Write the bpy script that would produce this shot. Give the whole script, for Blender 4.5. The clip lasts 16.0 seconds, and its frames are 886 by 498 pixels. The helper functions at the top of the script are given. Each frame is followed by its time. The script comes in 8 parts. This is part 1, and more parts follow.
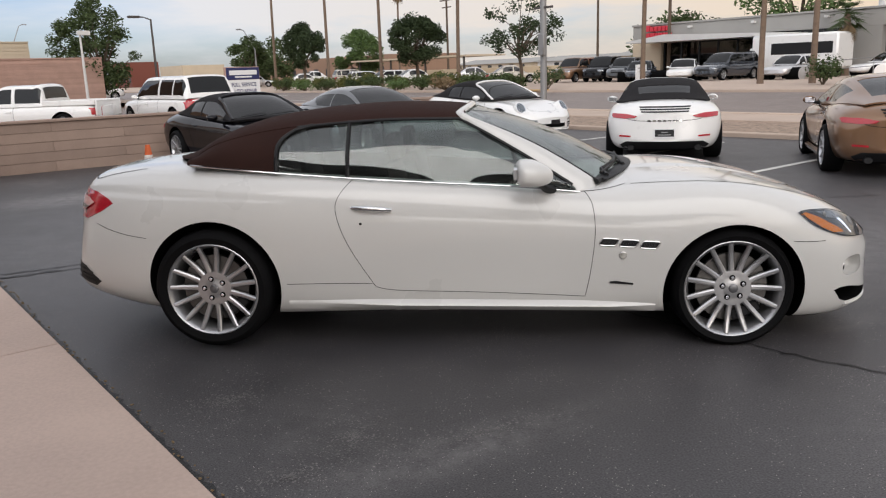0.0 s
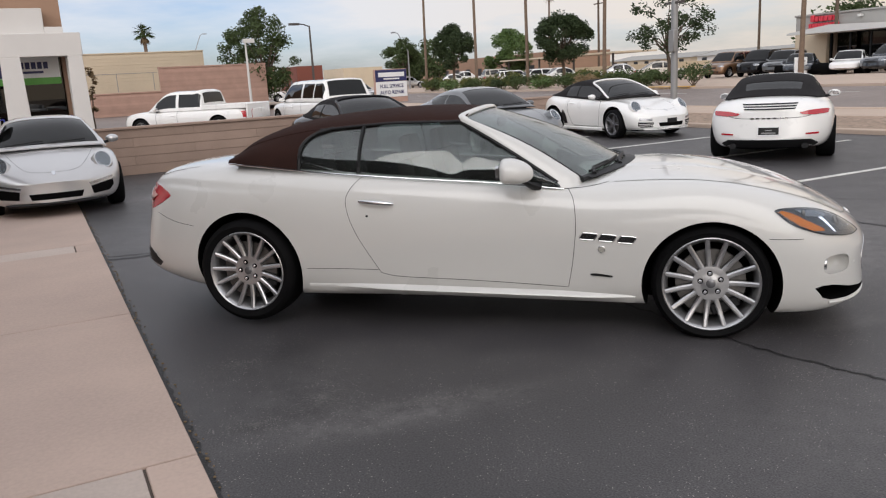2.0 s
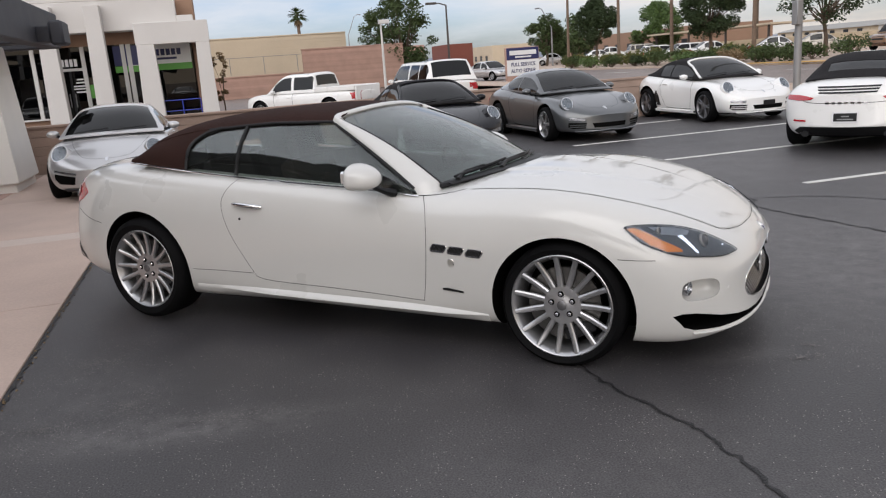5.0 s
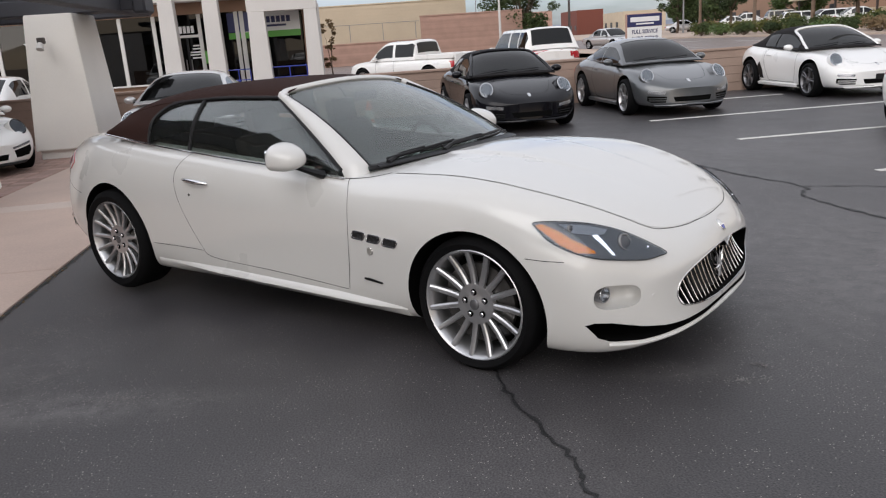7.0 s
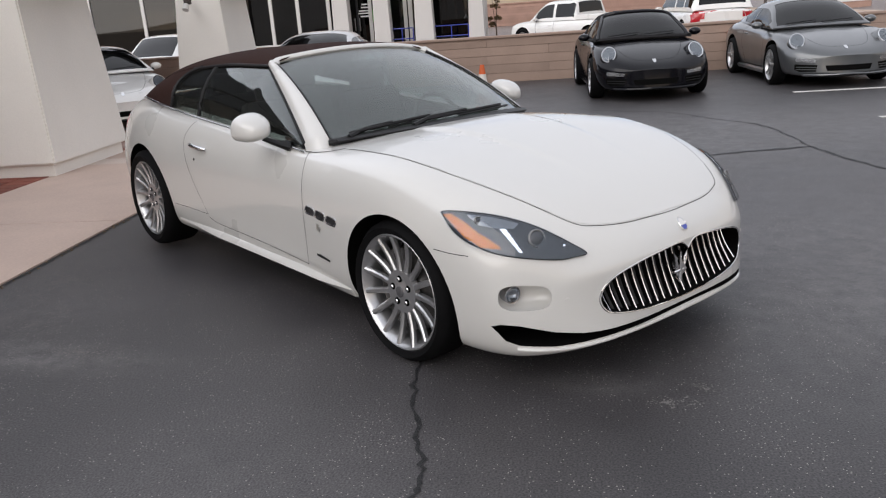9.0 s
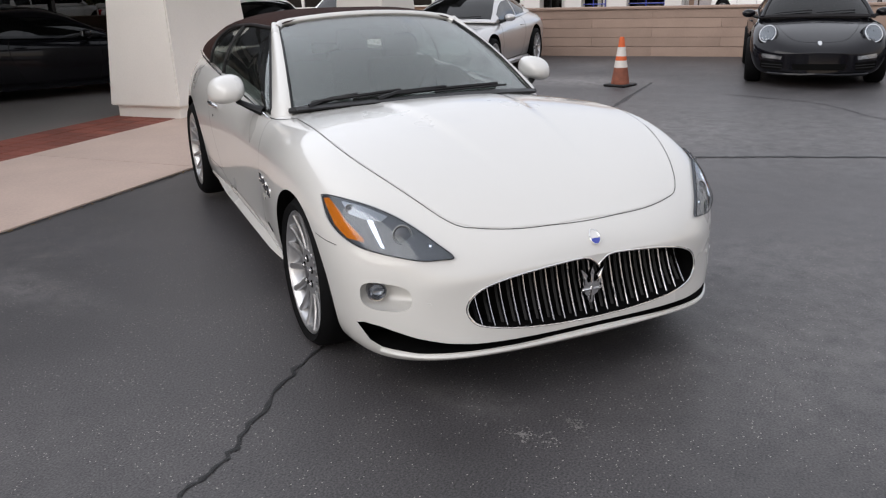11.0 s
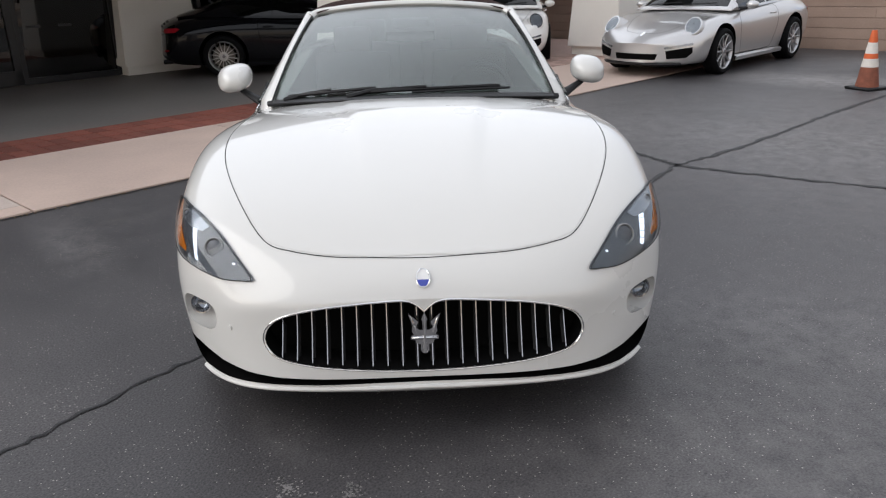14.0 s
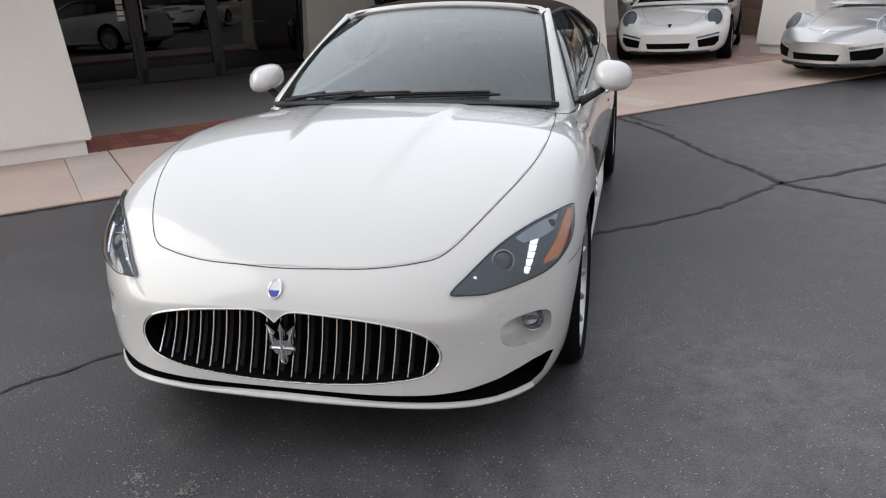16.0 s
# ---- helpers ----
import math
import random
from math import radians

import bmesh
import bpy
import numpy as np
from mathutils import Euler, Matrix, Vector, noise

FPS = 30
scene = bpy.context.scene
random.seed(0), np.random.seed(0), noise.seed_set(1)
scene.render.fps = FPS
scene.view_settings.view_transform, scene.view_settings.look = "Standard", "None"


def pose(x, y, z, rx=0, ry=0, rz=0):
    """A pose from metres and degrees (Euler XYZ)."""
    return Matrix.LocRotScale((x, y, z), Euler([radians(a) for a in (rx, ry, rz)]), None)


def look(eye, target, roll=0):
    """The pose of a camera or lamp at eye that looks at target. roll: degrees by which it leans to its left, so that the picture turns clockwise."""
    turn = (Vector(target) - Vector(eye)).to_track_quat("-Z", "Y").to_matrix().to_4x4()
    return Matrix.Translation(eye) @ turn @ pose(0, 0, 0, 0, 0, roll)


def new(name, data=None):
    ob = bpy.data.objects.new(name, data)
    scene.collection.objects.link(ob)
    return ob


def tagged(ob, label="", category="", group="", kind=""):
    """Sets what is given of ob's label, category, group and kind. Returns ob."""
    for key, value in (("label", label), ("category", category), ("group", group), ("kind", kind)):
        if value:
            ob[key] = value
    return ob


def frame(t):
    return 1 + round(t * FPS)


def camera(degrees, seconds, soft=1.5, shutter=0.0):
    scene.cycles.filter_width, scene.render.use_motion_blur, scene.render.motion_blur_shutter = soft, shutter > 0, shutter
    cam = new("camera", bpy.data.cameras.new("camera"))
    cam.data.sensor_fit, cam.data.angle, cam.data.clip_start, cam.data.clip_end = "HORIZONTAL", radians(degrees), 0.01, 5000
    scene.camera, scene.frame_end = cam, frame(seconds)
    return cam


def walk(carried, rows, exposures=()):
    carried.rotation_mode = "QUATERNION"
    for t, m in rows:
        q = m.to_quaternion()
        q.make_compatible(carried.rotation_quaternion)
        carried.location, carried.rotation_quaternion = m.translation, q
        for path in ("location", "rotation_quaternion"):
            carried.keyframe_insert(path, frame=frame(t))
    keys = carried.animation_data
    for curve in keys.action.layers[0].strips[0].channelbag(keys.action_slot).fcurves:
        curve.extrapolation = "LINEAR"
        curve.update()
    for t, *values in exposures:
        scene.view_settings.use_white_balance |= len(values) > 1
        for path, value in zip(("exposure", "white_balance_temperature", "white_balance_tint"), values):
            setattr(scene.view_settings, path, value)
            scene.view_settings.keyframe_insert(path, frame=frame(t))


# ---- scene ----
cam = camera(59.1, 16.0, 1.2)
PATH = [
    (0, (0.133, -5.19, 1.579), (0.009, -3.243, 1.135), -2.0),
    (0.5, (0.34, -5.343, 1.581), (0.124, -3.402, 1.147), -2.2),
    (1, (0.596, -5.428, 1.597), (0.278, -3.501, 1.166), -2.5),
    (1.5, (0.88, -5.462, 1.595), (0.462, -3.554, 1.166), -2.8),
    (2, (1.135, -5.491, 1.589), (0.626, -3.605, 1.159), -3.2),
    (2.5, (1.409, -5.475, 1.609), (0.825, -3.611, 1.178), -3.6),
    (3, (1.73, -5.38, 1.629), (1.081, -3.539, 1.194), -3.9),
    (3.5, (1.949, -5.182, 1.613), (1.243, -3.363, 1.176), -4.1),
    (4, (2.203, -4.974, 1.617), (1.442, -3.178, 1.173), -4.1),
    (6.5, (3.281, -4.064, 1.577), (2.221, -2.443, 1.077), -4.1),
    (7, (3.462, -3.823, 1.571), (2.327, -2.26, 1.053), -4.0),
    (7.5, (3.707, -3.623, 1.567), (2.488, -2.131, 1.031), -4.1),
    (8, (3.914, -3.42, 1.558), (2.611, -2.007, 1.004), -4.0),
    (8.5, (4.05, -3.147, 1.556), (2.665, -1.821, 0.987), -4.1),
    (9, (4.187, -2.895, 1.552), (2.73, -1.657, 0.968), -4.0),
    (11.5, (4.74, -1.404, 1.53), (2.984, -0.712, 0.87), -1.2),
    (12, (4.776, -1.088, 1.536), (2.98, -0.516, 0.867), -0.8),
    (12.5, (4.842, -0.796, 1.528), (3.013, -0.342, 0.859), -0.7),
    (13, (4.852, -0.553, 1.52), (2.997, -0.216, 0.853), -1.0),
    (13.5, (4.775, -0.308, 1.527), (2.902, -0.093, 0.862), -1.6),
    (14, (4.723, -0.037, 1.519), (2.839, 0.053, 0.854), -2.0),
    (14.5, (4.709, 0.284, 1.529), (2.824, 0.242, 0.864), -2.5),
    (15, (4.639, 0.543, 1.517), (2.76, 0.363, 0.857), -2.8),
    (15.5, (4.54, 0.805, 1.521), (2.678, 0.485, 0.864), -2.9),
    (16, (4.51, 1.101, 1.513), (2.678, 0.641, 0.856), -3.0),
]
walk(cam, [(t, look(eye, target, roll)) for t, eye, target, roll in PATH], [(0, -0.16, 6200, 12.5), (4, -0.16, 6120, 12.5), (9, -0.06, 6080, 12.5), (12, 0.10, 6080, 11.5), (16, 0.06, 6020, 10.5)])

# ---- world, sun, exposure ----
world = bpy.data.worlds.new("sky")
scene.world = world
world.use_nodes = True
wn, wl = world.node_tree.nodes, world.node_tree.links
wn.clear()
w_out = wn.new("ShaderNodeOutputWorld")
w_bg = wn.new("ShaderNodeBackground")
w_sky = wn.new("ShaderNodeTexSky")
w_sky.sky_type, w_sky.sun_disc = "NISHITA", False
SUN_EL, SUN_AZ = radians(30), radians(168)
w_sky.sun_elevation, w_sky.sun_rotation = SUN_EL, SUN_AZ
w_sky.dust_density, w_sky.air_density = 1.2, 1.0
w_co = wn.new("ShaderNodeTexCoord")
w_map = wn.new("ShaderNodeMapping")
w_map.inputs["Scale"].default_value = (1.0, 1.0, 4.5)
w_n = wn.new("ShaderNodeTexNoise")
w_n.inputs["Scale"].default_value, w_n.inputs["Detail"].default_value, w_n.inputs["Roughness"].default_value = 1.9, 7, 0.58
w_r = wn.new("ShaderNodeValToRGB")
w_r.color_ramp.elements[0].position, w_r.color_ramp.elements[1].position = 0.43, 0.64
w_mix = wn.new("ShaderNodeMixRGB")
w_cl = wn.new("ShaderNodeMixRGB")          # warm cloud near the horizon, grey-white above
w_sep = wn.new("ShaderNodeSeparateXYZ")
w_hr = wn.new("ShaderNodeMapRange")
w_hr.inputs[1].default_value, w_hr.inputs[2].default_value = 0.06, 0.38
w_cl.inputs[1].default_value = (10.0, 8.6, 7.2, 1)
w_cl.inputs[2].default_value = (8.5, 8.5, 8.6, 1)
w_side = wn.new("ShaderNodeMapRange")      # peach towards the evening side, pale grey away from it
w_side.inputs[1].default_value, w_side.inputs[2].default_value = -0.45, 0.45
w_lo = wn.new("ShaderNodeMixRGB")
w_lo.inputs[1].default_value, w_lo.inputs[2].default_value = (8.6, 8.7, 8.7, 1), (9.4, 7.55, 5.4, 1)
wl.new(w_sep.outputs[0], w_side.inputs[0])
wl.new(w_side.outputs[0], w_lo.inputs[0])
wl.new(w_lo.outputs[0], w_cl.inputs[1])
wl.new(w_co.outputs["Generated"], w_map.inputs[0])
wl.new(w_map.outputs[0], w_n.inputs["Vector"])
w_up = wn.new("ShaderNodeMath")            # thicker cloud overhead
w_up.operation = "MULTIPLY_ADD"
w_up.inputs[1].default_value = 0.30
wl.new(w_hr.outputs[0], w_up.inputs[0])
w_ev = wn.new("ShaderNodeMath")            # and more of it on the evening side
w_ev.operation = "MULTIPLY_ADD"
w_ev.inputs[1].default_value = 0.20
wl.new(w_side.outputs[0], w_ev.inputs[0])
wl.new(w_n.outputs[0], w_ev.inputs[2])
wl.new(w_ev.outputs[0], w_up.inputs[2])
wl.new(w_up.outputs[0], w_r.inputs[0])
wl.new(w_co.outputs["Generated"], w_sep.inputs[0])
wl.new(w_sep.outputs[2], w_hr.inputs[0])
wl.new(w_hr.outputs[0], w_cl.inputs[0])
wl.new(w_r.outputs[0], w_mix.inputs[0])
w_tint = wn.new("ShaderNodeMixRGB")
w_tint.blend_type = "MULTIPLY"
w_tint.inputs[0].default_value = 1.0
w_tint.inputs[2].default_value = (0.92, 0.98, 1.22, 1)
wl.new(w_sky.outputs[0], w_tint.inputs[1])
wl.new(w_tint.outputs[0], w_mix.inputs[1])
wl.new(w_cl.outputs[0], w_mix.inputs[2])
w_west = wn.new("ShaderNodeMapRange")      # the bright western sky, outside the view
w_west.interpolation_type = "SMOOTHSTEP"
w_west.inputs[1].default_value, w_west.inputs[2].default_value, w_west.inputs[3].default_value, w_west.inputs[4].default_value = 0.40, 0.95, 1.0, 1.6
w_dot = wn.new("ShaderNodeVectorMath")
w_dot.operation = "DOT_PRODUCT"
w_dot.inputs[1].default_value = (-0.82, -0.50, 0.28)
wl.new(w_co.outputs["Generated"], w_dot.inputs[0])
wl.new(w_dot.outputs["Value"], w_west.inputs[0])
w_gain = wn.new("ShaderNodeVectorMath")
w_gain.operation = "SCALE"
wl.new(w_mix.outputs[0], w_gain.inputs[0])
wl.new(w_west.outputs[0], w_gain.inputs["Scale"])
wl.new(w_gain.outputs[0], w_bg.inputs[0])
wl.new(w_bg.outputs[0], w_out.inputs[0])
w_bg.inputs[1].default_value = 0.105

sun = new("sun", bpy.data.lights.new("sun", "SUN"))
sun.data.energy, sun.data.angle, sun.data.color = 1.85, radians(60), (1.0, 0.93, 0.83)
sun.matrix_world = look((40 * math.sin(SUN_AZ), 40 * math.cos(SUN_AZ), 40 * math.tan(SUN_EL)), (0, 0, 0))


# ---- materials ----
def mat(name, col, rough=0.5, metal=0.0, coat=0.0, var=0.10, scale=3.0, fine=90.0, bump=0.0, spec=0.5, rnd=0.0, stretch=(1, 1, 1), emit=0.0, alpha_rough=0.1):
    """Principled surface with variation at two scales."""
    m = bpy.data.materials.new(name)
    m.use_nodes = True
    n, l = m.node_tree.nodes, m.node_tree.links
    b = n["Principled BSDF"]
    b.inputs["Roughness"].default_value = rough
    b.inputs["Metallic"].default_value = metal
    b.inputs["Coat Weight"].default_value = coat
    b.inputs["Coat Roughness"].default_value = 0.03
    b.inputs["Specular IOR Level"].default_value = spec
    co = n.new("ShaderNodeTexCoord")
    mp = n.new("ShaderNodeMapping")
    mp.inputs["Scale"].default_value = stretch
    l.new(co.outputs["Object"], mp.inputs[0])
    n1, n2 = n.new("ShaderNodeTexNoise"), n.new("ShaderNodeTexNoise")
    n1.inputs["Scale"].default_value, n1.inputs["Detail"].default_value = scale, 6
    n2.inputs["Scale"].default_value, n2.inputs["Detail"].default_value = fine, 3
    l.new(mp.outputs[0], n1.inputs["Vector"])
    l.new(mp.outputs[0], n2.inputs["Vector"])
    add = n.new("ShaderNodeMath")
    add.operation = "MULTIPLY_ADD"
    add.inputs[1].default_value = 0.6
    l.new(n1.outputs[0], add.inputs[0])
    sc = n.new("ShaderNodeMath")
    sc.operation = "MULTIPLY"
    sc.inputs[1].default_value = 0.4
    l.new(n2.outputs[0], sc.inputs[0])
    l.new(sc.outputs[0], add.inputs[2])
    src = add.outputs[0]
    if rnd:
        oi = n.new("ShaderNodeObjectInfo")
        ra = n.new("ShaderNodeMath")
        ra.operation = "MULTIPLY_ADD"
        ra.inputs[1].default_value = rnd
        l.new(oi.outputs["Random"], ra.inputs[0])
        l.new(src, ra.inputs[2])
        sh = n.new("ShaderNodeMath")
        sh.operation = "SUBTRACT"
        sh.inputs[1].default_value = rnd / 2
        l.new(ra.outputs[0], sh.inputs[0])
        src = sh.outputs[0]
    ramp = n.new("ShaderNodeValToRGB")
    e = ramp.color_ramp.elements
    e[0].position, e[1].position = 0.3, 0.7
    e[0].color = (*[max(0, c * (1 - var)) for c in col], 1)
    e[1].color = (*[min(1, c * (1 + var)) for c in col], 1)
    l.new(src, ramp.inputs[0])
    l.new(ramp.outputs[0], b.inputs["Base Color"])
    if alpha_rough and rough > 0.15:
        rr = n.new("ShaderNodeMapRange")
        rr.inputs[3].default_value, rr.inputs[4].default_value = max(0.02, rough - alpha_rough), min(1, rough + alpha_rough)
        l.new(n1.outputs[0], rr.inputs[0])
        l.new(rr.outputs[0], b.inputs["Roughness"])
    if bump:
        bp = n.new("ShaderNodeBump")
        bp.inputs["Strength"].default_value = bump
        bp.inputs["Distance"].default_value = 0.02
        l.new(n2.outputs[0], bp.inputs["Height"])
        l.new(bp.outputs[0], b.inputs["Normal"])
    if emit:
        b.inputs["Emission Color"].default_value = (*col, 1)
        b.inputs["Emission Strength"].default_value = emit
    return m


def glass(name, tint, rough=0.01, ior=1.5, sky_haze=0.0):
    """A thin tinted pane: what passes is tinted, gloss by Fresnel."""
    m = bpy.data.materials.new(name)
    m.use_nodes = True
    n, l = m.node_tree.nodes, m.node_tree.links
    n.clear()
    o, mx = n.new("ShaderNodeOutputMaterial"), n.new("ShaderNodeMixShader")
    tr, gl, fr = n.new("ShaderNodeBsdfTransparent"), n.new("ShaderNodeBsdfGlossy"), n.new("ShaderNodeMapRange")
    lw, pw = n.new("ShaderNodeLayerWeight"), n.new("ShaderNodeMath")
    lw.inputs[0].default_value = 0.5
    pw.operation = "POWER"
    pw.inputs[1].default_value = 4.0
    l.new(lw.outputs["Facing"], pw.inputs[0])
    l.new(pw.outputs[0], fr.inputs[0])
    fr.inputs[3].default_value, fr.inputs[4].default_value = ((ior - 1) / (ior + 1)) ** 2, 0.9
    tr.inputs[0].default_value = (*tint, 1)
    gl.inputs["Roughness"].default_value = rough
    l.new(fr.outputs[0], mx.inputs[0])
    l.new(tr.outputs[0], mx.inputs[1])
    l.new(gl.outputs[0], mx.inputs[2])
    # pale diffuse film: the sky's milky reflection put into the pane
    if sky_haze:
        df, m2 = n.new("ShaderNodeBsdfDiffuse"), n.new("ShaderNodeMixShader")
        df.inputs[0].default_value = (0.62, 0.66, 0.64, 1)
        m2.inputs[0].default_value = sky_haze
        l.new(mx.outputs[0], m2.inputs[1])
        l.new(df.outputs[0], m2.inputs[2])
        l.new(m2.outputs[0], o.inputs[0])
    else:
        l.new(mx.outputs[0], o.inputs[0])
    return m


def asphalt(name, lo, hi, speck=0.35, dust_light=()):
    """Sealed asphalt: worn patches, stones, grit and a fine relief."""
    m = bpy.data.materials.new(name)
    m.use_nodes = True
    n, l = m.node_tree.nodes, m.node_tree.links
    b = n["Principled BSDF"]
    co = n.new("ShaderNodeTexCoord")
    big, mid, grit = (n.new("ShaderNodeTexNoise") for _ in range(3))
    for k, s, d in ((big, 0.32, 5), (mid, 2.2, 6), (grit, 120.0, 3)):
        k.inputs["Scale"].default_value, k.inputs["Detail"].default_value = s, d
        l.new(co.outputs["Object"], k.inputs["Vector"])
    vor = n.new("ShaderNodeTexVoronoi")
    vor.inputs["Scale"].default_value = 120.0
    l.new(co.outputs["Object"], vor.inputs["Vector"])
    mx = n.new("ShaderNodeMath")
    mx.operation = "MULTIPLY_ADD"
    mx.inputs[1].default_value = 0.65
    l.new(big.outputs[0], mx.inputs[0])
    sc = n.new("ShaderNodeMath")
    sc.operation = "MULTIPLY"
    sc.inputs[1].default_value = 0.35
    l.new(mid.outputs[0], sc.inputs[0])
    l.new(sc.outputs[0], mx.inputs[2])
    ramp = n.new("ShaderNodeValToRGB")
    e = ramp.color_ramp.elements
    e[0].position, e[1].position = 0.38, 0.66
    e[0].color, e[1].color = (*lo, 1), (*hi, 1)
    l.new(mx.outputs[0], ramp.inputs[0])
    gr = n.new("ShaderNodeMapRange")
    gr.inputs[1].default_value, gr.inputs[2].default_value, gr.inputs[3].default_value, gr.inputs[4].default_value = 0.3, 0.7, 0.32, 1.75
    l.new(grit.outputs[0], gr.inputs[0])
    m1 = n.new("ShaderNodeMixRGB")
    m1.blend_type = "MULTIPLY"
    m1.inputs[0].default_value = 1.0
    l.new(ramp.outputs[0], m1.inputs[1])
    l.new(gr.outputs[0], m1.inputs[2])
    # pale stones: a few cells, more of them where the seal is worn
    cell = n.new("ShaderNodeSeparateColor")
    l.new(vor.outputs["Color"], cell.inputs[0])
    pick = n.new("ShaderNodeMath")
    pick.operation = "GREATER_THAN"
    thr = n.new("ShaderNodeMapRange")
    thr.inputs[1].default_value, thr.inputs[2].default_value, thr.inputs[3].default_value, thr.inputs[4].default_value = 0.40, 0.66, 0.988, 0.90
    l.new(mid.outputs[0], thr.inputs[0])
    l.new(cell.outputs[0], pick.inputs[0])
    l.new(thr.outputs[0], pick.inputs[1])
    core = n.new("ShaderNodeMath")
    core.operation = "LESS_THAN"
    core.inputs[1].default_value = 0.32
    l.new(vor.outputs["Distance"], core.inputs[0])
    both = n.new("ShaderNodeMath")
    both.operation = "MULTIPLY"
    l.new(pick.outputs[0], both.inputs[0])
    l.new(core.outputs[0], both.inputs[1])
    m2 = n.new("ShaderNodeMixRGB")
    m2.inputs[2].default_value = (speck, speck * 0.93, speck * 0.86, 1)
    l.new(both.outputs[0], m2.inputs[0])
    l.new(m1.outputs[0], m2.inputs[1])
    col = m2.outputs[0]
    # dusty scuffs and broad patches of painted ground light: soft, broken up by noise
    for x, y, rx, ry, turn, amount in dust_light:
        mp, gt, br, mu, mm = n.new("ShaderNodeMapping"), n.new("ShaderNodeTexGradient"), n.new("ShaderNodeMapRange"), n.new("ShaderNodeMath"), n.new("ShaderNodeMixRGB")
        mp.vector_type = "TEXTURE"
        mp.inputs["Location"].default_value = (x, y, 0)
        mp.inputs["Rotation"].default_value = (0, 0, radians(turn))
        mp.inputs["Scale"].default_value = (rx, ry, 1)
        ge = n.new("ShaderNodeNewGeometry")
        l.new(ge.outputs["Position"], mp.inputs[0])
        gt.gradient_type = "SPHERICAL"
        l.new(mp.outputs[0], gt.inputs[0])
        nz = n.new("ShaderNodeTexNoise")
        nz.inputs["Scale"].default_value, nz.inputs["Detail"].default_value, nz.inputs["Roughness"].default_value = 7.0, 10, 0.8
        l.new(ge.outputs["Position"], nz.inputs["Vector"])
        br.inputs[1].default_value, br.inputs[2].default_value, br.inputs[4].default_value = 0.38, 0.66, amount
        l.new(nz.outputs[0], br.inputs[0])
        mu.operation = "MULTIPLY"
        l.new(gt.outputs[1], mu.inputs[0])
        l.new(br.outputs[0], mu.inputs[1])
        l.new(mu.outputs[0], mm.inputs[0])
        l.new(col, mm.inputs[1])
        mm.inputs[2].default_value = (0.245, 0.232, 0.228, 1)
        col = mm.outputs[0]
    l.new(col, b.inputs["Base Color"])
    rr = n.new("ShaderNodeMapRange")
    rr.inputs[3].default_value, rr.inputs[4].default_value = 0.38, 0.60
    l.new(mid.outputs[0], rr.inputs[0])
    l.new(rr.outputs[0], b.inputs["Roughness"])
    b.inputs["Specular IOR Level"].default_value = 0.48
    bp = n.new("ShaderNodeBump")
    bp.inputs["Strength"].default_value, bp.inputs["Distance"].default_value = 0.13, 0.01
    l.new(vor.outputs["Distance"], bp.inputs["Height"])
    l.new(bp.outputs[0], b.inputs["Normal"])
    return m


# the last three broad patches put brighter ground light into the colour
M_ASPHALT = asphalt("asphalt", (0.0405, 0.038, 0.040), (0.0725, 0.068, 0.0705), 0.36, [(0.0, -2.12, 1.0, 0.24, 35, 0.55), (-0.75, -2.0, 0.8, 0.8, 0, 0.2), (-5.6, 5.55, 1.8, 0.9, 40, 1.3), (-7.3, 7.2, 1.2, 0.6, -40, 0.5), (1.6, 1.5, 0.9, 0.5, 60, 0.3), (2.3, -0.5, 0.35, 0.15, 30, 0.4), (2.9, 1.1, 0.8, 0.5, 20, 0.12), (-2.2, 3.0, 2.5, 1.2, 40, 0.25), (-1.5, 4.2, 5.5, 3.2, 40, 0.60), (3.2, 1.8, 3.0, 2.4, 0, 0.46), (2.6, -2.4, 1.8, 1.3, 0, 0.30)])
M_ROAD = asphalt("road_asphalt", (0.15, 0.115, 0.10), (0.20, 0.155, 0.135), 0.3)
M_TAR = mat("crack_tar", (0.010, 0.010, 0.011), 0.55, var=0.3, bump=0.3)
M_STAIN = mat("pale_stain", (0.19, 0.18, 0.175), 0.9, var=0.35, scale=6, bump=0.2)
M_CONC = mat("pink_concrete", (0.50, 0.385, 0.325), 0.85, var=0.13, scale=1.3, fine=45, bump=0.08, rnd=0.25)
M_CONCP = mat("patched_concrete", (0.520, 0.435, 0.384), 0.85, var=0.13, scale=1.3, fine=45, bump=0.08, rnd=0.25)
# concrete under cover, its shade painted in as a darker colour
M_CONC_SHADE = mat("shade_dark_concrete", (0.15, 0.138, 0.13), 0.55, var=0.2, scale=0.8, fine=30, bump=0.05)
M_PAVER = mat("red_paver", (0.20, 0.060, 0.040), 0.75, var=0.22, scale=9, fine=80, bump=0.15, rnd=0.5)
M_PAVER2 = mat("pink_paver", (0.36, 0.24, 0.20), 0.75, var=0.2, scale=9, fine=80, bump=0.15, rnd=0.5)
M_GROUT = mat("pale_grout", (0.30, 0.22, 0.18), 0.95, var=0.2)
M_JOINT = mat("joint_mortar", (0.12, 0.095, 0.08), 0.95, var=0.2)
M_STUCCO = mat("white_stucco", (0.80, 0.775, 0.73), 0.9, var=0.05, scale=1.2, fine=60, bump=0.12)
M_STUCCO2 = mat("grey_white_stucco", (0.60, 0.58, 0.56), 0.9, var=0.06, scale=0.7, fine=40, bump=0.12)
M_BLOCK = mat("tan_block", (0.35, 0.255, 0.205), 0.9, var=0.12, scale=2.5, fine=40, bump=0.15, rnd=0.25)
M_BLOCKJ = mat("block_joint", (0.26, 0.19, 0.155), 0.95, var=0.2)
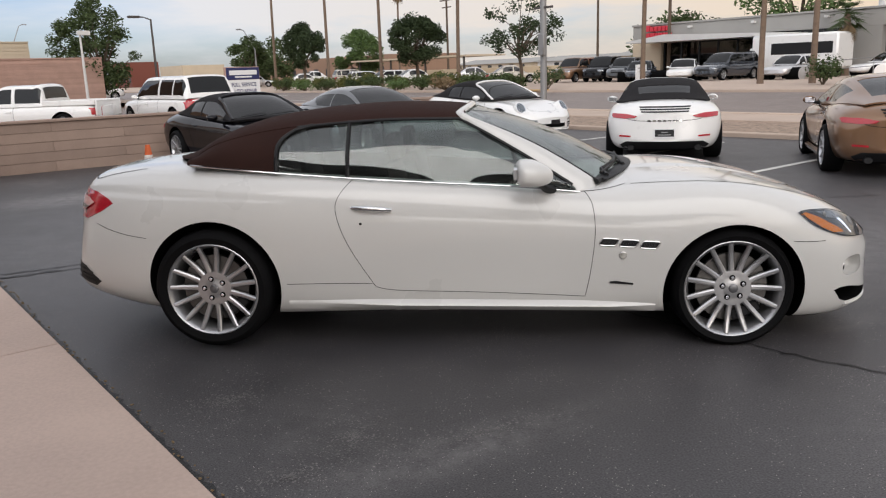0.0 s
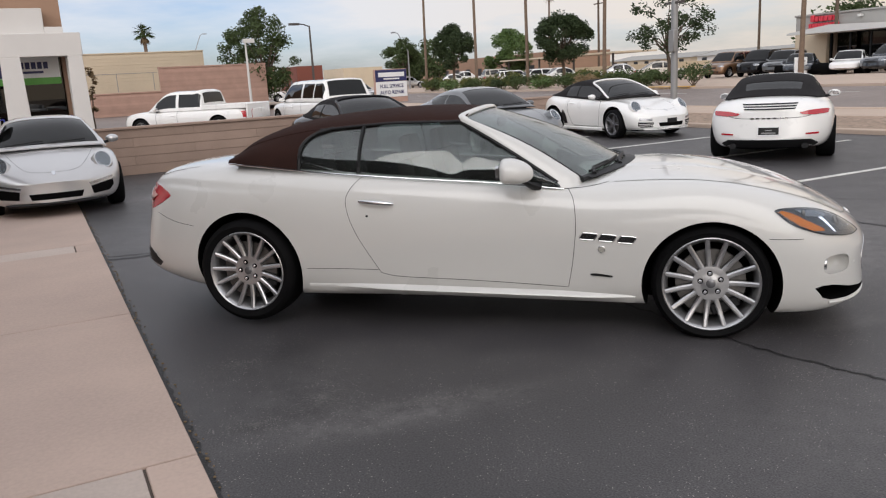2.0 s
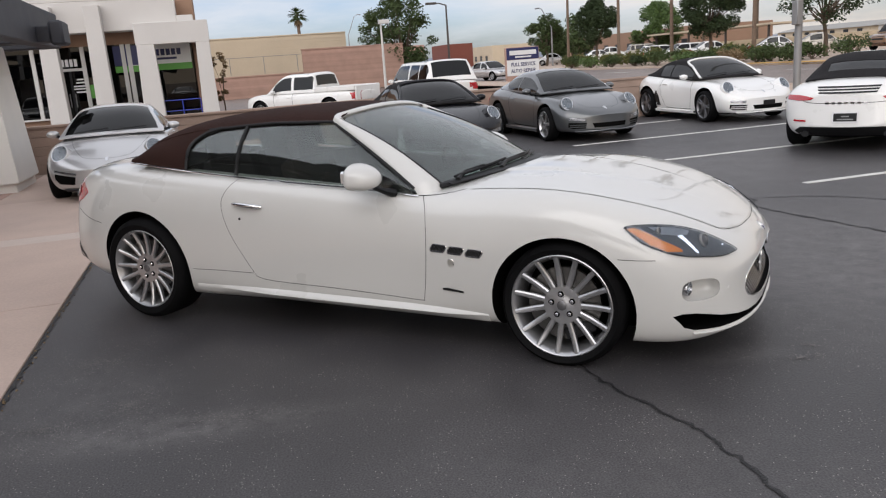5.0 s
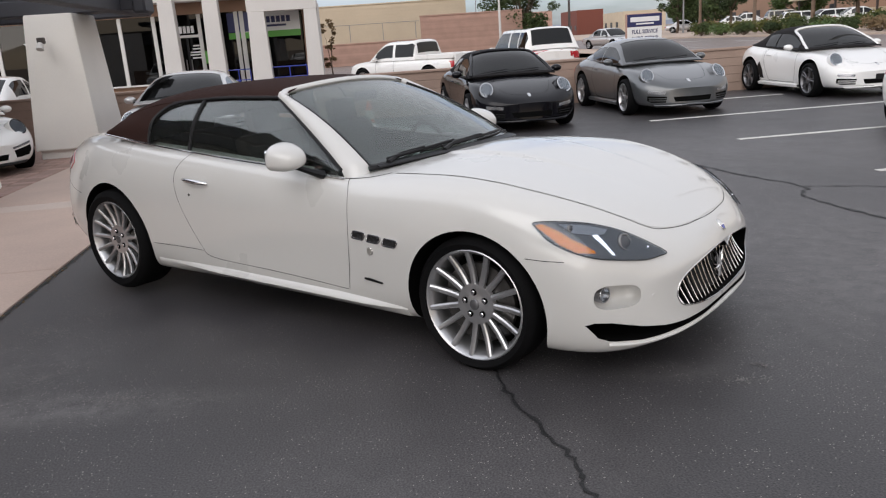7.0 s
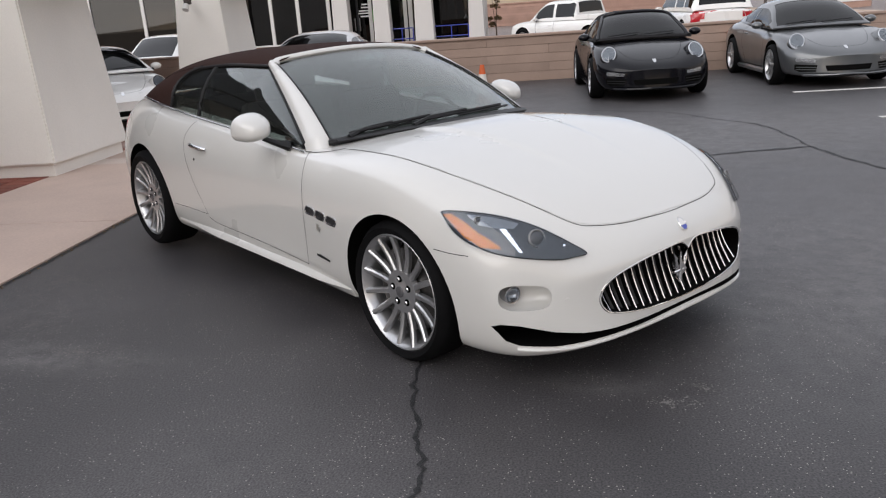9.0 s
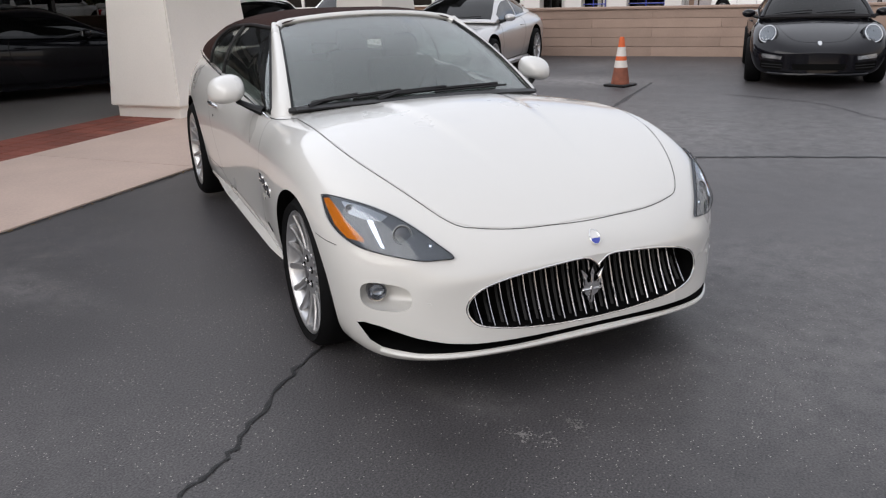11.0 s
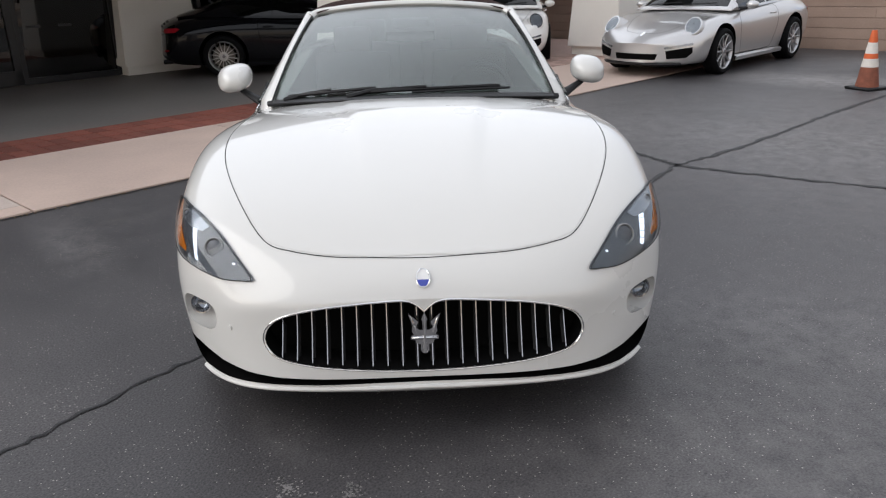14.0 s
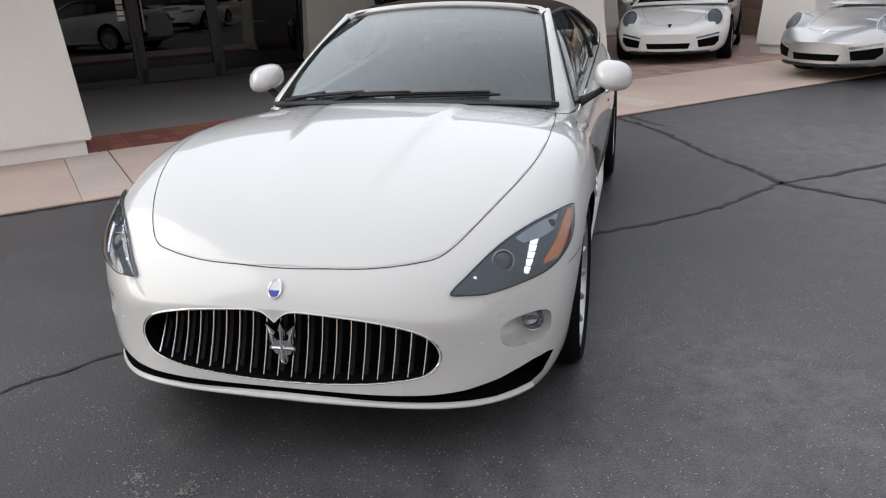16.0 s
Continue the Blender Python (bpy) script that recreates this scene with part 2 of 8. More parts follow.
M_BRICKW = mat("pink_brick", (0.42, 0.27, 0.215), 0.9, var=0.14, scale=1.5, fine=25, bump=0.2, rnd=0.3)
M_TAN = mat("tan_siding", (0.55, 0.46, 0.34), 0.85, var=0.08, scale=0.6, fine=12, bump=0.1)
M_BROWN = mat("brown_stucco", (0.30, 0.19, 0.13), 0.9, var=0.08, scale=0.6, fine=30, bump=0.1)
M_GREYB = mat("grey_stucco", (0.33, 0.32, 0.30), 0.85, var=0.1, scale=0.5, fine=20, bump=0.1)
M_DARKBEAM = mat("dark_painted_beam", (0.035, 0.036, 0.045), 0.6, var=0.15)
# unseen canopy ceiling, kept pale to bounce light under it
M_SOFFIT_BOUNCE = mat("soffit", (0.52, 0.50, 0.47), 0.8, var=0.1)
M_FRAME = mat("black_frame", (0.012, 0.013, 0.016), 0.35, var=0.15)
M_WFRAME = mat("white_frame", (0.62, 0.61, 0.59), 0.5, var=0.05)
M_SHOP = glass("shop_glass", (0.05, 0.06, 0.066), 0.01, 1.6)
# indoor dimness put into a dark colour for rooms behind glass
M_ROOM = mat("painted_dim_room", (0.10, 0.095, 0.09), 0.8, var=0.3, scale=0.7)
M_LINE = mat("line_paint", (0.62, 0.61, 0.58), 0.8, var=0.18, scale=5, fine=60, bump=0.1)
M_CREAM = mat("cream_wall", (0.52, 0.42, 0.29), 0.9, var=0.08, scale=0.5, fine=10, bump=0.1)
M_GRASS = mat("olive_grass", (0.11, 0.115, 0.035), 0.8, spec=0.2, var=0.4, scale=1.0, fine=8)
M_GRAVEL = mat("desert_gravel", (0.30, 0.22, 0.165), 0.95, var=0.75, scale=9, fine=26, bump=1.0)
M_WALK = mat("sidewalk", (0.46, 0.36, 0.29), 0.9, var=0.1, scale=0.8, fine=20, bump=0.1)
M_DIRT = mat("desert_ground", (0.25, 0.19, 0.14), 0.95, var=0.25, scale=0.2, fine=8, bump=0.3)
M_KERBY = mat("yellow_kerb", (0.55, 0.33, 0.08), 0.8, var=0.2)
M_TYRE = mat("tyre_rubber", (0.006, 0.006, 0.0065), 0.7, spec=0.07, var=0.2, scale=8, bump=0.05)
M_ALLOY = mat("silver_alloy", (0.50, 0.50, 0.51), 0.30, metal=0.85, var=0.08)
M_DALLOY = mat("dark_alloy", (0.20, 0.20, 0.21), 0.35, metal=0.8, var=0.08)
M_DISC = mat("brake_steel", (0.13, 0.125, 0.12), 0.4, metal=0.9, var=0.2, scale=20)
M_BLACK = mat("black_plastic", (0.010, 0.010, 0.011), 0.5, spec=0.3, var=0.2)
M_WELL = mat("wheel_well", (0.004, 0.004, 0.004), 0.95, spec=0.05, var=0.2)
M_BARCHROME = mat("satin_chrome", (0.44, 0.44, 0.455), 0.16, metal=1.0, var=0.05)
M_CHROME = mat("chrome", (0.75, 0.75, 0.76), 0.08, metal=1.0, var=0.03, alpha_rough=0)
M_BADGE = mat("pale_badge", (0.55, 0.54, 0.50), 0.32, metal=0.6, var=0.2, scale=60, fine=300, bump=0.2)
M_WHITE = mat("pearl_white_paint", (0.605, 0.598, 0.578), 0.30, coat=1.0, var=0.012, scale=2, fine=300)
M_SOFT = mat("brown_canvas", (0.029, 0.0135, 0.011), 0.95, var=0.18, scale=6, fine=420, bump=0.25, spec=0.15)
M_SOFTK = mat("black_canvas", (0.016, 0.015, 0.016), 0.95, var=0.2, scale=6, fine=300, bump=0.25, spec=0.2)
M_LEATHER = mat("dark_leather", (0.020, 0.014, 0.012), 0.6, spec=0.3, var=0.2, scale=8, fine=120, bump=0.1)
M_TRIM = mat("cabin_trim", (0.03, 0.026, 0.024), 0.7, spec=0.3, var=0.2)
M_GLASS = glass("car_glass", (0.74, 0.79, 0.77), 0.006, 1.9, 0.006)
M_SCREEN = glass("screen_glass", (0.68, 0.74, 0.72), 0.012, 2.05, 0.012)
M_GLASSD = glass("dark_car_glass", (0.07, 0.075, 0.08), 0.01, 1.55, 0.004)
M_LENS = glass("lamp_lens", (0.86, 0.88, 0.90), 0.01, 1.45)
M_LAMPIN = mat("lamp_reflector", (0.36, 0.37, 0.39), 0.22, metal=0.8, var=0.15, scale=20)
M_LAMPDK = mat("lamp_bezel", (0.085, 0.090, 0.102), 0.35, metal=0.3, var=0.15)
M_LED = mat("led_strip", (0.90, 0.93, 1.0), 0.3, var=0.02, emit=1.3)
M_AMBER = mat("amber_lens", (0.72, 0.20, 0.012), 0.15, coat=0.6, var=0.12, scale=30)
M_CLEARR = mat("pink_lens", (0.62, 0.36, 0.34), 0.15, coat=0.8, var=0.15, scale=30)
M_RED = mat("red_lens", (0.40, 0.012, 0.022), 0.14, coat=0.8, var=0.2, scale=30)
M_GAP = mat("panel_gap", (0.012, 0.012, 0.012), 0.9, spec=0.1, var=0.1)
M_BLUE = mat("blue_enamel", (0.03, 0.05, 0.35), 0.2, coat=0.6, var=0.05)
M_BARK = mat("bark", (0.10, 0.072, 0.05), 0.95, var=0.3, scale=3, fine=30, bump=0.6, stretch=(1, 1, 0.3))
M_PALMB = mat("palm_bark", (0.17, 0.12, 0.085), 0.95, var=0.25, scale=2, fine=14, bump=0.5, stretch=(1, 1, 3))
M_LEAF = mat("leaf_green", (0.058, 0.082, 0.030), 0.7, spec=0.2, var=0.4, scale=1.2, fine=6)
M_LEAF2 = mat("leaf_dark", (0.038, 0.056, 0.024), 0.7, spec=0.2, var=0.4, scale=1.2, fine=6)
M_LEAF3 = mat("leaf_bright", (0.075, 0.125, 0.030), 0.6, var=0.4, scale=1.2, fine=6)
M_DRY = mat("dry_frond", (0.20, 0.14, 0.075), 0.9, var=0.3)
M_STEEL = mat("galvanised_steel", (0.27, 0.27, 0.27), 0.5, metal=0.5, var=0.12)
M_BRONZE = mat("dark_pole", (0.06, 0.05, 0.045), 0.5, var=0.15)
M_ORANGE = mat("cone_orange", (0.62, 0.12, 0.03), 0.6, var=0.18, scale=12)
M_CONEW = mat("cone_white", (0.68, 0.64, 0.60), 0.5, var=0.12, scale=14)
M_CONED = mat("grimy_cone", (0.22, 0.075, 0.045), 0.8, var=0.4, scale=14)
M_SIGNB = mat("sign_navy", (0.02, 0.025, 0.10), 0.4, var=0.05)
M_SIGNW = mat("sign_white", (0.72, 0.72, 0.72), 0.5, var=0.03)
M_SIGNR = mat("sign_red", (0.55, 0.03, 0.05), 0.4, var=0.05)
M_GREEN = mat("sign_green", (0.10, 0.32, 0.05), 0.5, var=0.05)
M_HILL = mat("hazy_hill", (0.20, 0.22, 0.27), 1.0, var=0.15, scale=0.01, fine=0.05)


# ---- mesh tools ----
def link_bm(name, bm, material, smooth=40):
    me = bpy.data.meshes.new(name)
    bmesh.ops.recalc_face_normals(bm, faces=bm.faces)
    bm.to_mesh(me)
    bm.free()
    for m in (material if isinstance(material, (list, tuple)) else [material]):
        me.materials.append(m)
    if smooth:
        me.polygons.foreach_set("use_smooth", [True] * len(me.polygons))
        me.set_sharp_from_angle(angle=radians(smooth))
    return new(name, me)


def part(name, bm, material, parent, label="", smooth=40):
    ob = link_bm(name, bm, material, smooth)
    ob.parent = parent
    if label:
        tagged(ob, label)
    return ob


def thing(name, label, category, m=None, group="", kind=""):
    ob = new(name)
    ob.empty_display_size = 0.2
    if m is not None:
        ob.matrix_world = m
    return tagged(ob, label, category, group, kind)


def share(name, me, parent, m):
    """A further object on a mesh that is there already."""
    ob = new(name, me)
    ob.parent = parent
    ob.matrix_local = m
    return ob


def box(bm, sx, sy, sz, m=None, bevel=0.0, seg=1):
    """A box about the origin of m, edges bevelled."""
    r = bmesh.ops.create_cube(bm, size=1.0, matrix=(m or Matrix()) @ Matrix.Diagonal((sx, sy, sz, 1)))
    if bevel:
        es = list({e for v in r["verts"] for e in v.link_edges})
        bmesh.ops.bevel(bm, geom=es, offset=bevel, segments=seg, profile=0.6, affect="EDGES")
    return bm


def bx(x0, x1, y0, y1, z0, z1, bevel=0.0, bm=None):
    bm = bm or bmesh.new()
    return box(bm, x1 - x0, y1 - y0, z1 - z0, Matrix.Translation(((x0 + x1) / 2, (y0 + y1) / 2, (z0 + z1) / 2)), bevel)


def revolve(profile, seg=32, axis="y", bm=None, m=None, caps=True):
    """Turns a profile of (radius, along) about an axis."""
    bm = bm or bmesh.new()
    rings = []
    for r, a in profile:
        ring = []
        for k in range(seg):
            c, s = math.cos(2 * math.pi * k / seg) * r, math.sin(2 * math.pi * k / seg) * r
            p = Vector((c, a, s)) if axis == "y" else Vector((c, s, a)) if axis == "z" else Vector((a, c, s))
            ring.append(bm.verts.new(m @ p if m else p))
        rings.append(ring)
    for a, b in zip(rings, rings[1:]):
        for k in range(seg):
            bm.faces.new((a[k], a[(k + 1) % seg], b[(k + 1) % seg], b[k]))
    if caps and profile[0][0] > 0.0005:
        bm.faces.new(rings[0])
    if caps and profile[-1][0] > 0.0005:
        bm.faces.new(rings[-1])
    bmesh.ops.remove_doubles(bm, verts=bm.verts, dist=0.0002)
    return bm


def tube(pts, radii, seg=8, bm=None, flat=1.0):
    """A tube along points, one radius or one for each point. flat squeezes it."""
    bm = bm or bmesh.new()
    pts = [Vector(p) for p in pts]
    if not isinstance(radii, (list, tuple)):
        radii = [radii] * len(pts)
    rings = []
    for i, p in enumerate(pts):
        d = (pts[min(i + 1, len(pts) - 1)] - pts[max(i - 1, 0)]).normalized()
        up = Vector((0, 0, 1)) if abs(d.z) < 0.95 else Vector((1, 0, 0))
        a = d.cross(up).normalized()
        b = a.cross(d).normalized()
        rings.append([bm.verts.new(p + (a * math.cos(2 * math.pi * k / seg) + b * flat * math.sin(2 * math.pi * k / seg)) * radii[i]) for k in range(seg)])
    for a, b in zip(rings, rings[1:]):
        for k in range(seg):
            bm.faces.new((a[k], a[(k + 1) % seg], b[(k + 1) % seg], b[k]))
    bm.faces.new(rings[0])
    bm.faces.new(rings[-1])
    return bm


def prism(outline, axis, a, b, bm=None, m=None):
    """A flat outline pushed from a to b along an axis. Axis x: (y, z); y: (x, z); z: (x, y)."""
    bm = bm or bmesh.new()

    def at(p, d):
        v = Vector((d, p[0], p[1])) if axis == "x" else Vector((p[0], d, p[1])) if axis == "y" else Vector((p[0], p[1], d))
        return m @ v if m else v
    lo, hi = [bm.verts.new(at(p, a)) for p in outline], [bm.verts.new(at(p, b)) for p in outline]
    k = len(outline)
    bm.faces.new(lo)
    bm.faces.new(hi)
    for i in range(k):
        bm.faces.new((lo[i], lo[(i + 1) % k], hi[(i + 1) % k], hi[i]))
    bmesh.ops.recalc_face_normals(bm, faces=bm.faces)
    return bm


def smooth_line(pts, n):
    """n points along a Catmull-Rom line through pts."""
    pts = [Vector(p) for p in pts]
    out = []
    for k in range(n):
        t = k / (n - 1) * (len(pts) - 1)
        i = min(int(t), len(pts) - 2)
        f = t - i
        p0, p1, p2, p3 = pts[max(i - 1, 0)], pts[i], pts[i + 1], pts[min(i + 2, len(pts) - 1)]
        out.append(0.5 * ((2 * p1) + (p2 - p0) * f + (2 * p0 - 5 * p1 + 4 * p2 - p3) * f * f + (3 * p1 - p0 - 3 * p2 + p3) * f ** 3))
    return out


def curve_at(table, x):
    """Smooth value of a table of (x, value...) at x."""
    table = sorted(table)
    xs = [r[0] for r in table]
    x = min(max(x, xs[0]), xs[-1])
    i = max(0, min(len(xs) - 2, sum(1 for v in xs[1:-1] if v <= x)))
    f = (x - xs[i]) / (xs[i + 1] - xs[i])
    out = []
    for c in range(1, len(table[0])):
        p1, p2 = table[i][c], table[i + 1][c]
        d = xs[i + 1] - xs[i]
        m1 = (p2 - table[i - 1][c]) / (xs[i + 1] - xs[i - 1]) * d if i > 0 else p2 - p1
        m2 = (table[i + 2][c] - p1) / (xs[i + 2] - xs[i]) * d if i + 2 < len(xs) else p2 - p1
        f2, f3 = f * f, f ** 3
        out.append((2 * f3 - 3 * f2 + 1) * p1 + (f3 - 2 * f2 + f) * m1 + (-2 * f3 + 3 * f2) * p2 + (f3 - f2) * m2)
    return out if len(out) > 1 else out[0]


def grid_bm(rows, bm=None, thick=0.0):
    """A sheet from rows of points, thickened if asked."""
    bm = bm or bmesh.new()
    vs = [[bm.verts.new(p) for p in r] for r in rows]
    for a, b in zip(vs, vs[1:]):
        for k in range(len(a) - 1):
            bm.faces.new((a[k], a[k + 1], b[k + 1], b[k]))
    if thick:
        bmesh.ops.recalc_face_normals(bm, faces=bm.faces)
        bmesh.ops.solidify(bm, geom=list(bm.faces), thickness=thick)
    return bm


def baked(ob, mods):
    """The mesh of ob with modifiers worked in; helper objects in mods are removed after."""
    helpers = []
    for kind, value in mods:
        if kind == "subsurf":
            md = ob.modifiers.new("s", "SUBSURF")
            md.levels = md.render_levels = value
        else:
            md = ob.modifiers.new("b", "BOOLEAN")
            md.operation, md.solver, md.object = "DIFFERENCE", "EXACT", value
            helpers.append(value)
    bpy.context.view_layer.update()
    me = bpy.data.meshes.new_from_object(ob.evaluated_get(bpy.context.evaluated_depsgraph_get()))
    ob.modifiers.clear()
    old = ob.data
    ob.data = me
    bpy.data.meshes.remove(old)
    for h in helpers:
        hm = h.data
        bpy.data.objects.remove(h)
        bpy.data.meshes.remove(hm)
    return ob


# the lot's own directions: u along the apron's edge, n towards the showroom
LOT_O, LOT_U, LOT_N, LOT_A = Vector((-2.38, -0.93, 0)), Vector((0.669, -0.7435, 0)), Vector((-0.7435, -0.669, 0)), -48.02


def lot(u, n, z=0.0):
    return LOT_O + LOT_U * u + LOT_N * n + Vector((0, 0, z))


def lot_m(u, n, z=0.0, turn=0.0):
    """A pose in the lot whose x runs along u; its y then runs away from the showroom."""
    return Matrix.Translation(lot(u, n, z)) @ pose(0, 0, 0, 0, 0, LOT_A + turn)


def far_z(n):
    """The ground rises gently beyond the street kerb."""
    return max(0.0, min(0.36, (-n - 18.0) * 0.0163))


# ---- the lot: ground, apron, walls, showroom ----
LOT = lot_m(0, 0)


def lot_box(u0, u1, n0, n1, z0, z1, bevel=0.0, bm=None):
    return bx(u0, u1, -n1, -n0, z0, z1, bevel, bm)


def setting(name, bm, material, label, category, smooth=30):
    ob = link_bm(name, bm, material, smooth)
    ob.matrix_world = LOT
    return tagged(ob, label, category, kind="structure")


# one sheet to the horizon, level by the lot and rising a little beyond the street
bm = bmesh.new()
prof = [(1500, 0.36), (42, 0.36), (40.1, 0.359), (18, 0.0), (-40, 0.0), (-1500, 0.0)]
us = (-1500, -300, -90, -30, 60, 1500)
grid_bm([[Vector((u, y, z - 0.05)) for y, z in prof] for u in us], bm)
setting("ground", bm, M_DIRT, "dry sandy desert ground reaching to the hills", "ground")

setting("asphalt_lot", lot_box(-11.1, 30, -14.3, 3.2, -0.3, 0.0), M_ASPHALT, "dark sealed asphalt parking lot with pale grit", "parking lot")


def lot_sheet(name, n0, n1, material, label, category, lift=0.0, u0=-160, u1=90):
    """A band along the street that follows the ground's rise."""
    ns = sorted({n0, n1, *[v for v in (-18.0, -40.14) if n1 < v < n0 or n0 < v < n1]})
    b = bmesh.new()
    rows = [[Vector((u, -n, far_z(n) + lift)) for n in ns] for u in (u0, -60, -20, 10, u1)]
    grid_bm(rows, b, 0.0)
    bmesh.ops.recalc_face_normals(b, faces=b.faces)
    r = bmesh.ops.extrude_face_region(b, geom=list(b.faces))
    bmesh.ops.translate(b, vec=(0, 0, -0.12), verts=[v for v in r["geom"] if isinstance(v, bmesh.types.BMVert)])
    return setting(name, b, material, label, category)


lot_sheet("gravel_strip", -14.5, -17.6, M_GRAVEL, "tan decorative gravel strip beside the street", "gravel", 0.06, -20, 30)
lot_sheet("pavement", -17.6, -19.6, M_WALK, "pale concrete street sidewalk", "sidewalk", 0.09)
lot_sheet("road", -19.9, -31.5, M_ROAD, "worn brownish asphalt street with faded lane lines", "road", -0.01)
lot_sheet("far_lot", -32.2, -58, M_WALK, "sun-bleached concrete frontage across the street", "forecourt", 0.05)
lot_sheet("far_kerb", -31.6, -32.2, M_WALK, "low concrete kerb across the street", "kerb", 0.10)
setting("street_kerb", lot_box(-160, 90, -19.9, -19.6, -0.1, 0.15, 0.02), M_WALK, "concrete kerb along the sidewalk", "kerb")
setting("lot_kerb", lot_box(-11, 30, -14.5, -14.3, -0.1, 0.10, 0.02), M_WALK, "concrete kerb at the end of the stalls", "kerb")
for k, (n, u0) in enumerate([(-23.2, -60), (-27.8, -62)]):
    for j in range(12):
        u = u0 + j * 9
        b = bx(u, u + 3, -n - 0.05, -n + 0.05, far_z(n) - 0.004, far_z(n) + 0.004)
        setting("lane_line", b, M_LINE, "faded white dashed lane line", "road marking")

# stall lines
for u, n0, n1 in [(-1.15, -7.6, -13.2), (-3.93, -7.55, -13.2), (-6.71, -7.4, -13.2), (1.6, -7.6, -13.2), (-9.4, -8.2, -11.3)]:
    setting("stall_line", lot_box(u - 0.05, u + 0.05, n1, n0, 0.001, 0.006), M_LINE, "worn white painted stall line on asphalt", "parking line")

# tar-dark cracks
def crack(pts, w0, seed):
    rng = random.Random(seed)
    line = smooth_line([Vector((x, y, 0)) for x, y in pts], 12 * len(pts))
    b, prev = bmesh.new(), None
    for i, p in enumerate(line):
        d = (line[min(i + 1, len(line) - 1)] - line[max(i - 1, 0)]).normalized()
        s = Vector((-d.y, d.x, 0))
        p = p + s * rng.uniform(-0.018, 0.018)
        w = w0 * rng.uniform(0.25, 1.15)
        cur = (b.verts.new(p + s * w + Vector((0, 0, 0.0045))), b.verts.new(p - s * w + Vector((0, 0, 0.0045))))
        if prev:
            b.faces.new((prev[0], cur[0], cur[1], prev[1]))
        prev = cur
    ob = link_bm("crack", b, M_TAR, 0)
    return tagged(ob, "dark tar-filled crack across the asphalt", "crack", kind="structure")


for i, (pts, w) in enumerate([
    ([(0.6, 0.15), (1.2, -0.45), (1.7, -1.0), (2.2, -1.38), (2.43, -1.62), (2.8, -2.1), (3.6, -2.9), (4.6, -3.9)], 0.016),
    ([(-4.05, 0.93), (-3.3, 1.35), (-2.3, 1.72), (-1.7, 2.02), (-1.31, 2.15)], 0.028),
    ([(-1.31, 2.15), (-0.6, 1.6), (-0.05, 0.9), (0.25, 0.5)], 0.020),
    ([(-1.31, 2.15), (-1.88, 2.95), (-2.9, 4.1), (-3.91, 5.29), (-4.7, 6.3)], 0.026),
    ([(-1.31, 2.15), (-0.89, 2.65), (-0.4, 3.3), (-0.02, 3.91), (0.75, 4.95)], 0.030),
    ([(0.75, 4.95), (-0.2, 5.9), (-1.0, 6.2), (-2.0, 6.5), (-3.2, 6.2)], 0.012),
    ([(0.75, 4.95), (1.3, 4.5), (2.0, 4.03), (2.1, 3.6), (2.78, 2.94), (3.6, 2.2)], 0.019),
    ([(2.0, 4.03), (2.7, 4.2), (3.6, 4.0), (5.0, 4.1)], 0.010),
    ([(-3.52, 1.43), (-4.07, 1.09), (-4.35, 1.2)], 0.014),
]):
    crack(pts, w * (0.8 if i == 0 else 1.1), 10 + i)


def blotch(x, y, rx, ry, turn, seed, material, label):
    """An uneven worn patch of small flakes."""
    rng = random.Random(seed)
    b = bmesh.new()
    for k in range(int(3000 * rx * ry + 60)):
        a, r = rng.uniform(0, 6.283), rng.gauss(0, 0.45)
        px, py = rx * r * math.cos(a), ry * r * math.sin(a)
        p = Vector((x, y, 0.0025 + 0.003 * rng.random())) + Matrix.Rotation(radians(turn), 3, "Z") @ Vector((px, py, 0))
        s, q = rng.uniform(0.0015, 0.006), rng.uniform(0, 1)
        vs = [b.verts.new(p + Vector((math.cos(q + j * 1.257) * s * rng.uniform(0.6, 1.3), math.sin(q + j * 1.257) * s * rng.uniform(0.6, 1.3), 0))) for j in range(5)]
        b.faces.new(vs)
    return tagged(link_bm("worn_patch", b, material, 0), label, "worn patch", kind="stuff")


for i, (x, y, rx, ry, tu) in enumerate([(0.1, -1.95, 0.85, 0.14, 26), (-0.7, -2.35, 0.5, 0.25, 30), (2.62, -0.45, 0.20, 0.07, 40), (2.66, -0.25, 0.12, 0.06, 0), (3.1, 1.35, 0.25, 0.15, 0), (-0.5, -2.0, 0.4, 0.35, -48), (-1.2, -1.6, 0.4, 0.5, -48), (3.3, -2.2, 0.5, 0.35, 10)]):
    blotch(x, y, rx, ry, tu, 50 + i, M_STAIN, "pale worn grit patch on the asphalt")

# concrete apron in slabs
apron = setting("concrete_apron", lot_box(-11.0, 14, 0.0, 2.06, -0.28, 0.004), M_JOINT, "pinkish concrete apron along the showroom", "pavement")
uj = [-11.0, -9.0, -6.8, -3.51, -0.25, 2.37, 5.1, 7.8, 10.9, 14]
for a, c in zip(uj, uj[1:]):
    cut = 0.42 if a in (-3.51, 2.37) else 0.0
    part("slab", lot_box(a + cut + 0.001 if cut else a + 0.006, c - 0.006, 0.005, 2.055, 0.0, 0.018, 0.004), M_CONC, apron)
    if cut:
        part("slab", lot_box(a + 0.006, a + cut - 0.001, 0.005, 0.225, 0.0, 0.018, 0.004), M_CONC, apron)
        part("slab", lot_box(a + 0.006, a + cut - 0.001, 0.238, 2.055, 0.0, 0.0175, 0.004), M_CONCP, apron, "paler patched concrete strip")
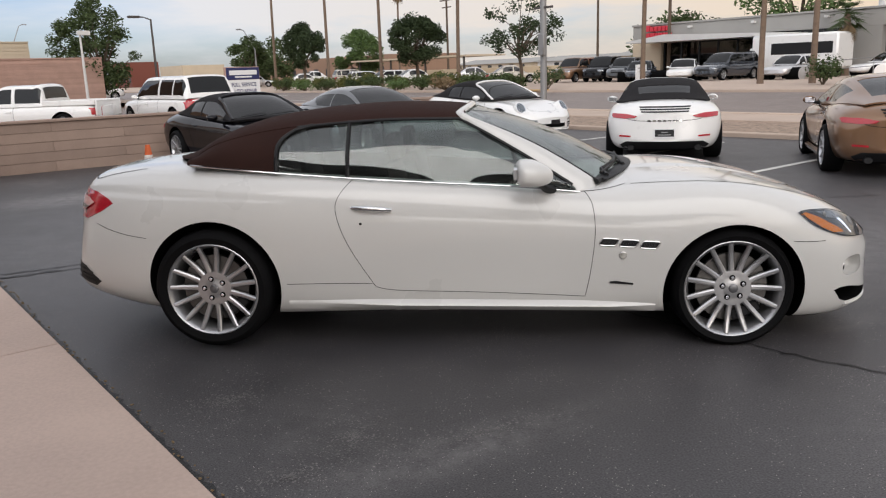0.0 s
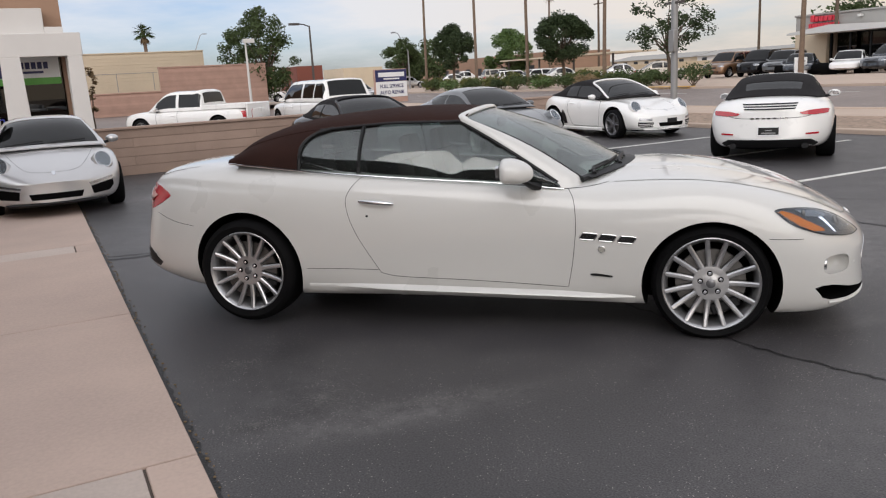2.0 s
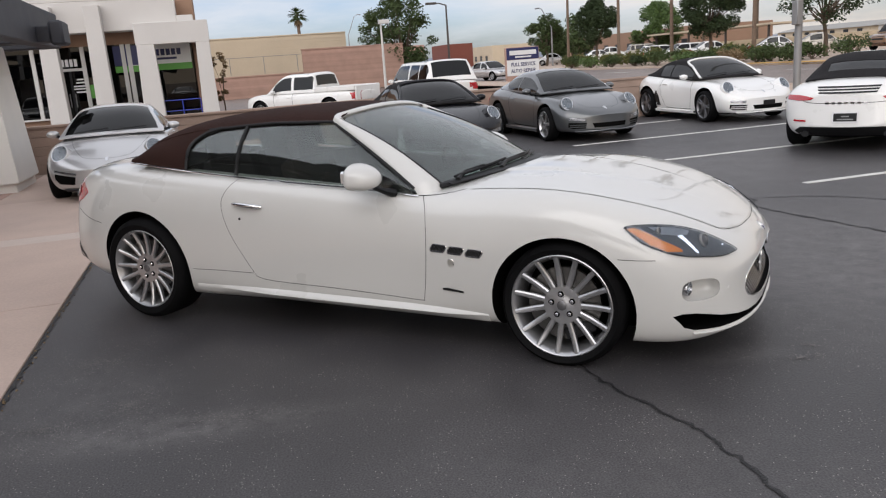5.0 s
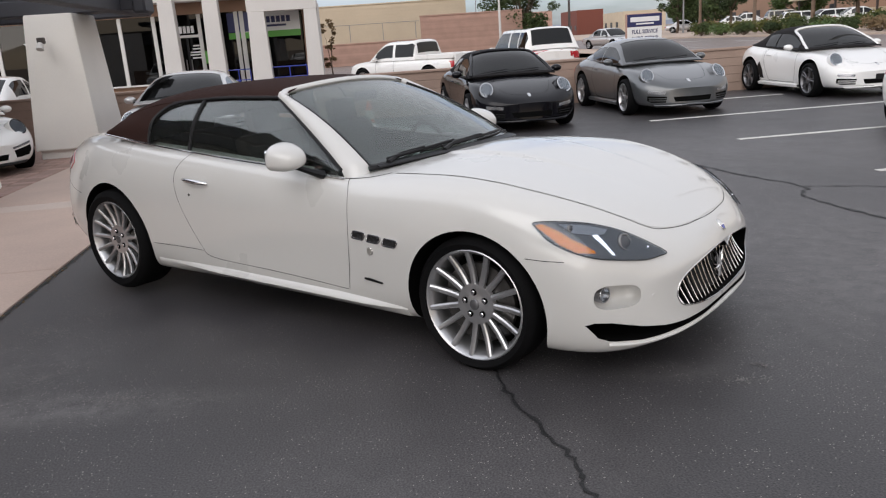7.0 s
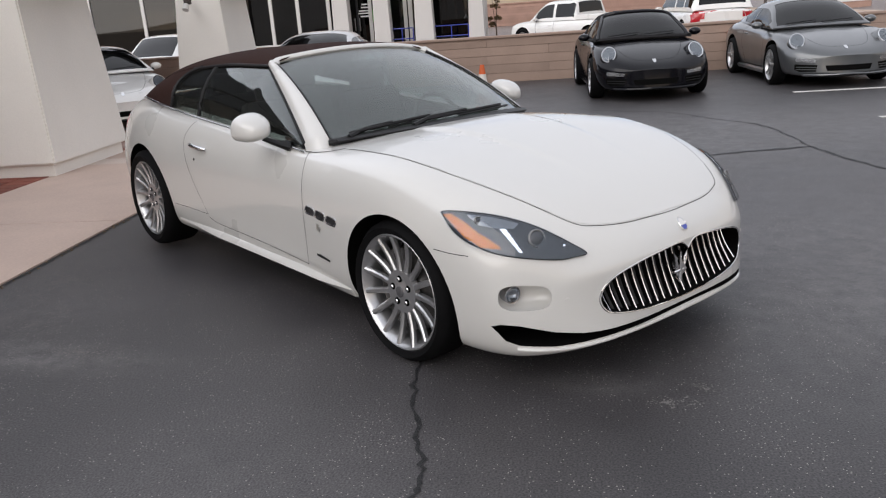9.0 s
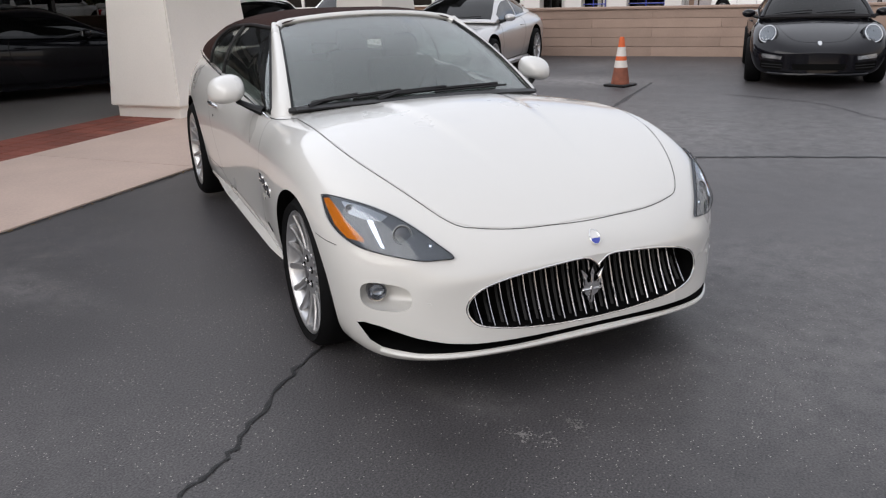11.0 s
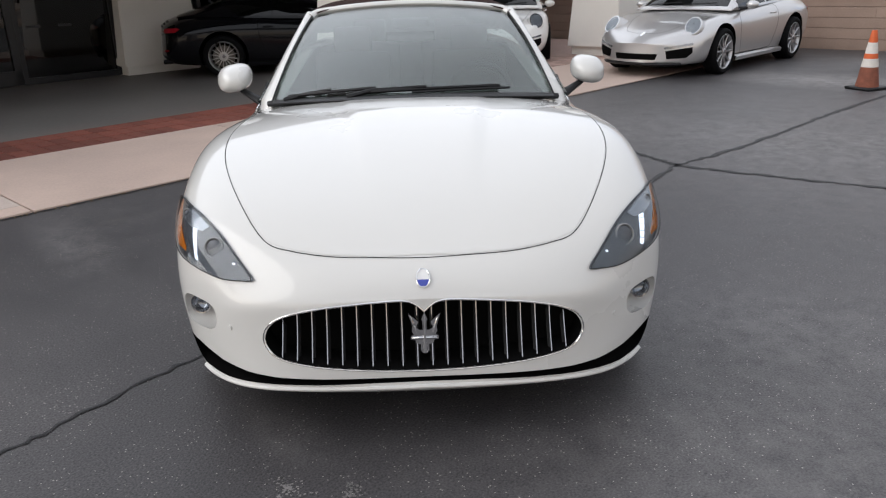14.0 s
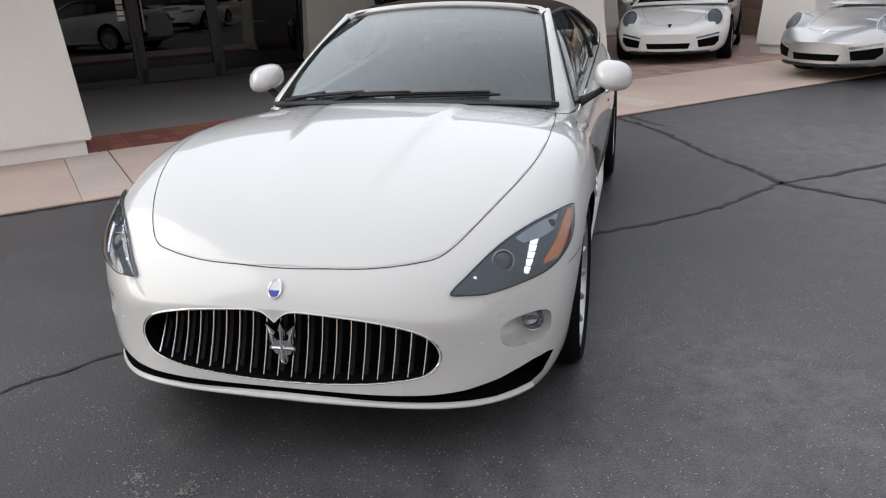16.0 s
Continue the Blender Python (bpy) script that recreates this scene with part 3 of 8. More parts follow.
# crumbled dark edge where the asphalt meets the apron, with grit in it
rng = random.Random(77)
b, prev = bmesh.new(), None
g_bm = bmesh.new()
for k in range(420):
    u = -11.0 + 17.5 * k / 419
    w = 0.012 + 0.030 * rng.random() ** 1.6
    cur = (b.verts.new(lot(u, 0.003, 0.0055)), b.verts.new(lot(u, -w, 0.0055)))
    if prev:
        b.faces.new((prev[0], prev[1], cur[1], cur[0]))
    prev = cur
    if rng.random() < 0.7:
        r = rng.uniform(0.003, 0.010)
        box(g_bm, r * rng.uniform(1, 2.2), r, r * 0.7, Matrix.Translation(lot(u + rng.uniform(-0.02, 0.02), -rng.uniform(0.0, 0.05), 0.005 + r * 0.3)) @ pose(0, 0, 0, rng.uniform(0, 30), rng.uniform(0, 30), rng.uniform(0, 180)))
tagged(link_bm("asphalt_edge", b, M_TAR, 0), "crumbled dark asphalt edge along the concrete apron", "asphalt edge", kind="structure")
tagged(link_bm("edge_grit", g_bm, M_DRY, 0), "brown grit and dry leaf bits along the apron's edge", "grit", kind="stuff")
brick_band = setting("paver_band", lot_box(-11.0, 14, 2.06, 3.05, -0.28, 0.012), M_GROUT, "band of square red pavers beside the apron", "paving")
setting("covered_drive", lot_box(-4.6, 14, 3.05, 8.1, -0.28, 0.014), M_CONC_SHADE, "grey concrete drive under the canopy, shade put into its colour", "driveway")
setting("paver_drive", lot_box(-11.0, -4.62, 3.05, 9.5, -0.28, 0.010), M_PAVER2, "pinkish paver drive beneath the canopy", "driveway")

# low block wall that bounds the lot
wall = setting("wall_west", lot_box(-11.32, -11.18, -12.5, 10, -0.2, 0.90), M_BLOCKJ, "low tan block wall with a flat cap, sun-faded", "wall")
for k in range(5):
    for j in range(9):
        n0 = -12.5 + j * 2.5 + (1.2 if k % 2 else 0)
        n1 = min(n0 + 2.5, 10)
        b = lot_box(-11.35, -11.155, n0 + 0.001, n1 - 0.001, 0.182 * k + 0.003 - (0.1 if k == 0 else 0), 0.182 * (k + 1) - 0.003, 0.004)
        part("block_course", b, M_BLOCK, wall)
part("wall_cap", lot_box(-11.38, -11.12, -12.52, 10.02, 0.90, 0.955, 0.012), M_BLOCK, wall)

# tapered stucco pillars on plinths
def pillar(u0, u1, n0, n1, top, inset):
    uc, nc = (u0 + u1) / 2, (n0 + n1) / 2
    t = thing("pillar", "tapered off-white stucco canopy pillar on a low plinth", "pillar", lot_m(uc, nc), "canopy pillars", "structure")
    w, d = (u1 - u0) / 2, (n1 - n0) / 2
    part("plinth", bx(-w + 0.06, w - 0.06, -d + 0.06, d - 0.06, -0.05, 0.17, 0.01), M_STUCCO, t)
    b = bmesh.new()
    lo = [b.verts.new((sx * w, sy * d, 0.165)) for sx, sy in ((-1, -1), (1, -1), (1, 1), (-1, 1))]
    hi = [b.verts.new((sx * (w - inset), sy * (d - inset), top)) for sx, sy in ((-1, -1), (1, -1), (1, 1), (-1, 1))]
    b.faces.new(lo), b.faces.new(hi)
    for i in range(4):
        b.faces.new((lo[i], lo[(i + 1) % 4], hi[(i + 1) % 4], hi[i]))
    bmesh.ops.bevel(b, geom=[e for e in b.edges], offset=0.015, segments=2, affect="EDGES")
    part("shaft", b, M_STUCCO, t)
    return t


CAN_Z = 2.42
pillar(2.50, 4.0, 1.92, 3.02, CAN_Z, 0.16)
pillar(-4.05, -2.38, 1.92, 3.02, CAN_Z, 0.16)
pillar(-9.75, -8.15, 1.92, 3.02, CAN_Z, 0.16)
pillar(-3.35, -1.85, 7.75, 8.6, CAN_Z, 0.16)
pillar(-9.75, -8.15, 8.3, 9.3, CAN_Z, 0.16)

# canopy: dark fascia beams; plain soffit and roof are unseen, set back for light
canopy = thing("canopy", "dark-beamed canopy roof over the showroom drive", "canopy", LOT, kind="structure")
part("soffit", lot_box(-10.3, 14, 4.6, 9.4, CAN_Z + 1.05, CAN_Z + 1.12), M_SOFFIT_BOUNCE, canopy)
part("fascia", lot_box(-10.6, 14, 1.35, 1.62, CAN_Z - 0.02, CAN_Z + 0.62, 0.02), M_DARKBEAM, canopy)
part("fascia", lot_box(-10.9, -10.5, 1.35, 9.4, CAN_Z - 0.02, CAN_Z + 0.62, 0.02), M_DARKBEAM, canopy)
part("unseen_roof_deck", lot_box(-10.6, 14, 4.5, 9.5, CAN_Z + 1.12, CAN_Z + 1.3), M_DARKBEAM, canopy)
part("unseen_roof_beam", lot_box(-10.6, 14, 4.5, 4.8, CAN_Z + 0.26, CAN_Z + 1.05, 0.02), M_DARKBEAM, canopy)
for u in (-8.95, -3.2, 3.25):
    part("beam", lot_box(u - 0.3, u + 0.3, 1.14, 9.4, CAN_Z, CAN_Z + 0.26, 0.02), M_DARKBEAM, canopy)
    part("beam_end", lot_box(u - 0.34, u + 0.34, 0.93, 1.15, CAN_Z - 0.06, CAN_Z + 0.34, 0.04), M_DARKBEAM, canopy)

# showroom front: dark glass between frames, doors, room behind with painted-in dimness
front = setting("wall_showroom", lot_box(-11, 14, 8.55, 8.75, 2.35, 3.7), M_STUCCO, "off-white stucco band above the showroom glass", "wall")
setting("showroom_floor", lot_box(-11, 14, 8.15, 14.0, -0.2, 0.02), M_CONC_SHADE, "polished showroom floor, darkened in colour for the dim room", "floor")
setting("showroom_back", lot_box(-11, 14, 14.0, 14.2, -0.2, 3.1), M_ROOM, "showroom back wall, dimness put into its dark colour", "wall")
setting("showroom_ceiling", lot_box(-11, 14, 8.6, 14.2, 3.1, 3.2), M_ROOM, "showroom ceiling, dimness put into its dark colour", "ceiling")
setting("showroom_end_wall", lot_box(-11.0, -10.85, 9.3, 14.0, 0.0, 3.1), M_STUCCO, "off-white stucco end wall", "wall")
store = thing("storefront", "dark-framed showroom glazing with a glass door", "storefront", LOT, kind="structure")
for a, c in [(-8.1, -6.4), (-6.4, -4.9), (-4.9, -3.55), (-1.9, -0.32), (1.12, 2.6), (2.6, 4.4), (4.4, 6.2), (6.2, 8.0)]:
    part("pane", lot_box(a + 0.04, c - 0.04, 8.13, 8.14, 0.12, 2.34), M_SHOP, store)
    for x in (a, c):
        part("mullion", lot_box(x - 0.04, x + 0.04, 8.07, 8.19, 0.02, 2.36, 0.004), M_FRAME, store)
    part("sill_rail", lot_box(a + 0.04, c - 0.04, 8.07, 8.19, 0.02, 0.12, 0.004), M_FRAME, store)
    part("head_rail", lot_box(a + 0.04, c - 0.04, 8.07, 8.19, 2.30, 2.36, 0.004), M_FRAME, store)
part("door_leaf", lot_box(-0.28, 0.40, 8.05, 8.10, 0.03, 0.26, 0.004), M_FRAME, store)
part("door_pane", lot_box(-0.16, 0.98, 8.09, 8.10, 0.26, 2.2), M_SHOP, store)
part("door_rail", lot_box(0.40, 1.08, 8.05, 8.10, 0.03, 0.26, 0.004), M_FRAME, store)
for u in (-0.28, 0.97):
    part("door_stile", lot_box(u, u + 0.12, 8.05, 8.12, 0.03, 2.3, 0.004), M_FRAME, store)
part("door_head", lot_box(-0.28, 1.09, 8.05, 8.12, 2.18, 2.34, 0.004), M_FRAME, store)
part("door_handle", tube([lot_m(0, 0).inverted() @ lot(0.93, 7.98, z) for z in (0.9, 1.15, 1.4)], 0.015), M_STEEL, store)
for k in range(4):
    part("notice", lot_box(1.20, 1.31, 8.118, 8.124, 1.08 + k * 0.09, 1.15 + k * 0.09), M_SIGNW, store)
for u in (-1.0, -0.5):
    part("transom", lot_box(u - 0.2, u + 0.02, 8.10, 8.12, 0.9, 0.94), M_FRAME, store)


# ---- vehicles: shared tools ----
from mathutils.bvhtree import BVHTree


def cage(stations, power=2.4):
    """A closed car body from half sections (y, z), bottom middle to top middle. Each station: x, bow, rake, points."""
    bm = bmesh.new()
    rings = []

    def at(x, bow, rake, y, z):
        return Vector((x + bow * (abs(y) / 0.8) ** power + rake * (z - 0.5), y, z))
    for x, bow, rake, pts in stations:
        half = [bm.verts.new(at(x, bow, rake, y, z)) for y, z in pts]
        other = [bm.verts.new(at(x, bow, rake, -y, z)) for y, z in pts[1:-1]]
        rings.append(half + other[::-1])
    n = len(rings[0])
    for a, b in zip(rings, rings[1:]):
        for k in range(n):
            bm.faces.new((a[k], a[(k + 1) % n], b[(k + 1) % n], b[k]))
    for ring, (x, bow, rake, pts) in ((rings[0], stations[0]), (rings[-1], stations[-1])):
        k = len(pts)
        cols = [ring[:k]]
        for f in (0.66, 0.33, 0.0, -0.33, -0.66):
            cols.append([ring[0]] + [bm.verts.new(at(x, bow, rake, y * f, z)) for y, z in pts[1:-1]] + [ring[k - 1]])
        cols.append([ring[0]] + ring[k:][::-1] + [ring[k - 1]])
        for p, q in zip(cols, cols[1:]):
            for i in range(k - 1):
                vs = list(dict.fromkeys((p[i], p[i + 1], q[i + 1], q[i])))
                if len(vs) > 2:
                    bm.faces.new(vs)
    bmesh.ops.recalc_face_normals(bm, faces=bm.faces)
    return bm


def helper(bm):
    me = bpy.data.meshes.new("cut")
    bmesh.ops.recalc_face_normals(bm, faces=bm.faces)
    bm.to_mesh(me)
    bm.free()
    return new("cut", me)


def body_of(name, stations, paint, parent, arches, cuts=(), levels=2, tub=None, power=2.4):
    """Body: smoothed cage less wheel arches, cabin tub and other openings. Cut faces turn dark."""
    bm = cage(stations, power)
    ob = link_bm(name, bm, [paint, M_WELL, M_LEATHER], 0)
    mods = [("subsurf", levels)]
    for x, z, r in arches:
        for s in (-1, 1):
            mods.append(("cut", helper(revolve([(r, s * 0.52), (r, s * 1.4)], 56, "y", m=Matrix.Translation((x, 0, z))))))
    if tub:
        x0, x1, w, z0 = tub
        mods.append(("cut", helper(bx(x0, x1, -w, w, z0, 1.6, 0.06))))
    for c in cuts:
        mods.append(("cut", helper(c[0]())))
    baked(ob, mods)
    me = ob.data
    while len(me.materials) > 3:
        me.materials.pop()
    idx = []
    for p in me.polygons:
        c, k = p.center, 0
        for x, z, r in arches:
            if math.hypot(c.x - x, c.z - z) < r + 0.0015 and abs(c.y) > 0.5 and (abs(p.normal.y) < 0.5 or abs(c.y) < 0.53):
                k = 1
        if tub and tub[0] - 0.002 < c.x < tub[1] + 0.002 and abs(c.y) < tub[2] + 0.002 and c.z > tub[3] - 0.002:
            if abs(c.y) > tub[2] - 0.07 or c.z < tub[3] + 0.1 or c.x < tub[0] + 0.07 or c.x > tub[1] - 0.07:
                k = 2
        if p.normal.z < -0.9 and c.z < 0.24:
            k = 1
        for cut in cuts:
            if cut[1](c, p.normal):
                k = 1
        idx.append(k)
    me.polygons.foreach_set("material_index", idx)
    me.polygons.foreach_set("use_smooth", [True] * len(me.polygons))
    me.set_sharp_from_angle(angle=radians(34))
    ob.parent = parent
    b2 = bmesh.new()
    b2.from_mesh(me)
    tree = BVHTree.FromBMesh(b2)
    b2.free()
    return ob, tree


DIRS = {"x": (Vector((1, 0, 0)),), "y": (Vector((0, 1, 0)),), "z": (Vector((0, 0, 1)),)}


def onto(tree, axis, sign, p, off):
    """A flat point laid onto the body along an axis, lifted by off."""
    o = Vector((sign * 6, p[0], p[1])) if axis == "x" else Vector((p[0], sign * 6, p[1])) if axis == "y" else Vector((p[0], p[1], 6))
    d = DIRS[axis][0] * (-sign if axis != "z" else -1)
    hit, nor, _, _ = tree.ray_cast(o, d)
    if hit is None:
        hit, nor, _, _ = tree.find_nearest(o + d * 5)
    return hit + nor * off


def drape(tree, outline, axis, sign, off=0.004, cell=0.03, thick=0.006, bm=None):
    """A patch with the given outline laid over the body."""
    b = bmesh.new()
    b.faces.new([b.verts.new((p[0], p[1], 0)) for p in outline])
    for k in (0, 1):
        lo, hi = min(p[k] for p in outline), max(p[k] for p in outline)
        c = lo + cell
        while c < hi - 0.002:
            co = Vector((c, 0, 0)) if k == 0 else Vector((0, c, 0))
            no = Vector((1, 0, 0)) if k == 0 else Vector((0, 1, 0))
            bmesh.ops.bisect_plane(b, geom=b.verts[:] + b.edges[:] + b.faces[:], plane_co=co, plane_no=no)
            c += cell
    for v in b.verts:
        v.co = onto(tree, axis, sign, (v.co.x, v.co.y), off)
    bmesh.ops.recalc_face_normals(b, faces=b.faces)
    if thick:
        bmesh.ops.solidify(b, geom=list(b.faces), thickness=thick)
    return b


def drape_to(tree, centre, d, outline, off=0.004, cell=0.02, thick=0.004):
    """A patch laid over the body along the direction d, outline in metres across (to the right of one who looks along -d) and up."""
    d = Vector(d).normalized()
    a = Vector((0, 0, 1)).cross(d).normalized()
    c = d.cross(a)
    b = bmesh.new()
    b.faces.new([b.verts.new((p[0], p[1], 0)) for p in outline])
    for k in (0, 1):
        lo, hi = min(p[k] for p in outline), max(p[k] for p in outline)
        q = lo + cell
        while q < hi - 0.002:
            co = Vector((q, 0, 0)) if k == 0 else Vector((0, q, 0))
            no = Vector((1, 0, 0)) if k == 0 else Vector((0, 1, 0))
            bmesh.ops.bisect_plane(b, geom=b.verts[:] + b.edges[:] + b.faces[:], plane_co=co, plane_no=no)
            q += cell
    for v in b.verts:
        o = Vector(centre) + a * v.co.x + c * v.co.y + d * 1.5
        hit, nor, _, _ = tree.ray_cast(o, -d)
        if hit is None:
            hit, nor, _, _ = tree.find_nearest(o - d * 1.5)
        v.co = hit + nor * off
    bmesh.ops.recalc_face_normals(b, faces=b.faces)
    if thick:
        bmesh.ops.solidify(b, geom=list(b.faces), thickness=thick)
    return b


def ribbon(tree, pts, axis, sign, width=0.005, off=0.0012, step=0.02):
    """A thin line laid over the body."""
    pts = [Vector((p[0], p[1], 0)) for p in pts]
    length = sum((b - a).length for a, b in zip(pts, pts[1:]))
    line = smooth_line(pts, max(4, int(length / step)))
    b, prev = bmesh.new(), None
    for i, p in enumerate(line):
        d = (line[min(i + 1, len(line) - 1)] - line[max(i - 1, 0)]).normalized()
        s = Vector((-d.y, d.x, 0)) * width / 2
        cur = [b.verts.new(onto(tree, axis, sign, q, off)) for q in (p + s, p - s)]
        if prev:
            b.faces.new((prev[0], cur[0], cur[1], prev[1]))
        prev = cur
    return b


def oval(cx, cy, rx, ry, n=20):
    return [(cx + rx * math.cos(2 * math.pi * k / n), cy + ry * math.sin(2 * math.pi * k / n)) for k in range(n)]


def bent_spoke(r0, r1, w0, w1, y0, y1, t):
    """One wheel spoke from hub to rim, slightly dished, in the wheel's own frame (axis y, outside -y)."""
    b = bmesh.new()
    rows = []
    for k in range(5):
        f = k / 4
        r, w = r0 + (r1 - r0) * f, w0 + (w1 - w0) * f
        y = y0 + (y1 - y0) * f + 0.010 * math.sin(math.pi * f)
        rows.append([b.verts.new(Vector(q)) for q in ((-w, y + t, r), (-w, y + 0.006, r), (-w * 0.45, y, r), (w * 0.45, y, r), (w, y + 0.006, r), (w, y + t, r))])
    for p, q in zip(rows, rows[1:]):
        for i in range(6):
            b.faces.new((p[i], p[(i + 1) % 6], q[(i + 1) % 6], q[i]))
    b.faces.new(rows[0]), b.faces.new(rows[-1])
    return b


WHEELS = {}


def wheel(parent, x, y, r, width, rim_r, style, alloy, detail=True, lift=0.0):
    """tyre, rim, spokes, hub and disc; y < 0 is the car's right side."""
    key = (round(r, 3), style, alloy.name)
    w = new("wheel")
    w.parent = parent
    w.matrix_local = pose(x, y, r + lift, 0, random.Random(int(x * 97 + y * 31)).uniform(0, 72), 0 if y < 0 else 180)
    h = width / 2
    if key not in WHEELS:
        b = revolve([(rim_r - 0.004, -h + 0.022), (rim_r + 0.004, -h + 0.006), (rim_r + 0.02, -h), ((rim_r + r) / 2, -h - 0.006), (r - 0.022, -h + 0.006), (r - 0.006, -h + 0.024), (r, -h + 0.05),
                     (r, h - 0.05), (r - 0.006, h - 0.024), (r - 0.022, h - 0.006), ((rim_r + r) / 2, h), (rim_r, h - 0.01), (rim_r - 0.004, -h + 0.022)], 48, caps=False)
        t_me = link_keep("tyre", b, M_TYRE)
        b = revolve([(rim_r - 0.001, -h + 0.020), (rim_r + 0.002, -h + 0.010), (rim_r - 0.003, -h + 0.007), (rim_r - 0.009, -h + 0.011), (rim_r * 0.93, -h + 0.028), (rim_r * 0.885, -h + 0.055), (rim_r * 0.875, -h + 0.085), (rim_r * 0.90, h - 0.02)], 48, caps=False)
        r_me = link_keep("rim", b, alloy)
        dish = (0.022 if width > 0.25 else 0.016) if style == "fifteen" else 0.0
        n_sp, tw = {"fifteen": (15, 1), "five": (5, 1), "ten": (10, 1), "split": (5, 2), "many": (16, 1), "disc": (6, 1)}[style]
        w0, w1 = {"fifteen": (0.0150, 0.0135), "five": (0.030, 0.024), "ten": (0.014, 0.012), "split": (0.016, 0.012), "many": (0.008, 0.007), "disc": (0.045, 0.05)}[style]
        s_me = link_keep("spoke", bent_spoke(rim_r * (0.28 if style == "fifteen" else 0.22), rim_r - 0.014, w0, w1, -h + 0.020 + dish, -h + 0.012, 0.024), alloy)
        hr = 0.37 if style == "fifteen" else 0.30
        hy = -h + dish
        b = revolve([(0.026, hy + 0.012), (0.034, hy + 0.012), (rim_r * 0.18, hy + 0.020), (rim_r * 0.26, hy + 0.018), (rim_r * hr, hy + 0.020), (rim_r * hr, hy + 0.05), (0.0, hy + 0.05)], 40)
        h_me = link_keep("hub", b, alloy)
        b = revolve([(0.027, hy + 0.016), (0.026, hy + 0.008), (0.020, hy + 0.005), (0.0, hy + 0.004)], 24)
        cap_me = link_keep("centre_cap", b, M_DALLOY)
        # flat black disc stands for the shade inside a bolt pit
        b = revolve([(0.0165, hy + 0.0225), (0.0165, hy + 0.0160), (0.0155, hy + 0.0155), (0.0, hy + 0.0160)], 16)
        pit_me = link_keep("bolt_pit_shade", b, M_WELL)
        b = revolve([(0.0100, hy + 0.02), (0.0100, hy + 0.010), (0.007, hy + 0.007), (0.0, hy + 0.0065)], 12)
        nut_me = link_keep("wheel_bolt", b, M_CHROME)
        b = revolve([(rim_r * 0.2, -h + 0.075), (rim_r * 0.72, -h + 0.075), (rim_r * 0.72, -h + 0.10), (rim_r * 0.2, -h + 0.10), (rim_r * 0.2, -h + 0.075)], 36, caps=False)
        d_me = link_keep("brake_disc", b, M_DISC)
        b = bmesh.new()
        box(b, 0.07, 0.05, 0.17, Matrix.Translation((rim_r * 0.58, -h + 0.085, 0.02)), 0.012)
        c_me = link_keep("brake_caliper", b, M_BLACK)
        g_me = link_keep("barrel", revolve([(rim_r * 0.97, h - 0.03), (rim_r * 0.97, h - 0.02), (0.0, h - 0.02)], 32), M_WELL)
        WHEELS[key] = (t_me, r_me, s_me, h_me, d_me, c_me, g_me, n_sp, tw, cap_me, pit_me, nut_me)
    t_me, r_me, s_me, h_me, d_me, c_me, g_me, n_sp, tw, cap_me, pit_me, nut_me = WHEELS[key]
    share("tyre", t_me, w, Matrix())
    share("rim", r_me, w, Matrix())
    share("hub", h_me, w, Matrix())
    share("brake_disc", d_me, w, Matrix())
    share("barrel", g_me, w, Matrix())
    share("centre_cap", cap_me, w, Matrix())
    if detail:
        share("brake_caliper", c_me, w, Matrix())
        for k in range(5):
            a = 2 * math.pi * (k + 0.25) / 5
            for nm, me in (("bolt_pit_shade", pit_me), ("wheel_bolt", nut_me)):
                share(nm, me, w, Matrix.Translation((0.060 * math.cos(a), 0, 0.060 * math.sin(a))))
    for k in range(n_sp):
        for j in range(tw):
            a = 360 * k / n_sp + (0 if tw == 1 else (-9 if j else 9))
            share("spoke", s_me, w, pose(0, 0, 0, 0, a, 0))
    return w


def link_keep(name, bm, material, smooth=35):
    me = bpy.data.meshes.new(name)
    bmesh.ops.recalc_face_normals(bm, faces=bm.faces)
    bm.to_mesh(me)
    bm.free()
    me.materials.append(material)
    me.polygons.foreach_set("use_smooth", [True] * len(me.polygons))
    me.set_sharp_from_angle(angle=radians(smooth))
    return me


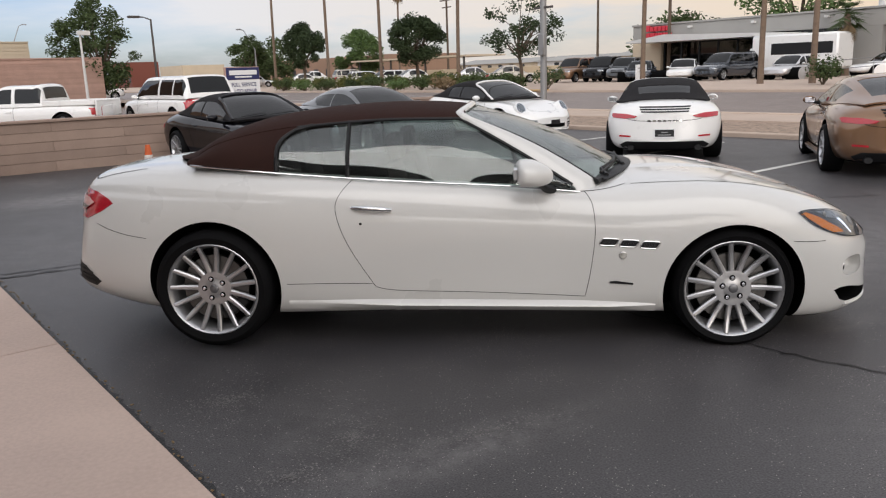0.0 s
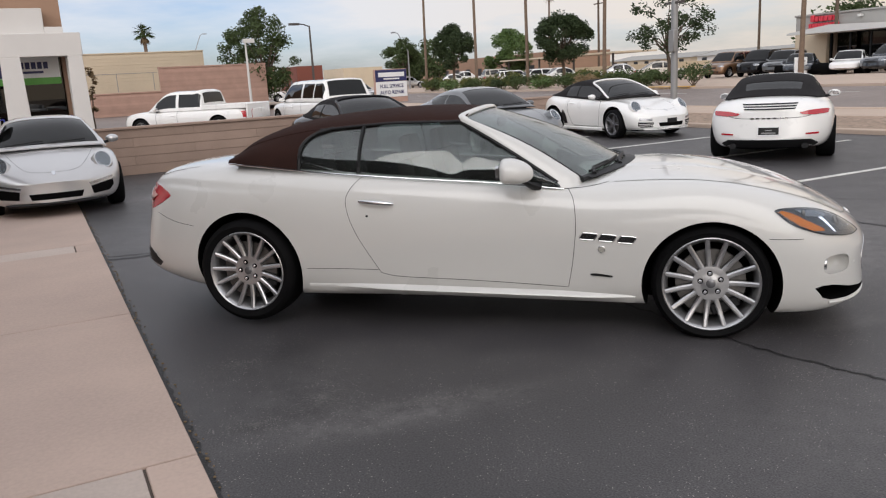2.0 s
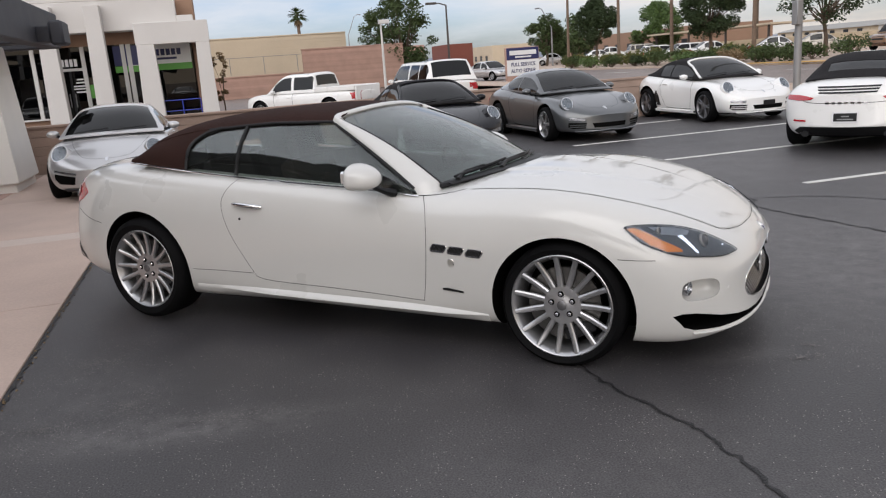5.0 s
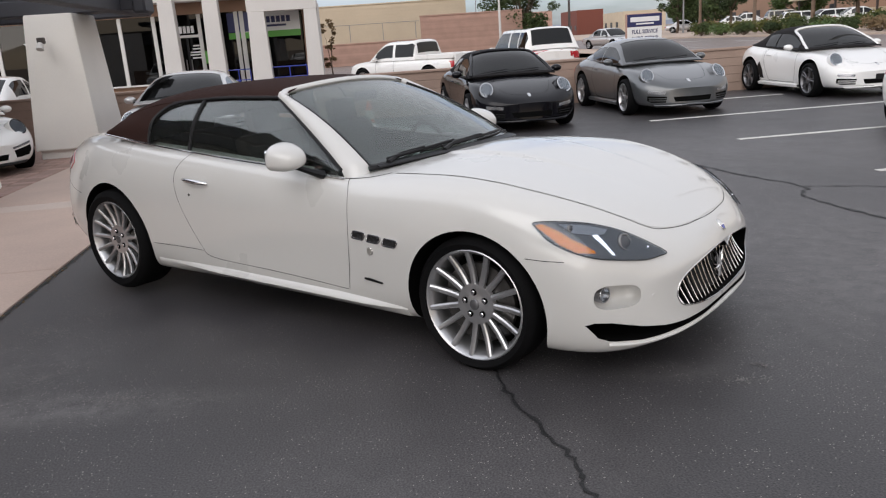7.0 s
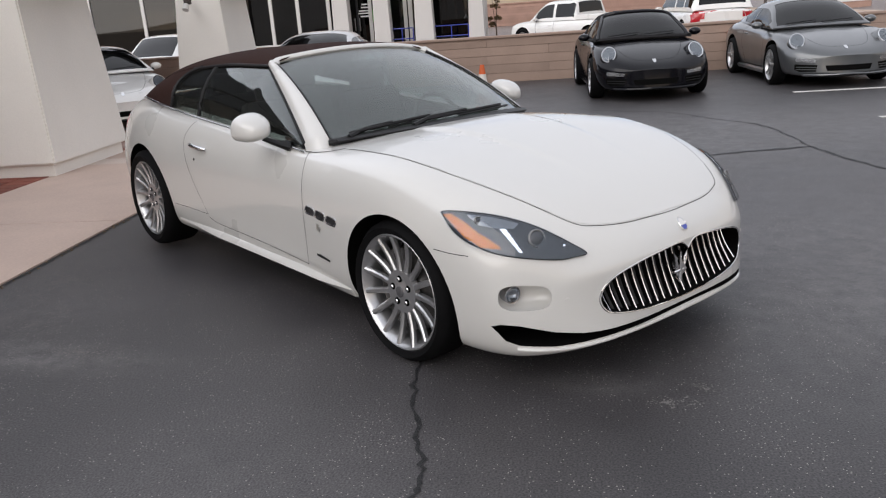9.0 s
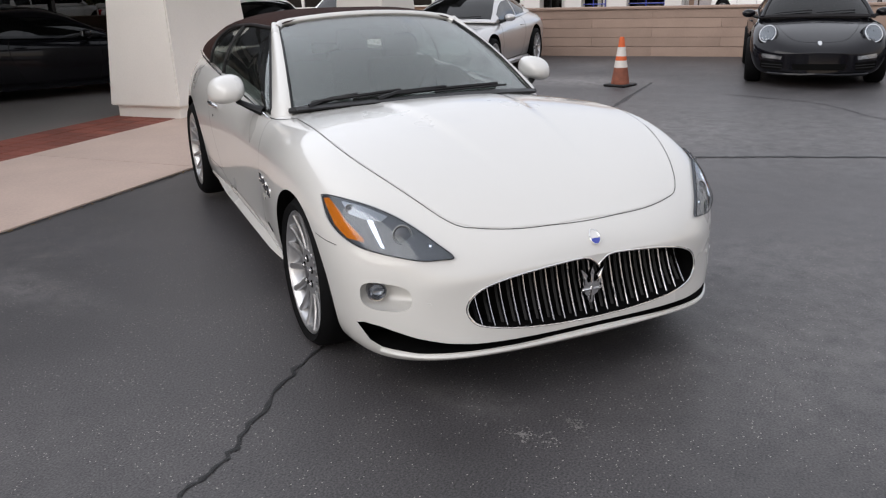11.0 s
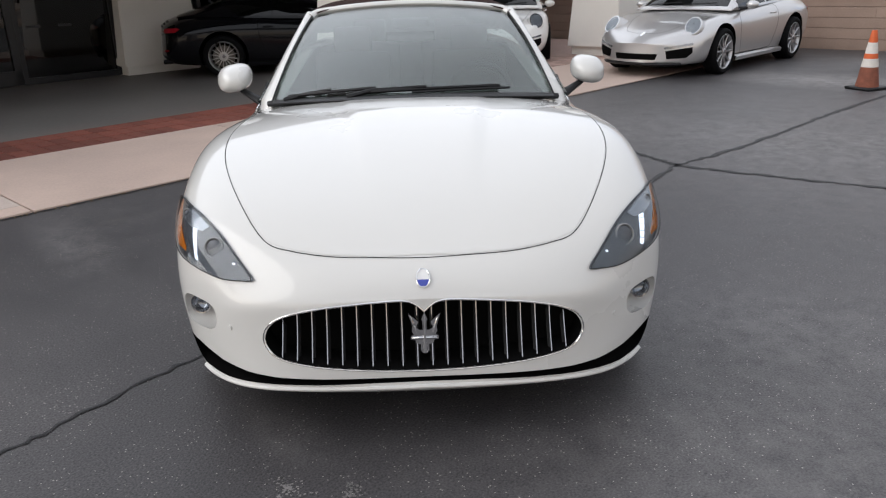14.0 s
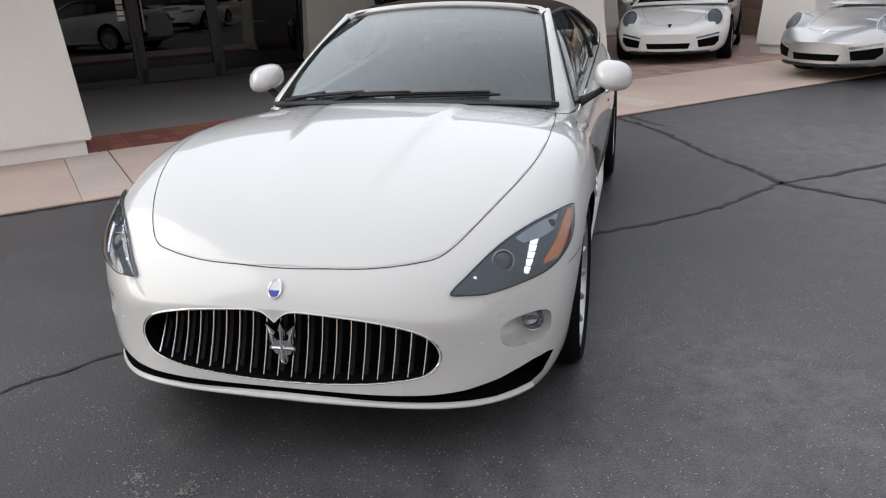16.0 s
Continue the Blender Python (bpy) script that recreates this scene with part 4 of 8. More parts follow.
# ---- the white convertible ----
hero = thing("convertible_car", "pearl white convertible with closed dark brown canvas top", "car", pose(0.010, 0.031, 0, -0.7, 0, -0.75))
B0 = 0.15
HERO = [
    (-2.53, 0.24, 0.20, [(0, 0.36), (0.42, 0.36), (0.60, 0.42), (0.64, 0.56), (0.62, 0.70), (0.52, 0.86), (0.34, 0.945), (0, 0.955)]),
    (-2.495, 0.22, 0.16, [(0, 0.29), (0.50, 0.29), (0.70, 0.34), (0.765, 0.54), (0.745, 0.73), (0.65, 0.925), (0.46, 1.015), (0, 1.03)]),
    (-2.25, 0.10, 0.0, [(0, 0.22), (0.60, 0.22), (0.785, 0.28), (0.850, 0.52), (0.805, 0.76), (0.685, 0.985), (0.52, 1.055), (0, 1.075)]),
    (-1.90, 0.0, 0.0, [(0, 0.17), (0.68, 0.17), (0.845, 0.235), (0.905, 0.52), (0.890, 0.80), (0.790, 1.02), (0.63, 1.08), (0, 1.095)]),
    (-1.47, 0.0, 0.0, [(0, B0), (0.70, B0), (0.87, 0.20), (0.925, 0.52), (0.932, 0.80), (0.845, 1.02), (0.70, 1.07), (0, 1.08)]),
    (-1.05, 0.0, 0.0, [(0, B0), (0.72, B0), (0.88, 0.20), (0.902, 0.45), (0.930, 0.78), (0.860, 0.995), (0.72, 1.03), (0, 1.03)]),
    (-0.50, 0.0, 0.0, [(0, B0), (0.74, B0), (0.875, 0.225), (0.878, 0.42), (0.912, 0.75), (0.850, 0.955), (0.74, 0.985), (0, 0.985)]),
    (0.0, 0.0, 0.0, [(0, B0), (0.74, B0), (0.872, 0.22), (0.87, 0.40), (0.90, 0.72), (0.845, 0.915), (0.74, 0.945), (0, 0.945)]),
    (0.50, 0.0, 0.0, [(0, B0), (0.74, B0), (0.872, 0.21), (0.87, 0.38), (0.905, 0.69), (0.85, 0.87), (0.76, 0.905), (0, 0.92)]),
    (0.80, 0.0, 0.0, [(0, B0), (0.74, B0), (0.878, 0.205), (0.893, 0.38), (0.922, 0.68), (0.865, 0.845), (0.74, 0.915), (0, 0.985)]),
    (1.10, 0.0, 0.0, [(0, B0), (0.72, B0), (0.885, 0.165), (0.925, 0.42), (0.952, 0.68), (0.895, 0.875), (0.72, 0.945), (0, 0.99)]),
    (1.47, 0.0, 0.0, [(0, 0.13), (0.70, 0.13), (0.88, 0.15), (0.920, 0.45), (0.952, 0.70), (0.908, 0.906), (0.70, 0.935), (0, 0.95)]),
    (1.80, -0.01, 0.0, [(0, 0.11), (0.70, 0.11), (0.885, 0.115), (0.920, 0.42), (0.938, 0.66), (0.877, 0.844), (0.65, 0.87), (0, 0.875)]),
    (2.10, -0.055, 0.0, [(0, 0.115), (0.69, 0.115), (0.845, 0.125), (0.890, 0.38), (0.911, 0.59), (0.830, 0.744), (0.57, 0.775), (0, 0.78)]),
    (2.29, -0.135, 0.0, [(0, 0.145), (0.65, 0.145), (0.785, 0.165), (0.838, 0.34), (0.857, 0.51), (0.752, 0.632), (0.47, 0.661), (0, 0.675)]),
    (2.380, -0.235, -0.01, [(0, 0.18), (0.54, 0.18), (0.668, 0.205), (0.752, 0.32), (0.78, 0.45), (0.655, 0.540), (0.37, 0.583), (0, 0.60)]),
    (2.405, -0.285, -0.02, [(0, 0.23), (0.42, 0.23), (0.57, 0.255), (0.675, 0.33), (0.675, 0.43), (0.57, 0.505), (0.32, 0.535), (0, 0.54)]),
]
GRILLE = [(0.0, 0.492), (0.022, 0.512), (0.05, 0.527), (0.10, 0.530), (0.22, 0.522), (0.34, 0.507), (0.44, 0.482), (0.50, 0.448), (0.527, 0.40), (0.515, 0.357), (0.475, 0.327), (0.37, 0.309), (0.255, 0.298), (0.13, 0.290), (0.0, 0.287)]
GRILLE = [GRILLE[0]] + [(p.x, p.y) for p in smooth_line([(y, z, 0) for y, z in GRILLE], 44)[1:-1]] + [GRILLE[-1]]
GRILLE_ALL = GRILLE + [(-y, z) for y, z in GRILLE[-2:0:-1]]
SLOT = [(0, 0.262), (0.3, 0.261), (0.5, 0.258), (0.6, 0.262), (0.70, 0.277), (0.800, 0.306), (0.840, 0.308), (0.855, 0.294), (0.822, 0.232), (0.790, 0.214), (0.69, 0.210), (0.55, 0.226), (0.4, 0.236), (0.2, 0.243), (0, 0.245)]
SLOT_ALL = SLOT + [(-y, z) for y, z in SLOT[-2:0:-1]]


def in_outline(y, z, poly, grow=0.004):
    inside = False
    for (a, b), (c, d) in zip(poly, poly[1:] + poly[:1]):
        if (b > z) != (d > z) and y < (c - a) * (z - b) / (d - b) + a:
            inside = not inside
    near = 9.0
    for (a, b), (c, d) in zip(poly, poly[1:] + poly[:1]):
        w = (c - a) ** 2 + (d - b) ** 2
        f = max(0.0, min(1.0, ((y - a) * (c - a) + (z - b) * (d - b)) / w)) if w else 0.0
        near = min(near, math.hypot(y - a - f * (c - a), z - b - f * (d - b)))
    return inside or near < grow


def scoop(s):
    """The long rounded recess that holds a fog lamp at its outer end."""
    b = bmesh.new()
    bmesh.ops.create_uvsphere(b, u_segments=40, v_segments=24, radius=1.0)
    for v in b.verts:
        v.co = Vector((math.copysign(abs(v.co.x) ** 0.75, v.co.x) * 0.058, math.copysign(abs(v.co.y) ** 0.62, v.co.y) * 0.112, math.copysign(abs(v.co.z) ** 0.7, v.co.z) * 0.056))
    bmesh.ops.transform(b, matrix=Matrix.Translation((2.155, s * 0.760, 0.424)) @ Matrix.Rotation(radians(38 * s), 4, "Z"), verts=b.verts)
    return b


ARCH_R, ARCH_F = (-1.498, 0.368, 0.399), (1.486, 0.304, 0.390)
body, H = body_of("body", HERO, M_WHITE, hero, [ARCH_R, ARCH_F], [
    (lambda: prism(GRILLE_ALL, "x", 2.25, 2.7), lambda c, n: c.x < 2.42 and c.x > 2.24 and in_outline(c.y, c.z, GRILLE_ALL, 0.003) and (abs(n.x) < 0.3 or c.x < 2.26)),
    (lambda: prism(SLOT_ALL, "x", 1.98, 2.7), lambda c, n: c.x > 1.97 and in_outline(c.y, c.z, SLOT_ALL, 0.003) and (abs(n.x) < 0.3 or c.x < 1.99)),
    (lambda: scoop(1), lambda c, n: False),
    (lambda: scoop(-1), lambda c, n: False),
], 3, (-1.22, 0.66, 0.70, 0.33), 5.0)
tagged(body, "glossy pearl white bodywork")

for s in (-1, 1):
    # panel gaps
    gaps = [
        [(-1.885, 0.672), (-2.02, 0.690), (-2.14, 0.716), (-2.24, 0.748)],
        [(0.66, 0.885), (0.70, 0.82), (0.715, 0.70), (0.71, 0.58), (0.69, 0.42), (0.665, 0.29)],
        [(-0.66, 0.975), (-0.72, 0.91), (-0.75, 0.84), (-0.735, 0.74), (-0.69, 0.62), (-0.62, 0.49), (-0.54, 0.36)],
        [(-0.54, 0.36), (-0.4, 0.335), (0.1, 0.315), (0.665, 0.285)],
        [(-1.06, 0.385), (-0.8, 0.385), (-0.56, 0.38)],
        [(1.79, 0.592), (1.88, 0.588), (1.97, 0.588)],
    ]
    for g in gaps:
        part("panel_gap", ribbon(H, g, "y", s, 0.0032), M_GAP, body, smooth=0)
    part("panel_gap", ribbon(H, [(0.62, s * 0.80), (0.72, s * 0.79), (0.82, s * 0.765), (0.90, s * 0.725)], "z", 1, 0.006), M_GAP, body, smooth=0)
    # sill skirt
    rows = []
    for k in range(24):
        x = -1.06 + 2.12 * k / 23
        w = max(0, min(1, (x + 0.85) / 0.4, (1.06 - x) / 0.25))
        dz = 0.016 - 0.026 * (x + 0.3) / 1.35
        rows.append([q + Vector((0, 0, dz)) for q in (Vector((x, s * 0.866, 0.262)), Vector((x, s * (0.874 + 0.016 * w), 0.250 - 0.008 * w)), Vector((x, s * (0.878 + 0.018 * w), 0.238 - 0.008 * w)), Vector((x, s * (0.872 + 0.006 * w), 0.222 - 0.006 * w)), Vector((x, s * 0.858, 0.198)), Vector((x, s * 0.81, 0.184)))])
    part("side_skirt", grid_bm(rows, thick=0.012), M_WHITE, hero)
    # three side vents
    for x0, x1, z in ((0.740, 0.842, 0.605), (0.850, 0.952, 0.597), (0.962, 1.066, 0.588)):
        o = [(p.x, p.y) for p in smooth_line([(x0 + 0.016, z + 0.019, 0), (x0 + 0.028, z + 0.022, 0), (x1 - 0.010, z + 0.018, 0), (x1, z + 0.012, 0), (x1 - 0.002, z + 0.003, 0), (x1 - 0.016, z - 0.016, 0), (x1 - 0.028, z - 0.020, 0), (x0 + 0.010, z - 0.017, 0), (x0, z - 0.011, 0), (x0 + 0.002, z - 0.001, 0), (x0 + 0.016, z + 0.019, 0)], 40)]
        rim_pts = [onto(H, "y", s, p, 0.002) for p in o]
        v = part("side_vent", tube(rim_pts, 0.0042, 8), M_CHROME, hero, "chrome-rimmed side vent")
        part("mesh_insert", drape(H, o[:-1], "y", s, 0.0012, 0.012, 0.001), M_BLACK, v)
        for k in range(1, 9):
            xa = x0 + 0.012 + (x1 - x0 - 0.024) * k / 9
            part("mesh_wire", tube([onto(H, "y", s, (xa + 0.006, z + 0.015), 0.002), onto(H, "y", s, (xa - 0.006, z - 0.014), 0.002)], 0.0008, 4), M_DALLOY, v)
    bd = part("badge", drape(H, oval(0.868, 0.530, 0.019, 0.019), "y", s, 0.004, 0.01, 0.004), M_BADGE, hero, "small round pale metal badge")
    part("badge_rim", tube([onto(H, "y", s, p, 0.004) for p in oval(0.868, 0.530, 0.019, 0.019) + [(0.887, 0.530)]], 0.0022, 6), M_CHROME, bd)
    part("script_bar", drape(H, [(0.80, 0.376), (0.835, 0.379), (0.93, 0.366), (0.93, 0.357), (0.83, 0.364), (0.80, 0.366)], "y", s, 0.004, 0.02, 0.003), M_BLACK, hero, "dark chrome script bar")
    # handle and lock
    part("handle_cup", drape(H, oval(-0.555, 0.834, 0.11, 0.028), "y", s, 0.0015, 0.02, 0.001), M_WHITE, hero)
    hp = [onto(H, "y", s, (-0.655 + 0.225 * k / 6, 0.827 - 0.018 * k / 6), 0.006 + 0.026 * math.sin(math.pi * k / 6) ** 0.6) for k in range(7)]
    part("door_handle", tube(hp, [0.010, 0.013, 0.014, 0.014, 0.014, 0.013, 0.009], 10), M_CHROME, hero, "chrome pull handle")
    part("door_lock", drape(H, oval(-0.608, 0.735, 0.008, 0.008, 12), "y", s, 0.003, 0.01), M_BLACK, hero)
    # chrome strip along the belt
    part("belt_strip", tube([(x, s * (y + 0.012), z - 0.004) for x, y, z in smooth_line([(0.64, 0.800, 0.882), (0.24, 0.806, 0.925), (-0.2, 0.803, 0.955), (-0.66, 0.80, 0.990), (-1.10, 0.797, 1.030), (-1.40, 0.787, 1.062), (-1.62, 0.768, 1.084)], 40)], 0.0055, 8), M_CHROME, hero, "bright chrome belt strip")
    # head lamp: housing, amber corner, LED strip, projectors, lens
    HC, HD = Vector((2.05, s * 0.74, 0.65)), Vector((0.70, s * 0.55, 0.46))

    def flat(pts):
        d = HD.normalized()
        a = Vector((0, 0, 1)).cross(d).normalized()
        c = d.cross(a)
        return [((Vector((x, s * y, z)) - HC).dot(a), (Vector((x, s * y, z)) - HC).dot(c)) for x, y, z in pts]
    LO = flat([(1.806, 0.883, 0.741), (1.835, 0.870, 0.747), (1.93, 0.81, 0.737), (2.0, 0.75, 0.719), (2.065, 0.69, 0.692), (2.12, 0.642, 0.662), (2.17, 0.602, 0.630), (2.215, 0.565, 0.597), (2.255, 0.535, 0.570), (2.264, 0.532, 0.555), (2.24, 0.56, 0.545), (2.20, 0.626, 0.538), (2.13, 0.72, 0.553), (2.05, 0.81, 0.580), (1.96, 0.862, 0.620), (1.88, 0.886, 0.672)])
    LO = [(p.x, p.y) for p in smooth_line([(a, b, 0) for a, b in LO + LO[:1]], 60)][:-1]
    lamp = part("head_lamp", drape_to(H, HC, HD, LO, 0.004, 0.02, 0.001), M_LAMPDK, hero, "smoked clear head lamp with amber corner")
    dn = HD.normalized()
    an = Vector((0, 0, 1)).cross(dn).normalized()
    rim = [H.ray_cast(HC + an * p[0] + dn.cross(an) * p[1] + dn * 0.6, -dn)[0] for p in LO + LO[:1]]
    part("lamp_rim", tube([p + dn * 0.0150 for p in rim if p], 0.0018, 5), M_BLACK, lamp)
    part("amber_lens", drape_to(H, HC, HD, flat([(1.823, 0.884, 0.735), (1.85, 0.868, 0.738), (1.91, 0.850, 0.705), (1.965, 0.838, 0.670), (2.05, 0.797, 0.613), (2.06, 0.80, 0.603), (2.0, 0.846, 0.612), (1.93, 0.87, 0.650)]), 0.006, 0.02, 0.003), M_AMBER, lamp)
    part("reflector", drape_to(H, HC, HD, flat([(1.90, 0.83, 0.728), (1.99, 0.76, 0.710), (2.06, 0.70, 0.682), (2.05, 0.72, 0.66), (2.02, 0.775, 0.672), (1.96, 0.82, 0.688)]), 0.0075, 0.02, 0.002), M_LAMPIN, lamp)
    for k in range(6):
        g, g1 = k / 6, (k + 0.86) / 6
        (ax, ay), (ex, ey) = flat([(2.012 + 0.106 * q, 0.768 - 0.022 * q, 0.696 - 0.112 * q) for q in (g, g1)])
        w0, w1 = 0.016 - 0.007 * g, 0.0125 - 0.007 * g
        bar = [(ax - w0, ay + 0.004), (ax + w0, ay - 0.003), (ex + w1, ey - 0.002), (ex - w1, ey + 0.003)]
        part("led", drape_to(H, HC, HD, bar, 0.007, 0.02, 0.003), M_LED, lamp)
    part("reflector_dots", drape_to(H, HC, HD, flat([(2.200, 0.598, 0.597), (2.206, 0.592, 0.598), (2.208, 0.594, 0.592), (2.202, 0.600, 0.591)]), 0.0075, 0.02, 0.003), M_LED, lamp)
    for c3, r in (((2.128, s * 0.678, 0.618), 0.033), ((1.955, s * 0.808, 0.700), 0.013)):
        p = H.find_nearest(Vector(c3))[0]
        q = Vector((0.86, s * 0.30, 0.36)).normalized().to_track_quat("Y", "Z").to_matrix().to_4x4()
        b = revolve([(r + 0.004, -0.004), (r + 0.004, 0.006), (r + 0.001, 0.009), (r - 0.002, 0.006), (r - 0.003, 0.003)], 32, "y", m=Matrix.Translation(p + dn * 0.004) @ q)
        pr = part("projector", b, M_STEEL, lamp)
        part("projector_glass", revolve([(r - 0.003, 0.003), (r * 0.7, 0.008), (r * 0.35, 0.0105), (0.0, 0.0112)], 32, "y", m=Matrix.Translation(p + dn * 0.004) @ q), M_LAMPDK, pr)
    part("lens", drape_to(H, HC, HD, LO, 0.014, 0.02, 0.002), M_LENS, lamp).visible_shadow = False
    # fog lamp in its scoop
    p = Vector((2.106, s * 0.790, 0.428))
    q = Vector((0.97, s * 0.20, 0)).normalized().to_track_quat("Y", "Z").to_matrix().to_4x4()
    fog = part("fog_lamp", revolve([(0.036, -0.06), (0.038, 0.006), (0.036, 0.010), (0.032, 0.009), (0.029, -0.006), (0.018, -0.016), (0.0, -0.019)], 28, "y", m=Matrix.Translation(p) @ q), M_BARCHROME, hero, "round fog lamp with a chrome ring")
    part("lens", revolve([(0.031, 0.004), (0.020, 0.008), (0.0, 0.010)], 28, "y", m=Matrix.Translation(p) @ q), M_LENS, fog)
    part("park_sensor", drape(H, oval(s * 0.655, 0.410, 0.009, 0.009, 12), "x", 1, 0.003, 0.01), M_WHITE, hero)
    # tail lamp: red surround, clear window, reverse lamp strip
    TC, TD = Vector((-2.30, s * 0.66, 0.85)), Vector((-0.62, s * 0.78, 0.06))

    def tail_flat(pts):
        d = TD.normalized()
        a = Vector((0, 0, 1)).cross(d).normalized()
        c = d.cross(a)
        return [((Vector((x, s * y, z)) - TC).dot(a), (Vector((x, s * y, z)) - TC).dot(c)) for x, y, z in pts]
    TL = tail_flat([(-2.118, 0.765, 0.866), (-2.16, 0.745, 0.892), (-2.26, 0.69, 0.928), (-2.36, 0.60, 0.945), (-2.44, 0.48, 0.935), (-2.47, 0.42, 0.88), (-2.46, 0.46, 0.80), (-2.40, 0.58, 0.768), (-2.30, 0.69, 0.772), (-2.20, 0.74, 0.815)])
    tl = part("tail_lamp", drape_to(H, TC, TD, TL, 0.005, 0.025, 0.008), M_RED, hero, "wedge-shaped red tail lamp with a clear window")
    part("clear_lens", drape_to(H, TC, TD, tail_flat([(-2.235, 0.68, 0.862), (-2.30, 0.65, 0.893), (-2.40, 0.56, 0.905), (-2.44, 0.48, 0.87), (-2.42, 0.54, 0.825), (-2.32, 0.65, 0.818)]), 0.0145, 0.025, 0.003), M_CLEARR, tl)
    part("reverse_lamp", drape_to(H, TC, TD, tail_flat([(-2.27, 0.672, 0.842), (-2.33, 0.64, 0.852), (-2.41, 0.55, 0.852), (-2.40, 0.57, 0.832), (-2.32, 0.65, 0.828)]), 0.019, 0.025, 0.002), M_LAMPIN, tl)
    bv = part("bumper_vent", drape_to(H, TC, TD, tail_flat([(-2.24, 0.74, 0.385), (-2.34, 0.68, 0.475), (-2.44, 0.55, 0.50), (-2.46, 0.48, 0.44), (-2.42, 0.58, 0.38), (-2.30, 0.71, 0.352)]), 0.003, 0.025, 0.004), M_BLACK, hero, "black corner vent in the rear bumper")
    for k in range(3):
        part("vent_slat", drape_to(H, TC, TD, tail_flat([(-2.28, 0.72, 0.385 + 0.03 * k), (-2.42, 0.58, 0.405 + 0.03 * k), (-2.42, 0.58, 0.396 + 0.03 * k), (-2.28, 0.72, 0.376 + 0.03 * k)]), 0.009, 0.025, 0.003), M_BLACK, bv)
    part("exhaust_pipe", tube([(-2.16, s * 0.56, 0.275), (-2.27, s * 0.56, 0.275)], 0.038, 16, flat=0.8), M_CHROME, hero, "chrome exhaust tip")
    # mirror
    b = bmesh.new()
    bmesh.ops.create_uvsphere(b, u_segments=40, v_segments=24, radius=1.0, matrix=Matrix.Rotation(radians(90), 4, "Y"))
    for v in b.verts:
        c = v.co
        c.y, c.z = math.copysign(abs(c.y) ** 0.78, c.y), math.copysign(abs(c.z) ** 0.80, c.z)
        k = 1 - 0.10 * max(0.0, c.x) ** 2
        c.x = c.x * 0.135 if c.x > 0 else -(abs(c.x) ** 0.45) * 0.070
        c.y *= 0.093 * k
        c.z = (c.z * 0.078 if c.z > 0 else c.z * 0.064) * k - 0.012 * c.y * s / 0.09 - 0.10 * max(0.0, c.x)
    bmesh.ops.transform(b, matrix=Matrix.Translation((0.345, s * 0.965, 1.004)) @ Matrix.Rotation(radians(-10 * s), 4, "Z"), verts=b.verts)
    mir = part("wing_mirror", b, M_WHITE, hero, "rounded pearl white door mirror", smooth=60)
    part("mirror_glass", bx(0.2715, 0.2765, s * 0.965 - 0.055, s * 0.965 + 0.055, 0.968, 1.046, 0.012), M_CHROME, mir)
    part("mirror_foot", tube([(0.47, s * 0.80, 0.892), (0.44, s * 0.85, 0.912), (0.40, s * 0.92, 0.948)], [0.045, 0.030, 0.022], 10, flat=0.6), M_BLACK, mir)

# hood shut line, wipers, grille, emblem
HL_ = [(0.93, 0.735), (1.2, 0.757), (1.5, 0.764), (1.71, 0.742), (1.9, 0.687), (2.085, 0.605), (2.205, 0.525), (2.252, 0.44), (2.29, 0.30), (2.306, 0.15)]
part("hood_gap", ribbon(H, [(x, -y) for x, y in HL_] + [(2.313, 0.0)] + HL_[::-1], "z", 1, 0.0026, 0.0012), M_GAP, hero, smooth=0)


def hood_panel():
    """The hood: follows the body, with two soft ridges that run forward and fade."""
    nx, ny = 84, 64
    line = [(x, y, 0) for x, y in HL_] + [(2.3125, 0.02, 0)]
    rim = [line[0]]
    for a, b in zip(line, line[1:]):
        rim += [tuple(Vector(a).lerp(Vector(b), (k + 1) / 12)) for k in range(12)]
    xs = [0.935 + (2.3055 - 0.935) * (1 - (1 - k / nx) ** 1.5) for k in range(nx + 1)]
    X, Y, Z = (np.zeros((nx + 1, ny + 1)) for _ in range(3))
    for i, x in enumerate(xs):
        near = min(range(len(rim) - 1), key=lambda k: 0 if rim[k][0] <= x <= rim[k + 1][0] else 1 + abs(rim[k][0] - x))
        a, b = rim[near], rim[near + 1]
        f = min(1, max(0, (x - a[0]) / (b[0] - a[0])))
        w = a[1] + (b[1] - a[1]) * f
        slope = abs((b[1] - a[1]) / (b[0] - a[0]))
        w = max(0.02, w - 0.0019 * math.sqrt(1 + slope * slope))
        for j in range(ny + 1):
            y = w * (2 * j / ny - 1)
            X[i, j], Y[i, j] = x, y
            Z[i, j] = onto(H, "z", 1, (x, y), 0.0)[2]

    def calm(A):
        A = A.copy()
        for _ in range(26):
            A[1:-1, 1:-1] = 0.25 * (A[:-2, 1:-1] + A[2:, 1:-1] + A[1:-1, :-2] + A[1:-1, 2:])
        return A
    Z1 = calm(Z)
    Z = Z1 + calm(Z - Z1)
    rows_h = []
    for i, x in enumerate(xs):
        row_h = []
        for j in range(ny + 1):
            r = 0.33 - 0.14 * (x - 0.95) / 1.1
            g = min(1, max(0, (r + 0.03 - abs(Y[i, j])) / 0.045))
            rise = g * g * (3 - 2 * g) * min(1, 0.4 + (x - 0.95) / 0.3) * min(1, max(0, (2.12 - x) / 0.75))
            row_h.append(Vector((x, Y[i, j], Z[i, j] + 0.0020 + 0.011 * rise)))
        rows_h.append(row_h)
    return grid_bm(rows_h)


